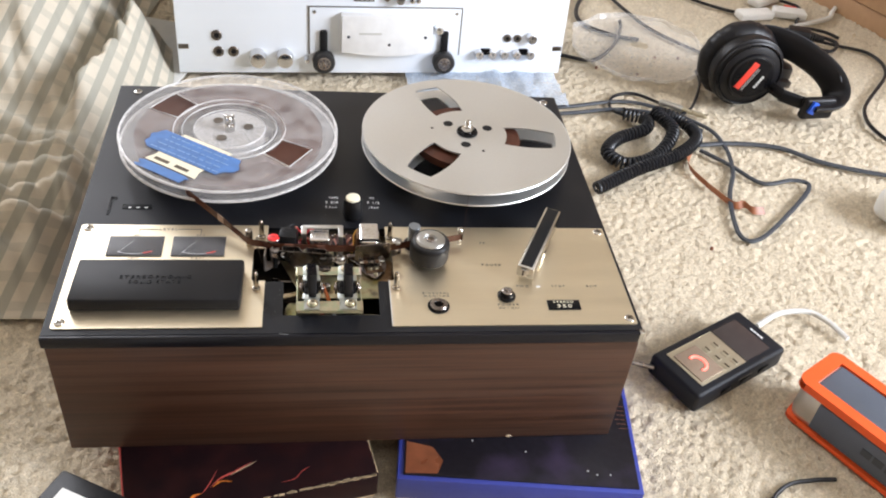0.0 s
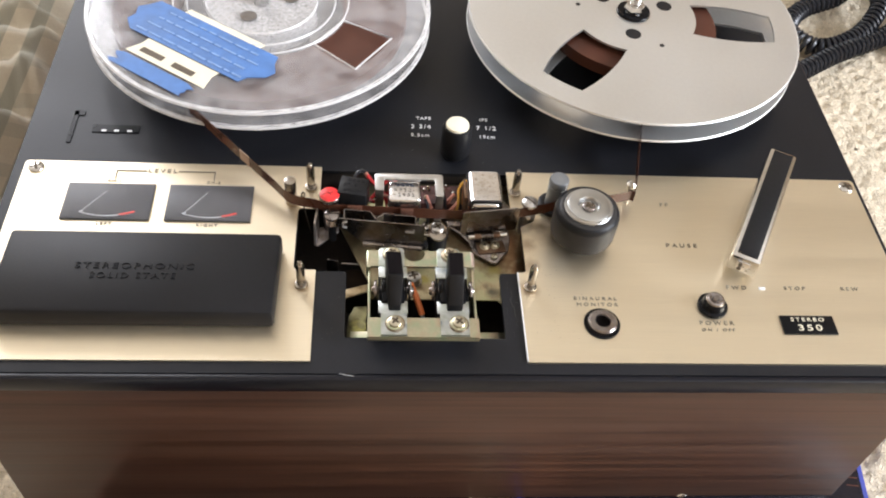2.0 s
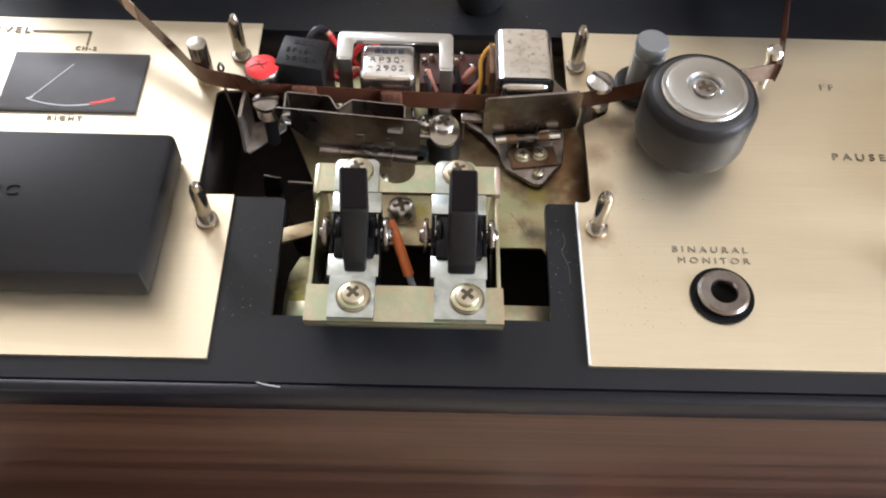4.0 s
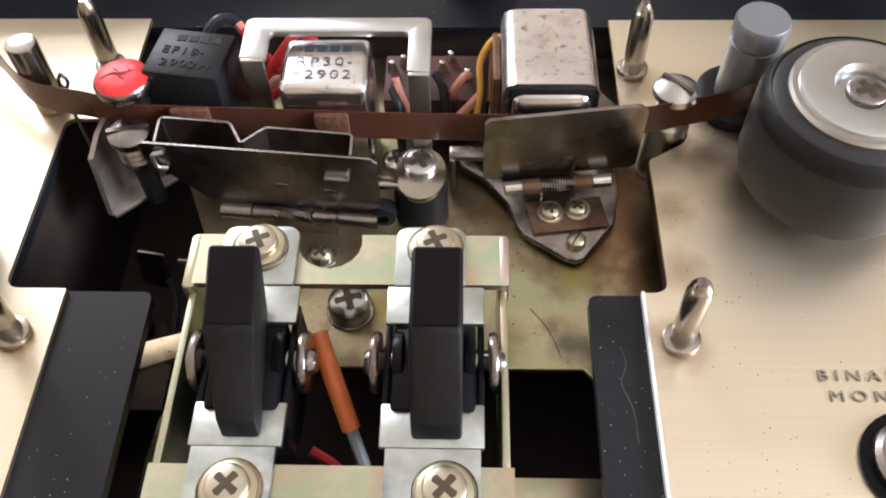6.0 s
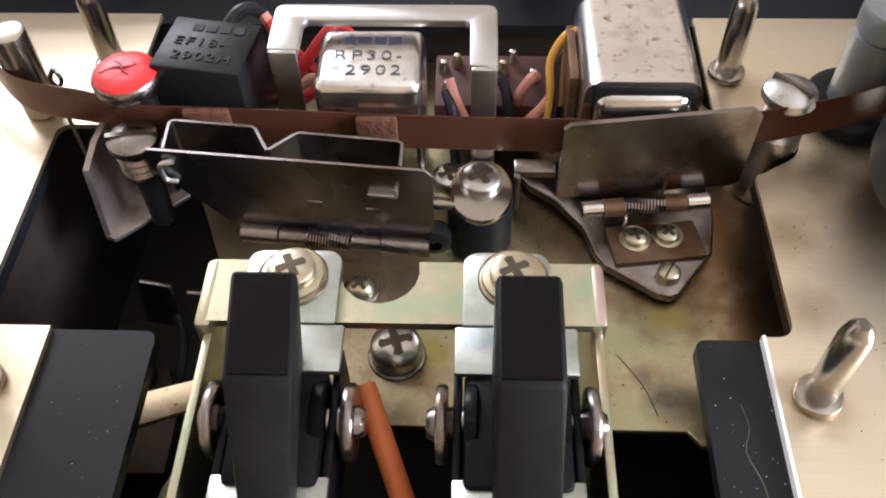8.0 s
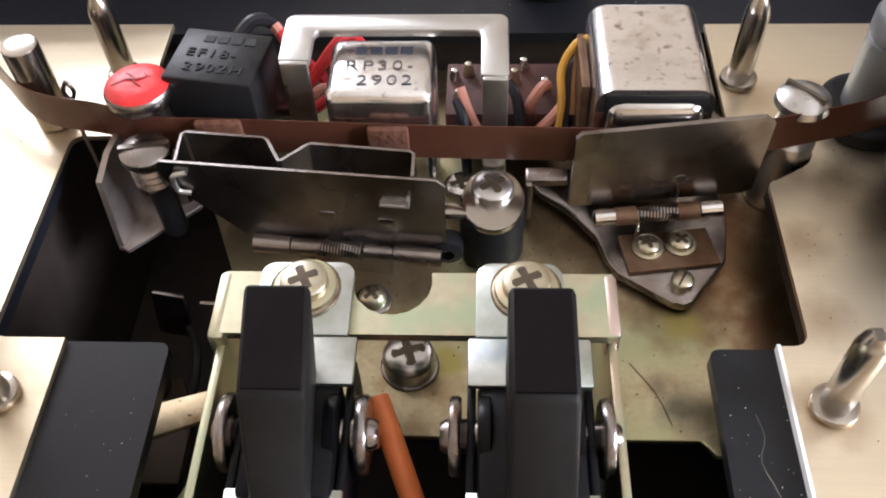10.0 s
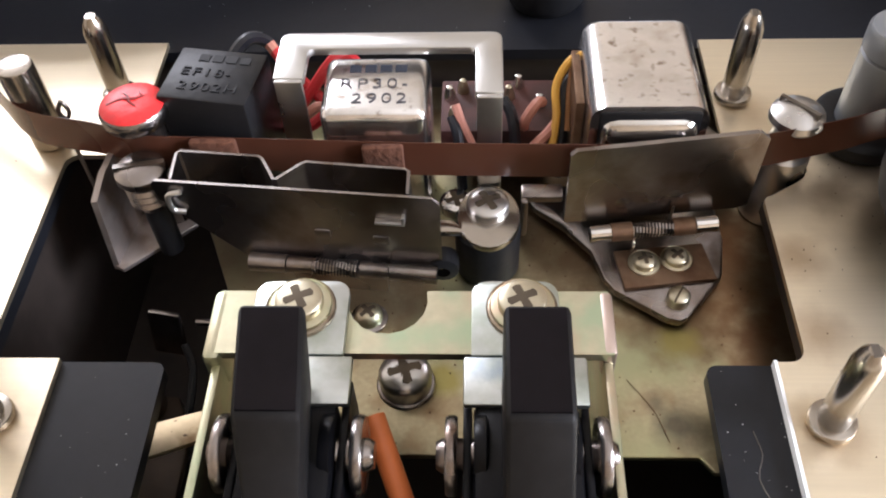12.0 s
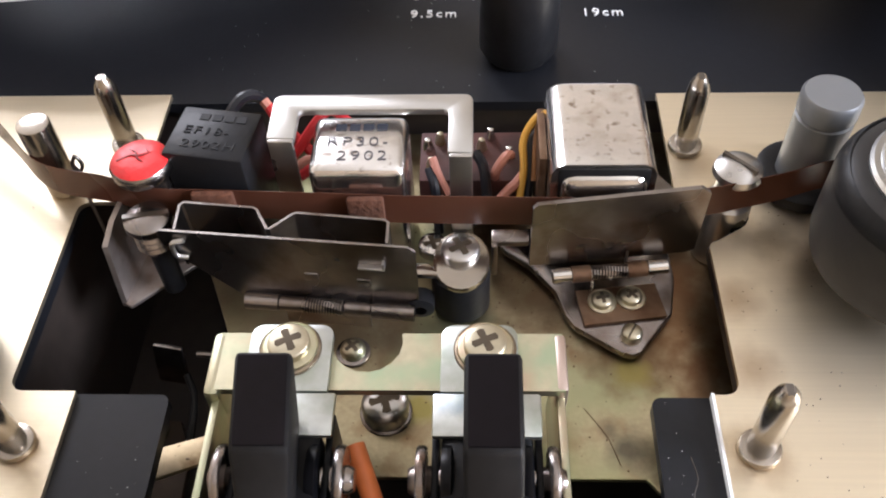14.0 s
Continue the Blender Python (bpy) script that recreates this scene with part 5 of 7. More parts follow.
screw(base, 0.1895, 0.0862, -0.0060, 0.0024, 0.0020, chrome, turn=20)

# ---- lever block ----
back_bar = [(0.1632, 0.0500), (0.2078, 0.0500), (0.2078, 0.0585), (0.1872, 0.0585)]
for a in np.linspace(15, -165, 10):
    back_bar.append((0.1826 + 0.0046 * math.cos(radians(a)), 0.0572 + 0.0046 * math.sin(radians(a))))
back_bar += [(0.1776, 0.0585), (0.1632, 0.0585)]
block = dpart("lever_block", prism(back_bar, z(0.0094), z(0.0106)), zinc, label="yellow zinc plated lever block")
dpart("front_bar", prism([(0.1632, 0.0145), (0.2082, 0.0145), (0.2082, 0.0238), (0.1632, 0.0238)], z(0.0090), z(0.0102)), zinc, block)
for rx in (0.1632, 0.2068):
    dpart("side_rail", box(rx, rx + 0.0010, 0.0230, 0.0584, z(-0.0098), z(0.0089), 0.0002), zinc, block)
dpart("front_lip", box(0.1632, 0.2082, 0.0146, 0.0155, z(0.0070), z(0.0089), 0.0002), zinc, block)
dpart("end_fold", box(0.1622, 0.1644, 0.0492, 0.0588, z(0.0040), z(0.0107), 0.0009), zinc, block)
dpart("end_fold", box(0.2066, 0.2082, 0.0500, 0.0585, z(0.0060), z(0.0107), 0.0005), surface("pink_zinc", (0.54, 0.44, 0.39), 0.38, 1.0, 0.1, 300, 60, 0.05), block)


lever_black = surface("lever_black", (0.0085, 0.0080, 0.0080), 0.5, 0, 0.3, 700, 120, 0.2, 0.0001, spec=0.16)
lever_gloss = surface("lever_gloss", (0.0050, 0.0038, 0.0046), 0.20, 0, 0.3, 700, 120, 0.02, 0.0001, spec=0.10)
rusty_ring = surface("stained_washer", (0.36, 0.30, 0.23), 0.42, 1.0, 0.2, 500, 160, 0.15, 0.0001, second=(0.17, 0.12, 0.08), mix=(0.45, 0.65))


def lever_unit(x0, x1, px0, px1, lx0, lx1, sx, fx, slew):
    """One black lever in its blue zinc cradle, with pivot and two screws."""
    unit = dpart("lever_cradle", prism([(px0, 0.0492), (px1, 0.0492)] + corner(px1 - 0.0018, 0.0574, 0.0018, 0, 90, 6) + corner(px0 + 0.0018, 0.0574, 0.0018, 90, 180, 6), z(0.0107), z(0.0117), 0.0002), zinc_blue, block, "blue zinc plated lever cradle")
    dpart("rear_step", box(x0, x1, 0.0432, 0.0491, z(0.0107), z(0.0116), 0.0003), zinc_blue, unit)
    for sx0 in (x0, x1 - 0.0009):
        dpart("cheek", box(sx0, sx0 + 0.0009, 0.0300, 0.0470, z(0.0000), z(0.0099), 0.0002), black_gloss, unit)
    dpart("front_step", box(x0, x1, 0.0262, 0.0322, z(0.0092), z(0.0102), 0.0003), zinc_blue, unit)
    dpart("front_tab", prism([(x0 + 0.001, 0.0148), (x1 - 0.0005, 0.0148), (x1 - 0.0005, 0.0256), (x0 + 0.001, 0.0256)], z(0.0104), z(0.0114)), zinc_blue, unit)
    dpart("housing", box(x0 + 0.0011, x1 - 0.0011, 0.0310, 0.0440, z(-0.0080), z(0.0110), 0.0008), black_gloss, unit)
    prof = [(0.0468, 0.0246), (0.0352, 0.0236), (0.0278, 0.0132), (0.0272, 0.0090), (0.0320, 0.0066), (0.0450, 0.0080)]
    tmp = bmesh.new()
    prism([(-y, h) for y, h in prof], lx0, lx1, 0.0006, tmp)
    # turn the outline upright: its plan (-y, h) becomes (y, z), its height becomes x
    tmp.transform(Matrix(((0, 0, 1, 0), (-1, 0, 0, 0), (0, 1, 0, D), (0, 0, 0, 1))))
    for v in tmp.verts:
        v.co.x += slew * (0.0468 - v.co.y)
        if slew and v.co.z < z(0.0145) and v.co.x > (lx0 + lx1) / 2 + 0.001:
            v.co.x -= 0.0015
    tab = dpart("lever_tab", tmp, lever_black, unit, "black plastic lever tab")
    inlay = prism([(lx0 + 0.0005, 0.0357), (lx1 - 0.0005, 0.0357), (lx1 - 0.0005, 0.0461), (lx0 + 0.0005, 0.0461)], 0.0, 0.0003)
    for v in inlay.verts:
        v.co.z += z(0.0246) - (0.0468 - v.co.y) * 0.0010 / 0.0116
        v.co.x += slew * (0.0468 - v.co.y)
    dpart("inlay", inlay, lever_gloss, tab, "glossy black inlay")
    axis = Matrix(((0, 0, 1, 0), (1, 0, 0, 0.0392), (0, 1, 0, z(0.0080)), (0, 0, 0, 1)))
    dpart("pivot", lathe([(0, x0 - 0.0028), (0.0014, x0 - 0.0028), (0.0018, x0 - 0.0022), (0.0018, x1 + 0.0022), (0.0014, x1 + 0.0028), (0, x1 + 0.0028)], 18, m=axis), steel, unit)
    for a in (x0 + 0.0012, x1 - 0.0026):
        dpart("boss", lathe([(0, a), (0.0042, a), (0.0044, a + 0.0004), (0.0044, a + 0.0012), (0.0040, a + 0.0014), (0, a + 0.0014)], 20, m=axis), black_gloss, unit)
    for a in (x0 - 0.0018, x1 + 0.0006):
        dpart("pivot_washer", lathe([(0.0010, a), (0.0040, a), (0.0042, a + 0.0003), (0.0042, a + 0.0009), (0.0040, a + 0.0012), (0.0010, a + 0.0012)], 24, m=axis), steel, unit)
    for cx, cy, trn, ch in ((sx, 0.0552, 25, 0.0117), (fx, 0.0200, 50, 0.0114)):
        dpart("washer", rod(cx, cy, z(ch), z(ch + 0.0005), 0.0040), rusty_ring, unit)
        dpart("washer", rod(cx, cy, z(ch + 0.0005), z(ch + 0.0010), 0.0036), zinc, unit)
        screw(unit, cx, cy, ch + 0.0010, 0.0027, 0.0015, brass, turn=trn, dome=0.35)


lever_unit(0.1675, 0.1794, 0.1675, 0.1783, 0.1699, 0.1764, 0.1730, 0.1742, 0.085)
lever_unit(0.1914, 0.2046, 0.1922, 0.2020, 0.1954, 0.2018, 0.1978, 0.1998, 0.0)
dpart("orange_sleeve", tube([(0.1812, 0.0455, z(0.0045)), (0.1835, 0.0400, z(0.0025)), (0.1862, 0.0340, z(-0.0020))], 0.00135, 12, 5), orange_sleeve, base, "orange insulating sleeve on grey wire")
dpart("wire", tube([(0.1860, 0.0345, z(-0.0020)), (0.1885, 0.0290, z(-0.0070)), (0.1905, 0.0240, z(-0.0160))], 0.0009, 8, 6), grey_wire, base)
dpart("wire", tube([(0.1790, 0.0350, z(-0.0120)), (0.1830, 0.0330, z(-0.0140)), (0.1870, 0.0290, z(-0.0180))], 0.0008, 8, 6), red_wire, base)
dpart("wire", tube([(0.1800, 0.0270, z(-0.0200)), (0.1850, 0.0260, z(-0.0180)), (0.1920, 0.0250, z(-0.0200))], 0.0012, 8, 6), surface("green_wire", (0.015, 0.11, 0.05), 0.5), base)

# ---- right of the heads: slotted guide, capstan, pinch roller, outgoing post ----
g3 = dpart("slotted_guide", lathe([(0, -0.0104), (0.0038, -0.0104), (0.0038, -0.0090), (0.0036, -0.0086), (0.0036, 0.0021), (0.0030, 0.0026), (0.0024, 0.0072), (0.0034, 0.0074), (0.0038, 0.0080), (0.0036, 0.0090), (0.0024, 0.0099), (0, 0.0103)], 32, (0.2363, 0.0894, D + 0.0006)), steel_bright, control_panel, "slotted chrome tape guide")
dpart("slot", box(-0.0030, 0.0030, -0.0003, 0.0003, 0.0094, 0.0104, m=Matrix.Translation((0.2363, 0.0894, D + 0.0006)) @ pose(0, 0, 0, 0, 0, -45)), steel_dark, g3)
cap = dpart("capstan", lathe([(0, 0.0001), (0.0044, 0.0001), (0.0044, 0.0144), (0.0040, 0.0146), (0.0040, 0.0150), (0.0045, 0.0152), (0.0045, 0.0182), (0.0041, 0.0188), (0, 0.0190)], 28, (0.2492, 0.0957, D)), capstan_grey, control_panel, "grey capstan sleeve")
dpart("seat_ring", lathe([(0.0045, 0.0002), (0.0074, 0.0002), (0.0074, 0.0022), (0.0066, 0.0028), (0.0045, 0.0028)], 32, (0.2492, 0.0957, D)), black_plastic, cap)
RO = (0.2590, 0.0757)
roller = dpart("pinch_roller", lathe([(0.0038, 0.0046), (0.0126, 0.0046), (0.0140, 0.0056), (0.0145, 0.0078), (0.0145, 0.0178), (0.0138, 0.0202), (0.0124, 0.0214), (0.0108, 0.0218), (0.0108, 0.0190)], 56, (*RO, D)), rubber, control_panel, "grey rubber pinch roller with metal hub")
dpart("hub", lathe([(0.0108, 0.0190), (0.0108, 0.0222), (0.0104, 0.0227), (0.0096, 0.0227), (0.0094, 0.0231), (0.0086, 0.0234), (0.0048, 0.0234), (0.0044, 0.0228), (0.0040, 0.0218), (0, 0.0218)], 48, (*RO, D)), roller_alu, roller)
dpart("edge_band", lathe([(0.01448, 0.0181), (0.0145, 0.0184), (0.0142, 0.0196), (0.0136, 0.0207), (0.0130, 0.0212)], 56, (*RO, D)), black_plastic, roller)
dpart("axle", rod(*RO, z(0.0001), z(0.0046), 0.0050), steel_dark, roller)
screw(roller, *RO, 0.0218, 0.0029, 0.0013, steel, turn=20, dome=0.5)
post = dpart("outgoing_guide", lathe([(0, 0.0001), (0.0016, 0.0001), (0.0016, 0.0100), (0.0023, 0.0104), (0.0023, 0.0122), (0.0015, 0.0130), (0, 0.0130)], 20, (0.2850, 0.1000, D)), chrome, control_panel, "small chrome tape guide")

# bright edge and marks on the panels
crack = bmesh.new()
tube([(0.2247, 0.0470, z(-0.00092)), (0.2252, 0.0440, z(-0.00092)), (0.2243, 0.0410, z(-0.00092)), (0.2256, 0.0370, z(-0.00092)), (0.2258, 0.0320, z(-0.00092))], 0.00006, 5, 3, crack)
dpart("crack", crack, steel_dark, top_plate)
dpart("bright_edge", box(0.2285, 0.2289, 0.0098, 0.0558, z(-0.0009), z(0.0004)), print_white, control_panel)
marks = bmesh.new()
for k in range(130):
    if k < 40:
        mx, my = rnd.uniform(0.120, 0.133), rnd.uniform(0.055, 0.100)
    else:
        mx, my = 0.2340 + abs(rnd.gauss(0, 0.009)), rnd.uniform(0.020, 0.098)
    if (abs(mx - 0.1310) < 0.003 and 0.056 < my < 0.093) or in_well(mx, my):
        continue
    mr = rnd.uniform(0.00004, 0.00011)
    lathe([(0, 0.0001), (mr * 0.6, 0.00008), (mr, -0.00005)], 6, (mx, my, z(0.00005)), marks)
tagged(dpart("dirt_specks", marks, rusty, top_plate), kind="stuff")
dust = bmesh.new()
for k in range(110):
    dx, dy, dr = (rnd.uniform(0.1415, 0.153) if k % 2 else rnd.uniform(0.221, 0.2282)), rnd.uniform(0.020, 0.0555), rnd.uniform(0.00003, 0.00011)
    if k > 60:
        dx, dy = rnd.uniform(0.145, 0.226), rnd.uniform(0.1185, 0.16)
    lathe([(0, 0.00008), (dr * 0.7, 0.00006), (dr, -0.00004)], 6, (dx, dy, z(-0.0009)), dust)
tagged(dpart("dust_specks", dust, scratch, top_plate), kind="stuff")
dpart("paint_chip", prism([(0.2000, 0.1312), (0.2008, 0.1310), (0.2011, 0.1315), (0.2003, 0.1318)], z(-0.0009), z(-0.0006)), scratch, top_plate)

# ---- the tape threaded through ----
PATHLINE = [(0.0790, 0.1350, 0.0195), (0.0920, 0.1233, 0.0161), (0.1080, 0.1089, 0.0118), (0.1200, 0.0981, 0.0086), (0.1278, 0.0912, 0.0066), (0.1390, 0.0882, 0.0066), (0.1465, 0.0856, 0.0066),
            (0.1560, 0.0851, 0.0066), (0.1700, 0.0845, 0.0066), (0.1860, 0.0838, 0.0066), (0.2050, 0.0834, 0.0066), (0.2200, 0.0833, 0.0066), (0.2320, 0.0853, 0.0066), (0.2370, 0.0866, 0.0066), (0.2440, 0.0885, 0.0066),
            (0.2505, 0.0908, 0.0066), (0.2560, 0.0902, 0.0066), (0.2700, 0.0935, 0.0066), (0.2850, 0.0975, 0.0066), (0.2875, 0.0990, 0.0070), (0.2930, 0.1250, 0.0130), (0.3010, 0.1600, 0.0185)]
tape = thing("magnetic_tape", pose(0.1840, 0.0838, z(0.0035)), "brown quarter-inch magnetic tape threaded past the heads", "tape")
dpart("tape_run", ribbon([(x, y, z(h)) for x, y, h in PATHLINE], -0.0031, 0.0031, 0.00012, steps=6), tape_brown, tape)
dpart("splice", ribbon([(0.1040, 0.1124, z(0.0129)), (0.1085, 0.1084, z(0.0117))], -0.0031, 0.0031, 0.00030), tape_pale, tape, "pale splicing tape")

# ---- silver deck standing behind ----
R2 = pose(0.008, 0.596, 0.0085, -5, 0, 3.4)
far_deck = thing("upright_tape_deck", R2, "silver upright tape deck standing on the carpet behind", "tape deck")
FX = Matrix(((1, 0, 0, 0), (0, 0, -1, 0), (0, 1, 0, 0), (0, 0, 0, 1)))   # turns (x, y, z) of a front view into the upright face


VS = 0.87


def front(u0, u1, v0, v1, d0, d1, bevel=0.0):
    """A box on the face: u across, v up, d outwards."""
    return box(u0, u1, v0 * VS, v1 * VS, d0, d1, bevel, m=FX)


def turned(u, v, prof, seg=28):
    return lathe(prof, seg, (u, v * VS, 0), m=FX)


face = part("faceplate", front(0.0, 0.490, 0.0, 0.235, 0.0, 0.004, 0.0012), silver_face, far_deck, "bright silver faceplate")
part("body", box(0.012, 0.478, 0.001, 0.175, 0.004, 0.200, 0.003), black_plastic, far_deck)
for u in (0.05, 0.44):
    part("foot", box(u - 0.015, u + 0.015, 0.02, 0.05, -0.0095, 0.004, 0.002), black_plastic, far_deck)
for u, v in ((0.0075, 0.040), (0.4825, 0.040)):
    part("rack_slot", front(u - 0.006, u + 0.006, v - 0.0035, v + 0.0035, 0.0041, 0.0047, 0.0002), steel_dark, face)


def socket(u, v, r):
    s = part("socket", turned(u, v, [(r, 0.004), (r, 0.0055), (r * 0.8, 0.0065), (r * 0.55, 0.0065), (r * 0.5, 0.0052), (0, 0.0052)]), steel_dark, face, "dark input socket")
    part("bore", turned(u, v, [(r * 0.48, 0.0052), (r * 0.42, 0.0056), (0, 0.0056)]), black_plastic, s)


def knob(u, v, r, deep):
    k = part("knob", turned(u, v, [(r * 1.06, 0.004), (r * 1.06, 0.006), (r, 0.0068), (r * 0.94, 0.004 + deep), (r * 0.8, 0.0048 + deep), (0, 0.0048 + deep)]), silver_knob, face, "turned silver knob")
    part("pointer", front(u - 0.0006, u + 0.0006, v + r * 0.2, v + r * 0.8, 0.0047 + deep, 0.0051 + deep), print_ink, k)


for u, v in ((0.0475, 0.057), (0.0490, 0.033), (0.0668, 0.033)):
    socket(u, v, 0.0065)
for u in (0.0960, 0.1290):
    knob(u, 0.026, 0.0100, 0.016)
for u in (0.4135, 0.4270):
    socket(u, 0.056, 0.0052)
knob(0.4445, 0.058, 0.0066, 0.010)
for u in (0.3770, 0.3945, 0.4105, 0.4275, 0.4455):
    knob(u, 0.032, 0.0058, 0.009)
for u in (0.3860, 0.4365):
    part("bridge", front(u - 0.006, u + 0.006, 0.030, 0.040, 0.0041, 0.0060, 0.0004), black_gloss, face)
bay = part("head_bay", front(0.1600, 0.3500, 0.0300, 0.1000, 0.0041, 0.0052, 0.0004), silver_face, face, "sunken head bay")
for u0, u1, v0, v1 in ((0.1585, 0.1600, 0.0300, 0.1005), (0.3500, 0.3512, 0.0300, 0.1005), (0.1585, 0.3512, 0.1000, 0.1013)):
    part("bay_edge", front(u0, u1, v0, v1, 0.0041, 0.0056), steel_dark, bay)
arc = [(0.1985, 0.0810), (0.1985, 0.0340)] + [(0.1985 + 0.1135 * k / 12, 0.0340 - 0.0055 * math.sin(math.pi * k / 12)) for k in range(1, 12)] + [(0.3120, 0.0340), (0.3120, 0.0810)]
cover2 = part("head_cover", prism(arc, 0.0053, 0.0180, 0.0008, m=FX), surface("white_cover", (0.74, 0.75, 0.76), 0.4), bay, "white curved head cover")
part("marking", front(0.2200, 0.2480, 0.0655, 0.0685, 0.0181, 0.0184), grey_print, cover2)
for u, v in ((0.207, 0.062), (0.3035, 0.062), (0.258, 0.0505)):
    part("dot", turned(u, v, [(0.0020, 0.0180), (0.0018, 0.0184), (0, 0.0184)], 12), print_ink, cover2)
for u, v in ((0.166, 0.093), (0.208, 0.072), (0.303, 0.072), (0.344, 0.093)):
    part("bay_screw", turned(u, v, [(0.0024, 0.0052), (0.0020, 0.0062), (0, 0.0064)], 12), silver_knob, bay)
knob(0.3215, 0.071, 0.0055, 0.012)
for u in (0.1770, 0.3300):
    armr = part("tension_arm", front(u - 0.005, u + 0.005, 0.030, 0.068, 0.0053, 0.0110, 0.003), black_plastic, bay, "black tension arm with roller")
    part("guide_roller", turned(u, 0.022, [(0, 0.006), (0.0125, 0.006), (0.0140, 0.0080), (0.0140, 0.0180), (0.0125, 0.0200), (0.0105, 0.0205), (0, 0.0205)]), rubber, armr)
    hub = part("roller_hub", turned(u, 0.022, [(0.0085, 0.0206), (0.0080, 0.0214), (0.0030, 0.0214), (0.0024, 0.0230), (0, 0.0230)]), steel, armr)
    for a in range(0, 360, 45):
        part("hole", turned(u + 0.0058 * math.cos(radians(a)), 0.022 + 0.0058 * math.sin(radians(a)), [(0.0012, 0.0214), (0.0010, 0.0217), (0, 0.0217)], 8), print_ink, armr)
counter2 = part("counter", front(0.2140, 0.2390, 0.1090, 0.1180, 0.0041, 0.0056, 0.0004), black_gloss, face, "black tape counter")
for k in range(4):
    part("digit_bar", front(0.2160 + 0.0058 * k, 0.2200 + 0.0058 * k, 0.1110, 0.1160, 0.0057, 0.0060), print_white, counter2)
part("button", turned(0.2545, 0.114, [(0.0034, 0.004), (0.0030, 0.009), (0, 0.0095)], 16), steel_dark, face)
knob(0.2705, 0.114, 0.0060, 0.010)
knob(0.1560, 0.0245, 0.0030, 0.012)
for u in (0.286, 0.294):
    part("button", turned(u, 0.111, [(0.0030, 0.004), (0.0028, 0.008), (0, 0.0085)], 16), silver_knob, face)
plast = bmesh.new()
bmesh.ops.create_grid(plast, x_segments=30, y_segments=12, size=0.5, matrix=Matrix.Diagonal((0.20, 0.085, 1, 1)))
for v in plast.verts:
    v.co.z = 0.006 + 0.010 * abs(noise.noise(v.co * 28)) + 0.006 * abs(noise.noise(v.co * 70))
single("plastic_sheet", plast, clear("bluish_film", (0.55, 0.66, 0.82), 0.14, 0.55), "crumpled bluish clear plastic film lying on the carpet", "plastic film", m=pose(0.392, 0.575, 0.001, 0, 0, 3))
paper_bm = bmesh.new()
box(-0.07, 0.045, -0.075, 0.11, 0.0, 0.0035, 0.0006, paper_bm)
sheet = thing("magazine", pose(-0.025, 0.625, 0.001, 0, 0, -18), "grey printed magazine lying on the carpet", "magazine")
part("cover_page", paper_bm, grey_print, sheet)
for k in range(4):
    part("text_bar", box(-0.02, 0.02 - 0.006 * (k % 3), -0.050 + 0.012 * k, -0.0485 + 0.012 * k, 0.0036, 0.0039), dark_recess, sheet)

# ---- checked cloth heaped beside the deck ----
def billow(x, y, turn, along, across, seed):
    """Long soft folds: rounded swells of stretched noise with narrow valleys between them."""
    c, q = math.cos(radians(turn)), math.sin(radians(turn))
    n = noise.noise(((x * c + y * q) * along, (y * c - x * q) * across, seed))
    return min(1.0, 2.0 * math.sqrt(n * n + 0.0008))


# crests of the large folds: a line in plan, the height and the half width
CRESTS = (
    (((-0.020, 0.680), (-0.030, 0.560), (-0.042, 0.455), (-0.060, 0.410)), 0.075, 0.022),
    (((0.000, 0.660), (-0.004, 0.570), (-0.014, 0.500)), 0.050, 0.020),
    (((-0.300, 0.470), (-0.180, 0.425), (-0.105, 0.380), (-0.045, 0.372)), 0.026, 0.012),
    (((-0.300, 0.420), (-0.180, 0.380), (-0.110, 0.342), (-0.035, 0.345)), 0.034, 0.013),
    (((-0.300, 0.375), (-0.180, 0.338), (-0.110, 0.312), (-0.060, 0.306), (-0.030, 0.325)), 0.036, 0.013),
    (((-0.300, 0.300), (-0.160, 0.284), (-0.100, 0.280), (-0.060, 0.284), (-0.034, 0.266), (-0.050, 0.243), (-0.110, 0.236), (-0.250, 0.240)), 0.040, 0.014),
    (((-0.400, 0.190), (-0.200, 0.205), (-0.110, 0.212), (-0.030, 0.208)), 0.014, 0.020),
)


def crest_height(x, y):
    """The tallest of the crests over a point of the plan, each with a round back and soft flanks."""
    best = 0.0
    for points, height, half in CRESTS:
        near = 9.0
        for (ax, ay), (bx, by) in zip(points, points[1:]):
            dx, dy = bx - ax, by - ay
            t = min(1.0, max(0.0, ((x - ax) * dx + (y - ay) * dy) / (dx * dx + dy * dy)))
            near = min(near, math.hypot(x - ax - t * dx, y - ay - t * dy))
        lift = height / (1 + (near / half) ** 2.6)
        best = math.log(math.exp(90 * best) + math.exp(90 * lift) - 1) / 90
    return best


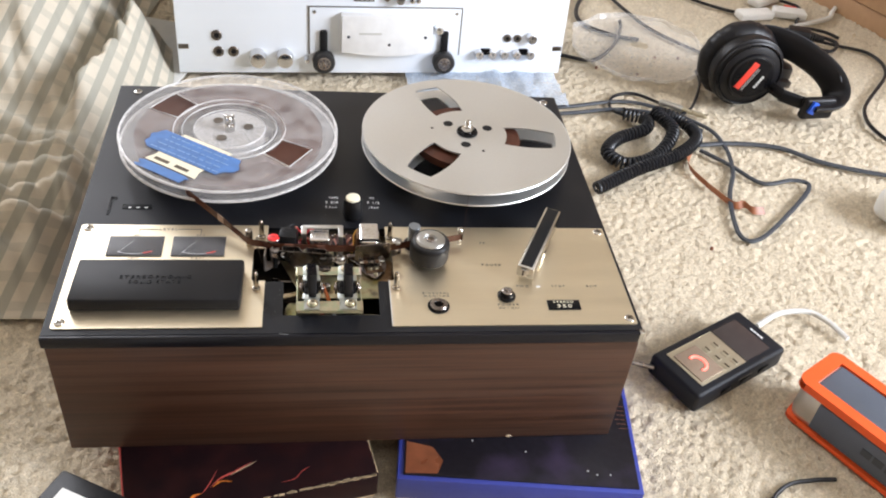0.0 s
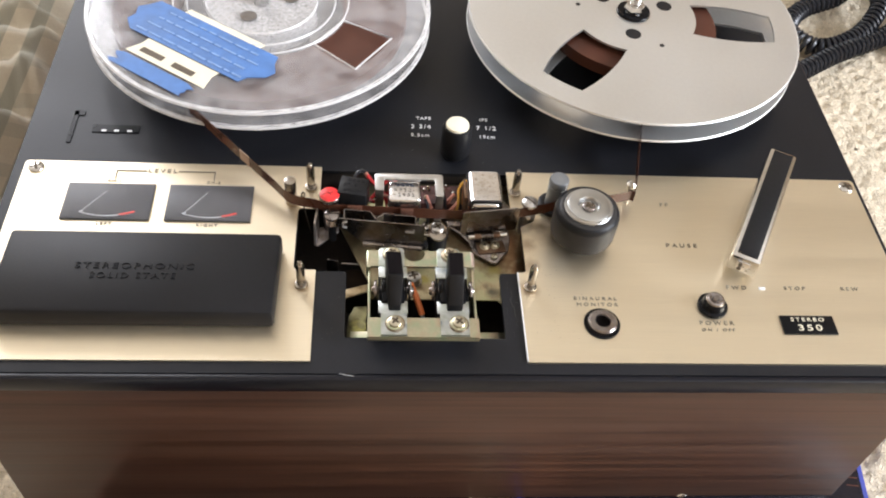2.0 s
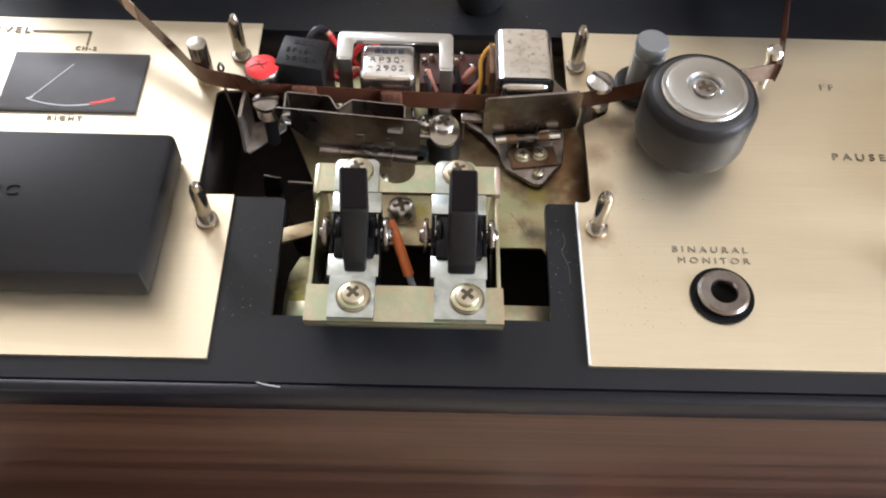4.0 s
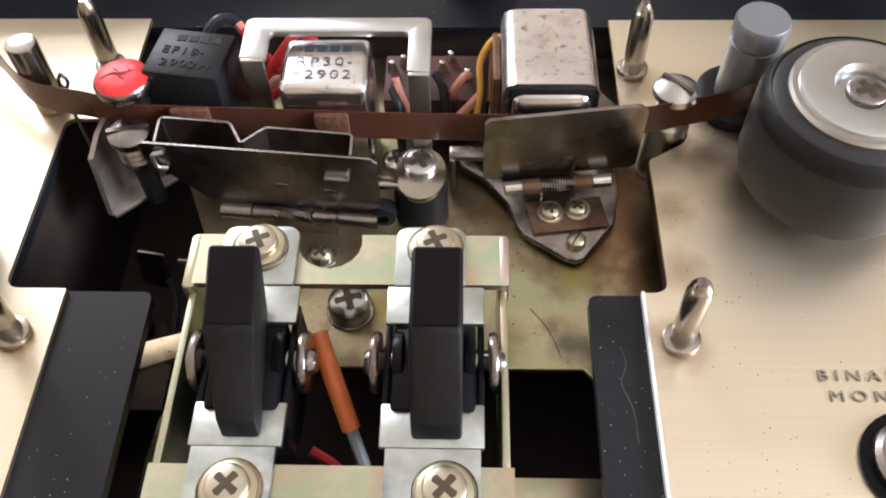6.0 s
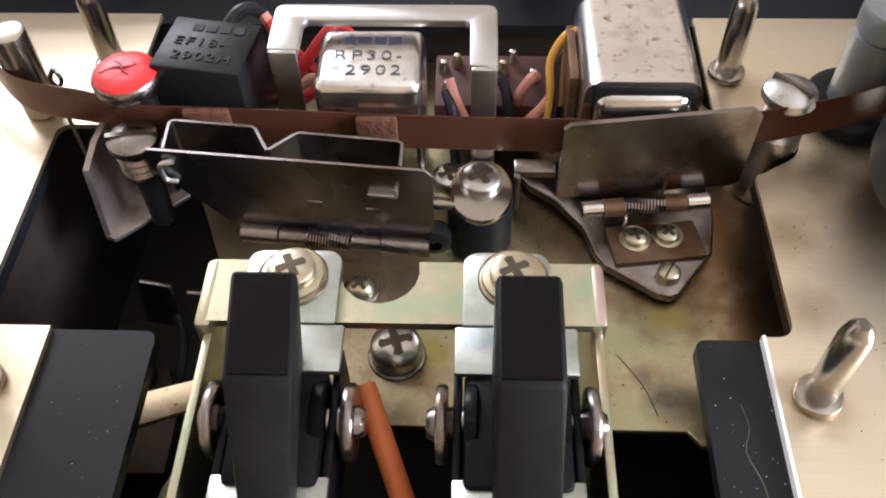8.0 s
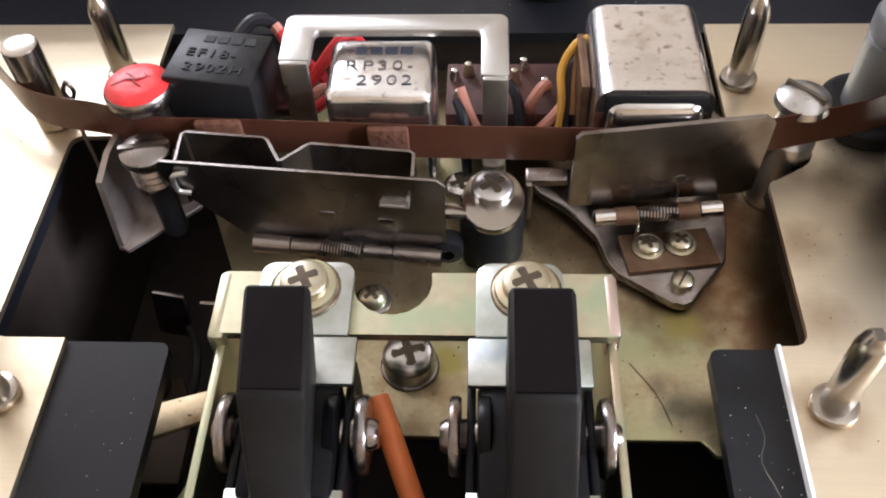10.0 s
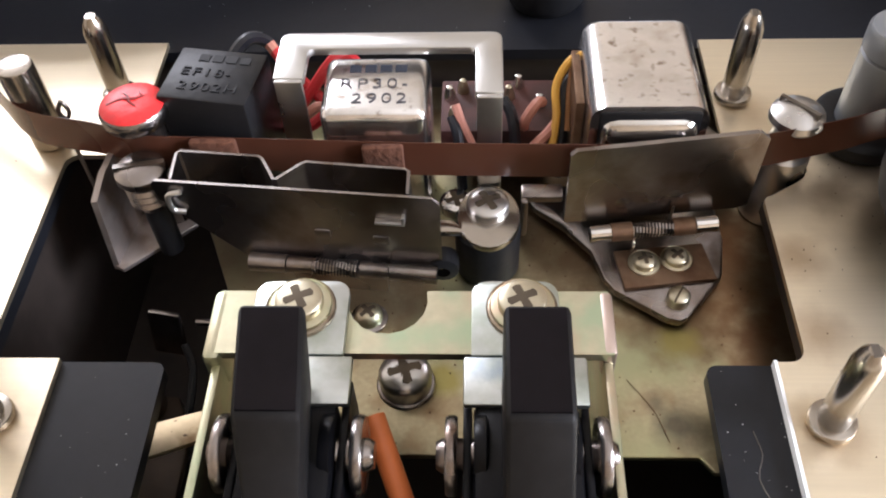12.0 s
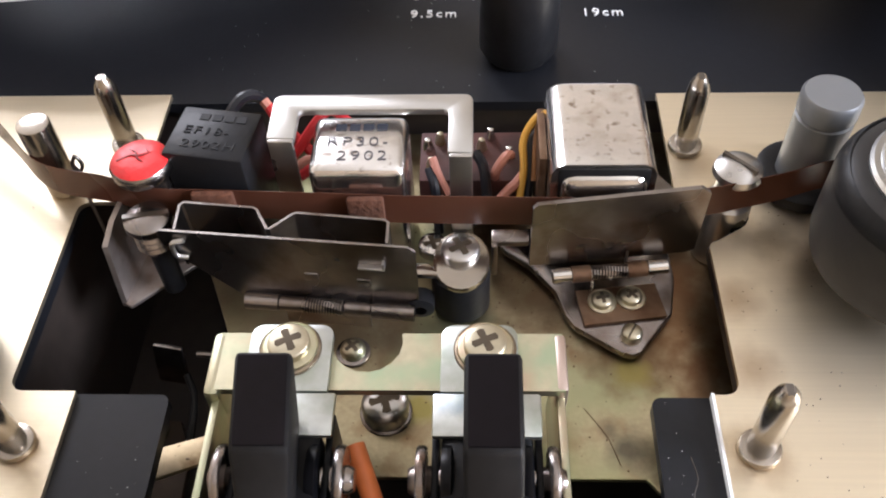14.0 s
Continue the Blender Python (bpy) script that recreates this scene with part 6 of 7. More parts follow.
def cloth():
    nu, nv = 250, 300
    me = bpy.data.meshes.new("checked_cloth")
    grid = np.zeros((nu, nv, 3))
    for i, u in enumerate(np.linspace(0, 1, nu)):
        for j, v in enumerate(np.linspace(0, 1, nv)):
            y = 0.165 + 1.15 * v
            edge = -0.014 - 0.008 * math.sin(20 * y) - 0.030 * max(0, 0.30 - y) / 0.13 + 0.012 * min(1, max(0, (y - 0.36) / 0.1)) - 0.045 * min(1, max(0, (y - 0.66) / 0.06))
            x = edge - 0.62 * u ** 1.25
            d = min(1.0, (edge - x) / 0.05)
            rise = d * d * (3 - 2 * d)
            near_v = min(1.0, v / 0.05)
            rise *= near_v * near_v * (3 - 2 * near_v)
            wx = 0.018 * noise.noise((x * 9, y * 9, 3.0))
            wy = 0.018 * noise.noise((x * 9, y * 9, 9.0))
            back = min(1.0, max(0.0, (y - 0.37) / 0.30)) * min(1.0, max(0.0, (-0.055 - x) / 0.07))
            slope = 0.20 * back * back * (3 - 2 * back)
            calm = 1.0 - 0.85 * back
            fold = 0.016 * billow(x + wx, y + wy, 155, 4.0, 22, 1.7) + 0.010 * billow(x + wy, y - wx, 130, 7.0, 40, 6.1) + 0.004 * billow(x, y, 100, 12, 70, 2.2)
            fold += 0.030 * back * billow(x + wx, y, 84, 1.2, 9, 5.5)
            zz = 0.004 + rise * (0.016 + slope + (0.25 + 0.75 * calm) * crest_height(x + wx, y + wy) + (0.2 + 0.8 * calm) * fold)
            zz += 0.0010 * rise * noise.noise((x * 60, y * 60, 5.0))
            grid[i, j] = (x + 0.3 * wx * rise, y + 0.3 * wy * rise, max(zz, 0.002))
    # the weave lies along the cloth and gives a little over its folds
    uvs = np.stack([0.6 * grid[..., 2] - grid[..., 0], grid[..., 1] + 0.6 * grid[..., 2]], axis=2).reshape(-1, 2)
    faces = [(i * nv + j, i * nv + j + 1, (i + 1) * nv + j + 1, (i + 1) * nv + j) for i in range(nu - 1) for j in range(nv - 1)]
    me.from_pydata(grid.reshape(-1, 3).tolist(), [], faces)
    layer = me.uv_layers.new(name="UVMap")
    idx = np.empty(len(me.loops), dtype=np.int32)
    me.loops.foreach_get("vertex_index", idx)
    layer.data.foreach_set("uv", uvs[idx].ravel())
    me.shade_smooth()
    me.materials.append(cloth_mat)
    tagged(new("checked_cloth", me), "rumpled cream cotton cloth with grey checks heaped on the carpet", "cloth")


cloth()

# ---- boxes under the deck ----
b1 = thing("tape_box", pose(0.223, -0.026, 0, 0, 0, 12), "worn maroon marbled tape box under the deck", "tape box")
part("lid", box(-0.178, 0.0, 0.0, 0.180, 0.004, 0.0297, 0.0012), box_maroon, b1)
part("tray", box(-0.176, -0.002, 0.002, 0.178, 0.0, 0.0039, 0.0005), box_worn, b1)
part("red_spine", box(-0.1792, -0.1780, 0.001, 0.179, 0.005, 0.0290, 0.0004), box_red, b1, "worn red spine")
wr = random.Random(4)
flakes = bmesh.new()
for k in range(150):
    if k < 55:
        fy, fl = wr.uniform(0.001, 0.050), wr.uniform(0.0010, 0.0044)
        deep = 0.0002 + abs(wr.gauss(0, 0.0005))
        box(-deep, 0.0002, fy, fy + fl, 0.0294 - abs(wr.gauss(0, 0.0006)), 0.02985, 0.0001, flakes, seg=1)
    else:
        fx, fl = -abs(wr.gauss(0, 0.038)) - 0.001, wr.uniform(0.0012, 0.0050)
        deep = 0.0002 + abs(wr.gauss(0, 0.0005))
        box(fx - fl, fx, -0.0002, deep, 0.0294 - abs(wr.gauss(0, 0.0006)), 0.02985, 0.0001, flakes, seg=1)
part("worn_edge", flakes, box_worn, b1, "bare board along the worn edges")
vr = random.Random(11)


def torn(points, wide, mat):
    """A ragged sliver of bare board: thick in its middle, thin at its ends."""
    pts = smooth_line([(x, y, 0.0297) for x, y in points], 6)
    n = len(pts) - 1
    rim_a, rim_b = [], []
    for k, q in enumerate(pts):
        w = wide * math.sin(math.pi * (k + 0.3) / (n + 0.6)) * vr.uniform(0.5, 1.2)
        rim_a.append((q.x - 0.3 * w, q.y + w))
        rim_b.append((q.x + 0.3 * w, q.y - w))
    part("vein", prism(rim_a + rim_b[::-1], 0.0296, 0.02985), mat, b1)


for points, wide, mat in (
        ([(-0.150, 0.000), (-0.139, 0.008), (-0.128, 0.014)], 0.0005, box_red),
        ([(-0.136, 0.010), (-0.131, 0.014), (-0.126, 0.0145)], 0.0010, box_vein),
        ([(-0.126, 0.014), (-0.120, 0.021), (-0.113, 0.032)], 0.0004, box_red),
        ([(-0.120, 0.018), (-0.112, 0.024), (-0.100, 0.028), (-0.088, 0.033)], 0.0007, box_red),
        ([(-0.118, 0.018), (-0.112, 0.0215), (-0.104, 0.0195)], 0.0010, box_vein),
        ([(-0.105, 0.025), (-0.096, 0.0285), (-0.084, 0.033)], 0.0004, box_worn),
        ([(-0.070, 0.010), (-0.060, 0.011), (-0.054, 0.016), (-0.048, 0.019)], 0.0003, box_red)):
    torn(points, wide, mat)
part("worn_patch", prism([(-0.176, 0.004), (-0.166, 0.003), (-0.168, 0.012), (-0.174, 0.016)], 0.0297, 0.0299), box_worn, b1)

b2 = thing("tape_box", pose(0.236, -0.030, 0, 0, 0, -6.5), "glossy black tape box with blue edges under the deck", "tape box")
part("lid", box(0.0, 0.186, 0.0, 0.186, 0.004, 0.0285, 0.0012), box_blue, b2)
part("tray", box(0.002, 0.184, 0.002, 0.184, 0.0, 0.0039, 0.0005), paper_white, b2)
part("cover_print", box(0.0045, 0.1825, 0.0035, 0.1825, 0.0286, 0.0297, 0.0003), box_black, b2, "glossy black printed cover")
part("brown_print", prism([(0.006, 0.005), (0.030, 0.006), (0.034, 0.018), (0.026, 0.030), (0.006, 0.034)], 0.0297, 0.02985), box_rust, b2)
for k in range(6):
    part("gold_line", box(0.1745 - 0.001 * (k % 3), 0.181, 0.060 + 0.0045 * k, 0.0604 + 0.0045 * k, 0.0298, 0.02995), box_rust, b2)
for k in range(6):
    part("speck", lathe([(0, 0.02990), (0.0006, 0.02985), (0.0008, 0.0297)], 8, (vr.uniform(0.03, 0.17), vr.uniform(0.006, 0.05), 0)), scratch, b2)

blk = thing("black_case", pose(0.0127, -0.046, 0, 0, 0, -28), "black case with white paper on its lid", "case")
part("body", box(0.0, 0.13, -0.10, 0.0, 0.0, 0.075, 0.0025), black_plastic, blk)
part("paper", box(0.010, 0.120, -0.092, -0.0125, 0.0751, 0.0756), paper_white, blk)

# ---- pocket recorder ----
RM = pose(0.536, 0.0995, 0.0, 0, 0, 28.4) @ Matrix.Diagonal((1, 1, 0.87, 1))
recorder = thing("pocket_recorder", RM, "black pocket audio recorder with lit record button", "audio recorder")
part("body", box(-0.0585, 0.0585, -0.029, 0.029, 0.0, 0.0255, 0.004, seg=3), recorder_black, recorder, "black rubbery body")
part("panel", box(-0.0470, 0.0105, -0.0215, 0.0215, 0.0254, 0.0263, 0.0008), recorder_panel, recorder, "champagne control panel")
part("screen", box(0.0115, 0.0440, -0.0210, 0.0210, 0.0254, 0.0261, 0.0005), screen_dark, recorder, "dark display")
for k in range(4):
    part("marking", box(0.0470, 0.0488, -0.009 + 0.0038 * k, -0.0060 + 0.0038 * k, 0.0255, 0.0258), print_white, recorder)
rb = part("record_button", box(-0.0440, -0.0160, -0.0185, 0.0160, 0.0262, 0.0275, 0.0006), recorder_button, recorder, "square record button with red light")
part("light_ring", tube([(-0.031 + 0.0068 * math.cos(a), -0.0015 + 0.0082 * math.sin(a), 0.0277) for a in np.linspace(-2.0, 1.9, 14)], 0.0012, 8, 0), rec_glow, rb)
for u, v in ((-0.0100, -0.0160), (-0.0100, -0.0050), (-0.0100, 0.0070), (0.0010, -0.0160), (0.0010, -0.0050), (0.0010, 0.0070)):
    part("button", box(u - 0.0030, u + 0.0030, v - 0.0038, v + 0.0038, 0.0262, 0.0270, 0.0005), recorder_panel, recorder)
    part("button_mark", box(u - 0.0003, u + 0.0014, v - 0.0028, v + 0.0028, 0.02701, 0.0272), dark_recess, recorder)
for u in (-0.02, 0.005, 0.03):
    part("side_switch", box(u - 0.006, u + 0.006, -0.0302, -0.0289, 0.010, 0.015, 0.0004), black_gloss, recorder)
part("side_marks", box(-0.005, 0.012, -0.0300, -0.0291, 0.0168, 0.0173), steel_dark, recorder)
part("plug", tube([(-0.0587, 0.022, 0.013), (-0.066, 0.028, 0.014), (-0.074, 0.035, 0.016)], 0.0024, 10, 3), steel, recorder, "steel plug")

# ---- bluetooth speaker ----
speaker = thing("portable_speaker", pose(0.579, 0.045, 0, 0, 0, -58), "portable speaker in orange silicone cover with slate grille", "speaker")
part("body", box(0.002, 0.178, 0.002, 0.054, 0.001, 0.0445, 0.010, seg=4), speaker_silver, speaker, "satin silver body")
part("front_grille", box(0.025, 0.162, -0.0005, 0.004, 0.0085, 0.0380, 0.0015), speaker_grey, speaker)
part("back_grille", box(0.020, 0.162, 0.052, 0.0565, 0.0085, 0.0380, 0.0015), speaker_grey, speaker)
part("top_pad", box(0.013, 0.167, 0.010, 0.0465, 0.0425, 0.0455, 0.001), speaker_grey, speaker)
rim_bm = cells([-0.001, 0.012, 0.168, 0.181], [-0.001, 0.0095, 0.0470, 0.057], lambda x, y: not (0.012 < x < 0.168 and 0.0095 < y < 0.0470), 0.0395, 0.0470)
round_corners(rim_bm, ((-0.001, -0.001), (-0.001, 0.057), (0.181, -0.001), (0.181, 0.057)), 0.009)
part("top_rim", rim_bm, speaker_orange, speaker, "orange silicone rim")
low_bm = cells([0.0002, 0.1798], [0.0002, 0.0558], lambda x, y: True, 0.0, 0.0040)
round_corners(low_bm, ((0.0002, 0.0002), (0.0002, 0.0558), (0.1798, 0.0002), (0.1798, 0.0558)), 0.009)
bmesh.ops.bevel(low_bm, geom=[e for e in low_bm.edges if abs(e.verts[0].co.z - e.verts[1].co.z) < 1e-6], offset=0.0012, segments=2, affect="EDGES", profile=0.5)
part("bottom_rim", low_bm, speaker_orange, speaker, "orange silicone rim")
for k in range(4):
    part("logo_bar", box(0.070 + 0.011 * k, 0.079 + 0.011 * k, -0.0010, -0.0006, 0.021, 0.028), cable_grey, speaker)

# ---- headphones ----
hp = thing("headphones", pose(0.73, 0.563, 0.0), "black closed-back headphones with red stripe lying on carpet", "headphones")
CM = Matrix.Translation((-0.002, 0.000, 0.0535)) @ Vector((0.05, -0.97, 0.00)).to_track_quat("Z", "Y").to_matrix().to_4x4()
MARKS = CM @ Matrix.Rotation(radians(62), 4, "Z")
cup = part("ear_cup", lathe([(0, 0.020), (0.026, 0.0205), (0.031, 0.0190), (0.032, 0.0150), (0.040, 0.0130), (0.0445, 0.0095), (0.0450, 0.0070), (0.0475, 0.0055), (0.0485, -0.004), (0.046, -0.012), (0, -0.012)], 56, m=CM), leather, hp, "black ear cup with stepped rings")
part("disc", lathe([(0, 0.0208), (0.0265, 0.0211), (0.0285, 0.0200)], 40, m=CM), black_gloss, cup)
part("ring", lathe([(0.0400, 0.0130), (0.0415, 0.0146), (0.0430, 0.0118)], 56, m=CM), black_gloss, cup)
part("red_stripe", box(-0.021, 0.019, 0.006, 0.015, 0.0210, 0.0215, 0.0002, m=MARKS), red_mark, cup, "red stripe")
for k in range(5):
    part("marking", box(-0.009 + 0.0038 * k, -0.0062 + 0.0038 * k, -0.0125, -0.0090, 0.0211, 0.0214, m=MARKS), grey_print, cup)
for k in range(2):
    part("fine_print", box(-0.020, 0.014, 0.0012 + 0.0024 * k, 0.0018 + 0.0024 * k, 0.0211, 0.0213, m=MARKS), grey_print, cup)
cushion = lathe([(0.020, -0.012), (0.042, -0.012), (0.050, -0.017), (0.0535, -0.026), (0.0525, -0.036), (0.046, -0.043), (0.034, -0.044), (0.022, -0.036)], 96)
for v in cushion.verts:
    a = math.atan2(v.co.y, v.co.x)
    q = 1 + 0.012 * math.sin(17 * a + 2 * math.sin(5 * a)) * (1 if v.co.z < -0.014 else 0)
    v.co.x, v.co.y = v.co.x * q, v.co.y * q
cushion.transform(CM)
part("cushion", cushion, leather, hp, "wrinkled black cushion")
CM2 = Matrix.Translation((0.050, 0.062, 0.024)) @ Vector((0.10, 0.42, 0.90)).to_track_quat("Z", "Y").to_matrix().to_4x4()
cup2 = part("ear_cup", lathe([(0, 0.016), (0.030, 0.0155), (0.040, 0.011), (0.044, 0.004), (0.042, -0.008), (0, -0.008)], 40, m=CM2), leather, hp)
part("cushion", lathe([(0.020, -0.008), (0.040, -0.008), (0.046, -0.013), (0.044, -0.020), (0.034, -0.022), (0.022, -0.018)], 40, m=CM2), leather, hp)
BAND = [(0.014, 0.064, 0.066), (0.040, 0.050, 0.074), (0.068, 0.032, 0.073), (0.095, 0.010, 0.064), (0.116, -0.006, 0.049), (0.122, -0.021, 0.034), (0.108, -0.036, 0.026), (0.078, -0.040, 0.025)]
part("headband", tube(BAND, 0.0065, 18, 8, flat=2.9), leather, hp, "padded black headband")
part("seam", tube([(x, y + 0.001, h + 0.0186) for x, y, h in BAND[:6]], 0.0012, 8, 8), cable_grey, hp, "grey seam along the headband")
part("slider", tube([(0.086, -0.040, 0.026), (0.066, -0.036, 0.030), (0.040, -0.030, 0.036)], 0.0040, 12, 5, flat=2.2), black_gloss, hp)
part("yoke", tube([(0.046, -0.031, 0.034), (0.040, -0.029, 0.037), (0.033, -0.025, 0.040), (0.028, -0.019, 0.042)], 0.0046, 10, 5, flat=1.7), black_gloss, hp)
END = Matrix.Translation((0.090, -0.041, 0.0255)) @ pose(0, 0, 0, 0, 0, 6)
band_end = part("band_end", box(-0.024, 0.022, -0.006, 0.006, -0.015, 0.015, 0.0045, m=END, seg=3), leather, hp)
part("blue_mark", box(-0.018, -0.009, -0.0100, -0.0050, -0.008, 0.008, 0.0008, m=END @ pose(0, 0, 0, 0, 18, 0)), blue_mark, band_end, "blue side mark")

# ---- cables and scraps on the carpet ----
def coil(points, radius, wire, pitch):
    line = smooth_line(points, 24)
    length, out, angle = 0.0, [], 0.0
    total = sum((b - a).length for a, b in zip(line, line[1:]))
    n = int(total / pitch * 9)
    acc = [0.0]
    for a, b in zip(line, line[1:]):
        acc.append(acc[-1] + (b - a).length)
    seg_i = 0
    for k in range(n):
        s = total * k / n
        while seg_i < len(line) - 2 and acc[seg_i + 1] < s:
            seg_i += 1
        a, b = line[seg_i], line[seg_i + 1]
        q = a.lerp(b, (s - acc[seg_i]) / max(1e-9, acc[seg_i + 1] - acc[seg_i]))
        way = (b - a).normalized()
        side = way.cross(Vector((0, 0, 1))).normalized()
        out.append(q + radius * (side * math.cos(k * math.tau / 9) + side.cross(way) * math.sin(k * math.tau / 9)))
    return tube(out, wire, 6, 0)


coil_line = [(0.487, 0.360, 0.0095), (0.547, 0.400, 0.0095), (0.605, 0.431, 0.0095), (0.641, 0.469, 0.0095), (0.633, 0.507, 0.010), (0.600, 0.512, 0.018), (0.607, 0.466, 0.021), (0.579, 0.428, 0.012), (0.539, 0.410, 0.0095), (0.518, 0.432, 0.0095), (0.538, 0.462, 0.0095), (0.578, 0.482, 0.012), (0.585, 0.505, 0.012), (0.560, 0.522, 0.0095)]
single("coiled_cable", coil(coil_line, 0.0066, 0.0019, 0.0053), cable_black, "black coiled headphone cable lying on the carpet", "cable")


def cable(name, plan, h, r, mat, label, flat=1.0):
    return single(name, tube([(x, y, h) for x, y in plan], r, 8, 8, flat=flat), mat, label, "cable")


cable("audio_cable", [(0.412, 0.535), (0.491, 0.545), (0.586, 0.561), (0.662, 0.510), (0.677, 0.465), (0.669, 0.410), (0.645, 0.354), (0.632, 0.288), (0.653, 0.281), (0.708, 0.329), (0.753, 0.378), (0.738, 0.391), (0.696, 0.384), (0.668, 0.422), (0.642, 0.451)], 0.0030, 0.0028, cable_grey, "flat grey audio cable looped over the carpet", 0.8)
cable("audio_cable", [(0.642, 0.462), (0.692, 0.467), (0.749, 0.459), (0.794, 0.428), (0.864, 0.404), (0.98, 0.38)], 0.0034, 0.0034, cable_grey, "grey audio cable running over the carpet", 0.8)
cable("audio_cable", [(0.412, 0.520), (0.495, 0.530), (0.560, 0.542), (0.620, 0.530), (0.660, 0.495)], 0.0030, 0.0026, cable_grey, "thin grey cable on the carpet")
cable("thin_cable", [(0.630, 0.520), (0.639, 0.530), (0.665, 0.553), (0.696, 0.613), (0.704, 0.652)], 0.0026, 0.0020, cable_black, "thin black headphone lead on the carpet")
cable("thin_cable", [(0.569, 0.526), (0.552, 0.545), (0.563, 0.574), (0.593, 0.584), (0.625, 0.560)], 0.0026, 0.0022, cable_black, "thin black lead with jack plug")
cable("thin_cable", [(0.500, 0.690), (0.521, 0.682), (0.560, 0.673), (0.600, 0.718), (0.625, 0.773), (0.632, 0.800)], 0.0030, 0.0027, cable_black, "black cable from the upright deck")
cable("thin_cable", [(0.644, 0.739), (0.608, 0.750), (0.569, 0.787), (0.575, 0.845), (0.620, 0.930)], 0.0030, 0.0032, cable_black, "black cable end on the carpet")
cable("thin_cable", [(0.620, 0.930), (0.635, 0.891), (0.652, 0.832), (0.672, 0.777), (0.703, 0.734), (0.729, 0.705)], 0.0030, 0.0026, cable_black, "black cable running to the headphones")
cable("thin_cable", [(0.930, 0.760), (0.959, 0.745), (1.003, 0.721), (0.998, 0.661), (0.912, 0.556), (0.907, 0.486), (0.95, 0.44)], 0.0030, 0.0026, cable_black, "black cable winding over the carpet")
cable("thin_cable", [(0.74, 0.93), (0.780, 0.885), (0.834, 0.849), (0.899, 0.845), (0.954, 0.870), (0.932, 0.900), (0.88, 0.93)], 0.0030, 0.0026, cable_black, "black cable loop on the carpet")
cable("thin_cable", [(0.954, 0.860), (0.922, 0.807), (0.938, 0.780), (0.964, 0.754), (0.941, 0.725), (0.917, 0.740), (0.930, 0.765)], 0.0030, 0.0028, cable_black, "tangled black cable on the carpet")
cable("thin_cable", [(0.840, 0.800), (0.880, 0.790), (0.925, 0.800), (0.960, 0.790), (0.975, 0.770)], 0.0030, 0.0026, cable_black, "tangled black cable on the carpet")
cable("power_cable", [(0.515, -0.070), (0.532, -0.046), (0.553, -0.030), (0.577, -0.026), (0.597, -0.026)], 0.0022, 0.0019, cable_black, "black power cable of the speaker")
cable("white_lead", [(0.595, 0.146), (0.625, 0.163), (0.656, 0.165), (0.671, 0.150), (0.680, 0.128)], 0.0060, 0.0028, cable_white, "white lead between recorder and speaker")
cable("white_lead", [(1.055, 0.920), (1.010, 0.865), (0.990, 0.838), (0.944, 0.815), (0.91, 0.80)], 0.0040, 0.0036, cable_white, "white mains lead on the carpet")
for x, y, a, ln in ((0.862, 0.836, 10, 0.030), (0.925, 0.846, -12, 0.026), (0.900, 0.892, 30, 0.028)):
    single("white_adapter", box(-ln, ln, -0.012, 0.012, 0.0, 0.012, 0.003, seg=3), paper_white, "small white plastic adapter on the carpet", "adapter", m=pose(x, y, 0.0, 0, 0, a))
single("red_connector", lathe([(0, -0.012), (0.004, -0.012), (0.0045, 0.006), (0.003, 0.012), (0, 0.012)], 14), red_mark, "small red plug on the carpet", "plug", m=pose(0.935, 0.862, 0.006, 90, 0, 60))
plug = thing("mains_connector", pose(0.905, 0.765, 0.0, 0, 0, -25), "black appliance plug with ribbed strain relief on the carpet", "plug")
part("body", box(-0.017, 0.017, -0.011, 0.011, 0.0, 0.018, 0.003, seg=3), cable_black, plug)
for k in range(6):
    part("rib", lathe([(0.0030, 0.0), (0.0062 - 0.0004 * k, 0.0), (0.0062 - 0.0004 * k, 0.0024), (0.0030, 0.0024)], 14, m=Matrix.Translation((0.0172 + 0.0036 * k, 0, 0.009)) @ pose(0, 0, 0, 0, 90, 0)), cable_black, plug)
white_case = box(-0.034, 0.034, -0.030, 0.030, 0.0, 0.040, 0.014, seg=5)
single("white_charger", white_case, paper_white, "rounded white plastic charger standing on the carpet", "charger", m=pose(0.845, 0.318, 0.0, 0, 0, 24))
jp = thing("jack_plug", pose(0.625, 0.5575, 0.005, 0, 0, -33), "metal headphone jack plug lying on the carpet", "plug")
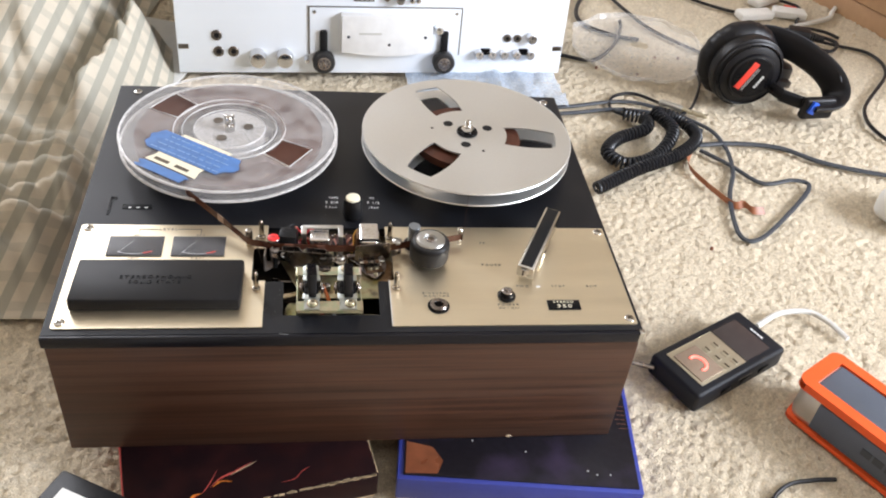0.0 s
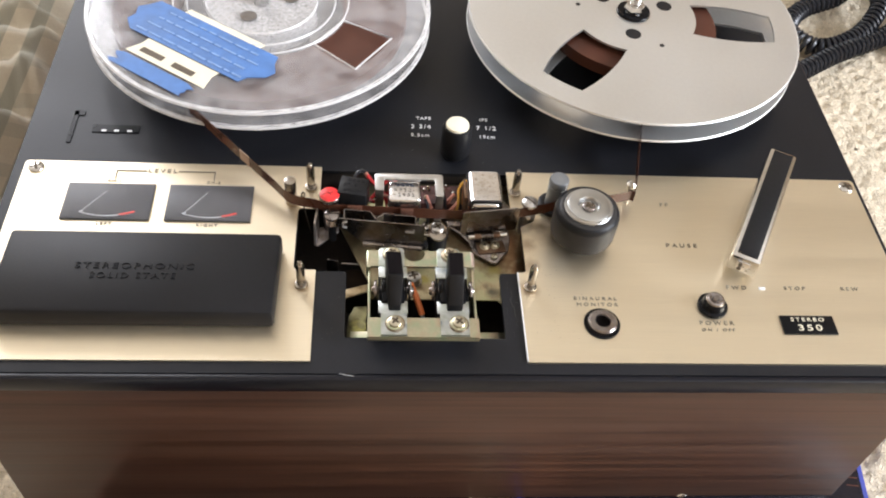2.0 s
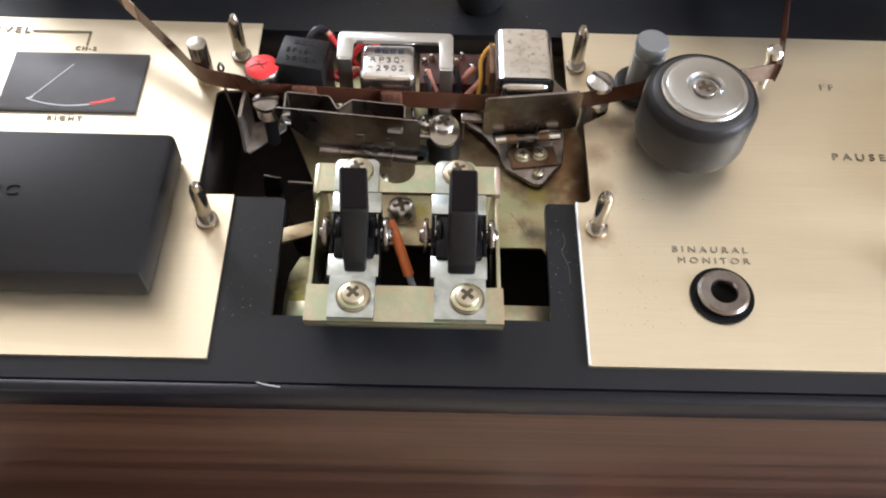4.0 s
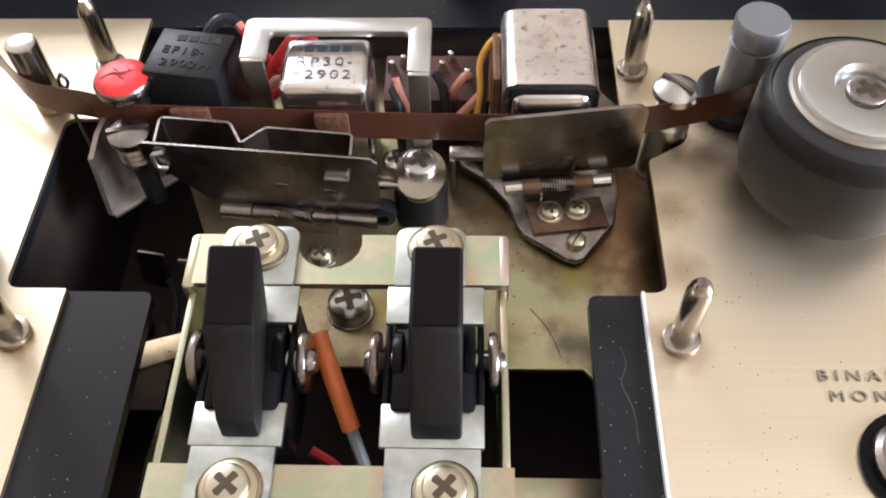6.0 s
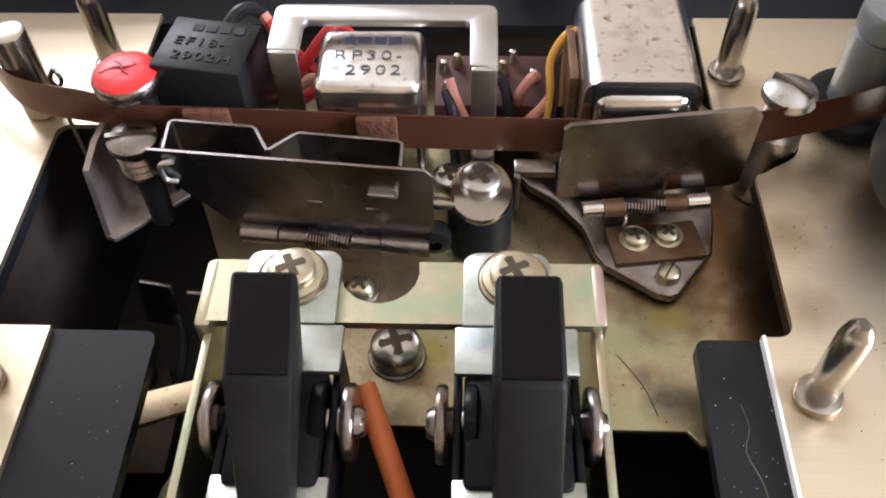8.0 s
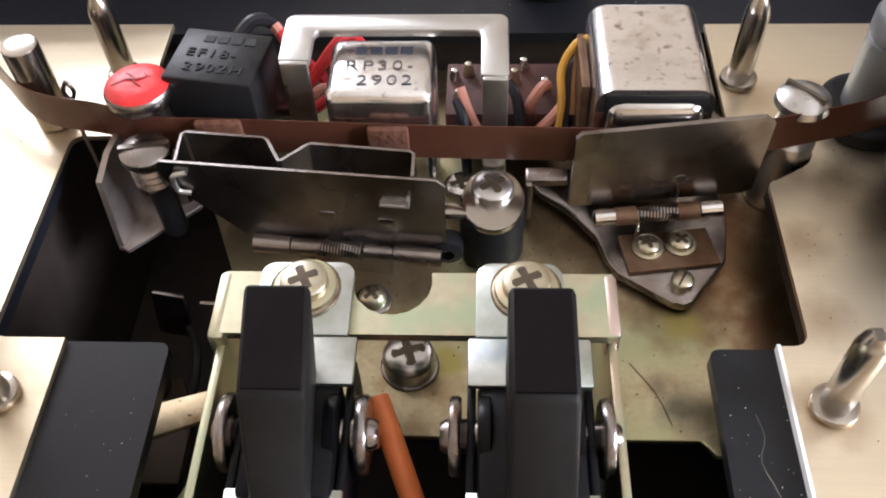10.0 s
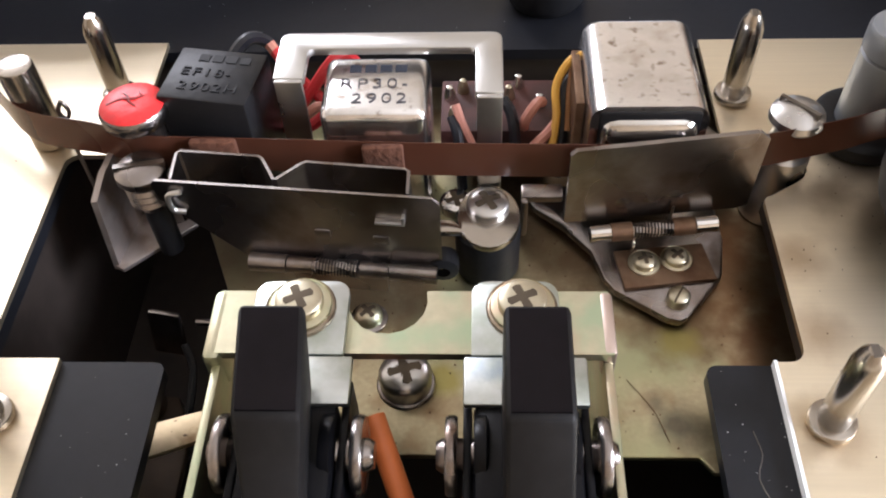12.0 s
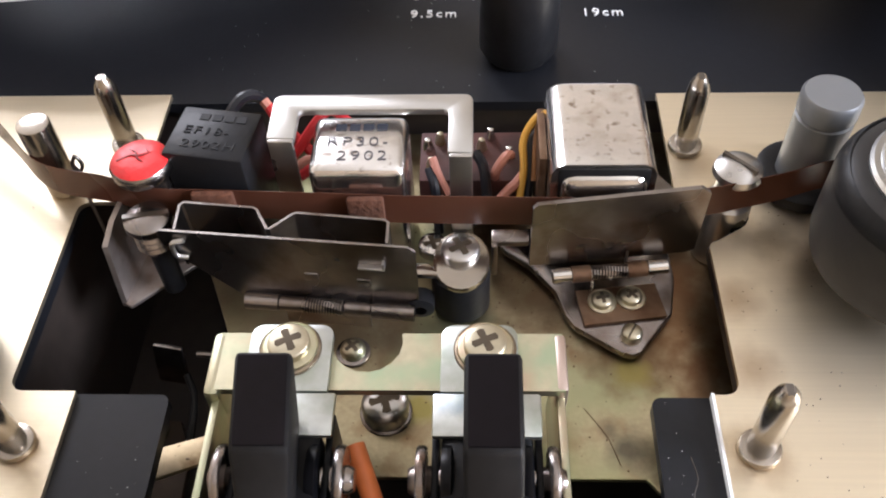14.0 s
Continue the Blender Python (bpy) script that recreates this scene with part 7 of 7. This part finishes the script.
XT = Matrix(((0, 0, 1, 0), (1, 0, 0, 0), (0, 1, 0, 0), (0, 0, 0, 1)))
part("sleeve", lathe([(0, -0.004), (0.0036, -0.004), (0.0048, 0.0), (0.0048, 0.024), (0.0040, 0.027), (0, 0.027)], 18, m=XT), roller_alu, jp)
part("shaft", lathe([(0, 0.027), (0.0031, 0.027), (0.0031, 0.052), (0.0022, 0.055), (0.0030, 0.057), (0.0014, 0.061), (0, 0.061)], 16, m=XT), brass, jp)
scrap = bmesh.new()
ribbon([(0.632, 0.452, 0.004), (0.618, 0.426, 0.003), (0.617, 0.402, 0.0045), (0.626, 0.380, 0.003), (0.629, 0.366, 0.005), (0.645, 0.341, 0.003), (0.657, 0.338, 0.005), (0.664, 0.330, 0.0035), (0.678, 0.331, 0.003)], -0.003, 0.0035, 0.0004, scrap, steps=6)
for k, v in enumerate(scrap.verts):
    lift = v.co.z - 0.003
    v.co.y += lift * 0.9
    v.co.x -= lift * 0.3
single("tape_scrap", scrap, surface("scrap_tape", (0.30, 0.11, 0.05), 0.4, 0, 0.15, 90, 30, 0.05), "loose scrap of brown tape on the carpet", "tape scrap")
lid = thing("clear_lid", pose(0.632, 0.702, 0.001), "clear crumpled plastic lid lying on the carpet", "plastic lid")
for part_name, prof in (("film", [(0.012, 0.010), (0.030, 0.006), (0.060, 0.004), (0.088, 0.003)]), ("rim", [(0.0885, 0.003), (0.096, 0.006), (0.098, 0.012), (0.0995, 0.012), (0.098, 0.005)])):
    bag = lathe(prof, 60)
    for v in bag.verts:
        v.co += Vector((noise.noise(v.co * 30), noise.noise(v.co * 34 + Vector((3, 3, 3))), abs(noise.noise(v.co * 26)))) * 0.008
    part(part_name, bag, clear_thin, lid)
for k, (x, y) in enumerate(((0.560, 0.655), (0.593, 0.267), (0.690, 0.690), (0.655, 0.690), (0.615, 0.640))):
    single("crumb", lathe([(0, 0.003), (0.0016, 0.0022), (0.0024, 0.0008), (0.0018, -0.001)], 7), box_rust, "small dark crumb on the carpet", "crumb", "crumbs on the carpet", m=pose(x, y, 0.0005, 0, 0, 40 * k))
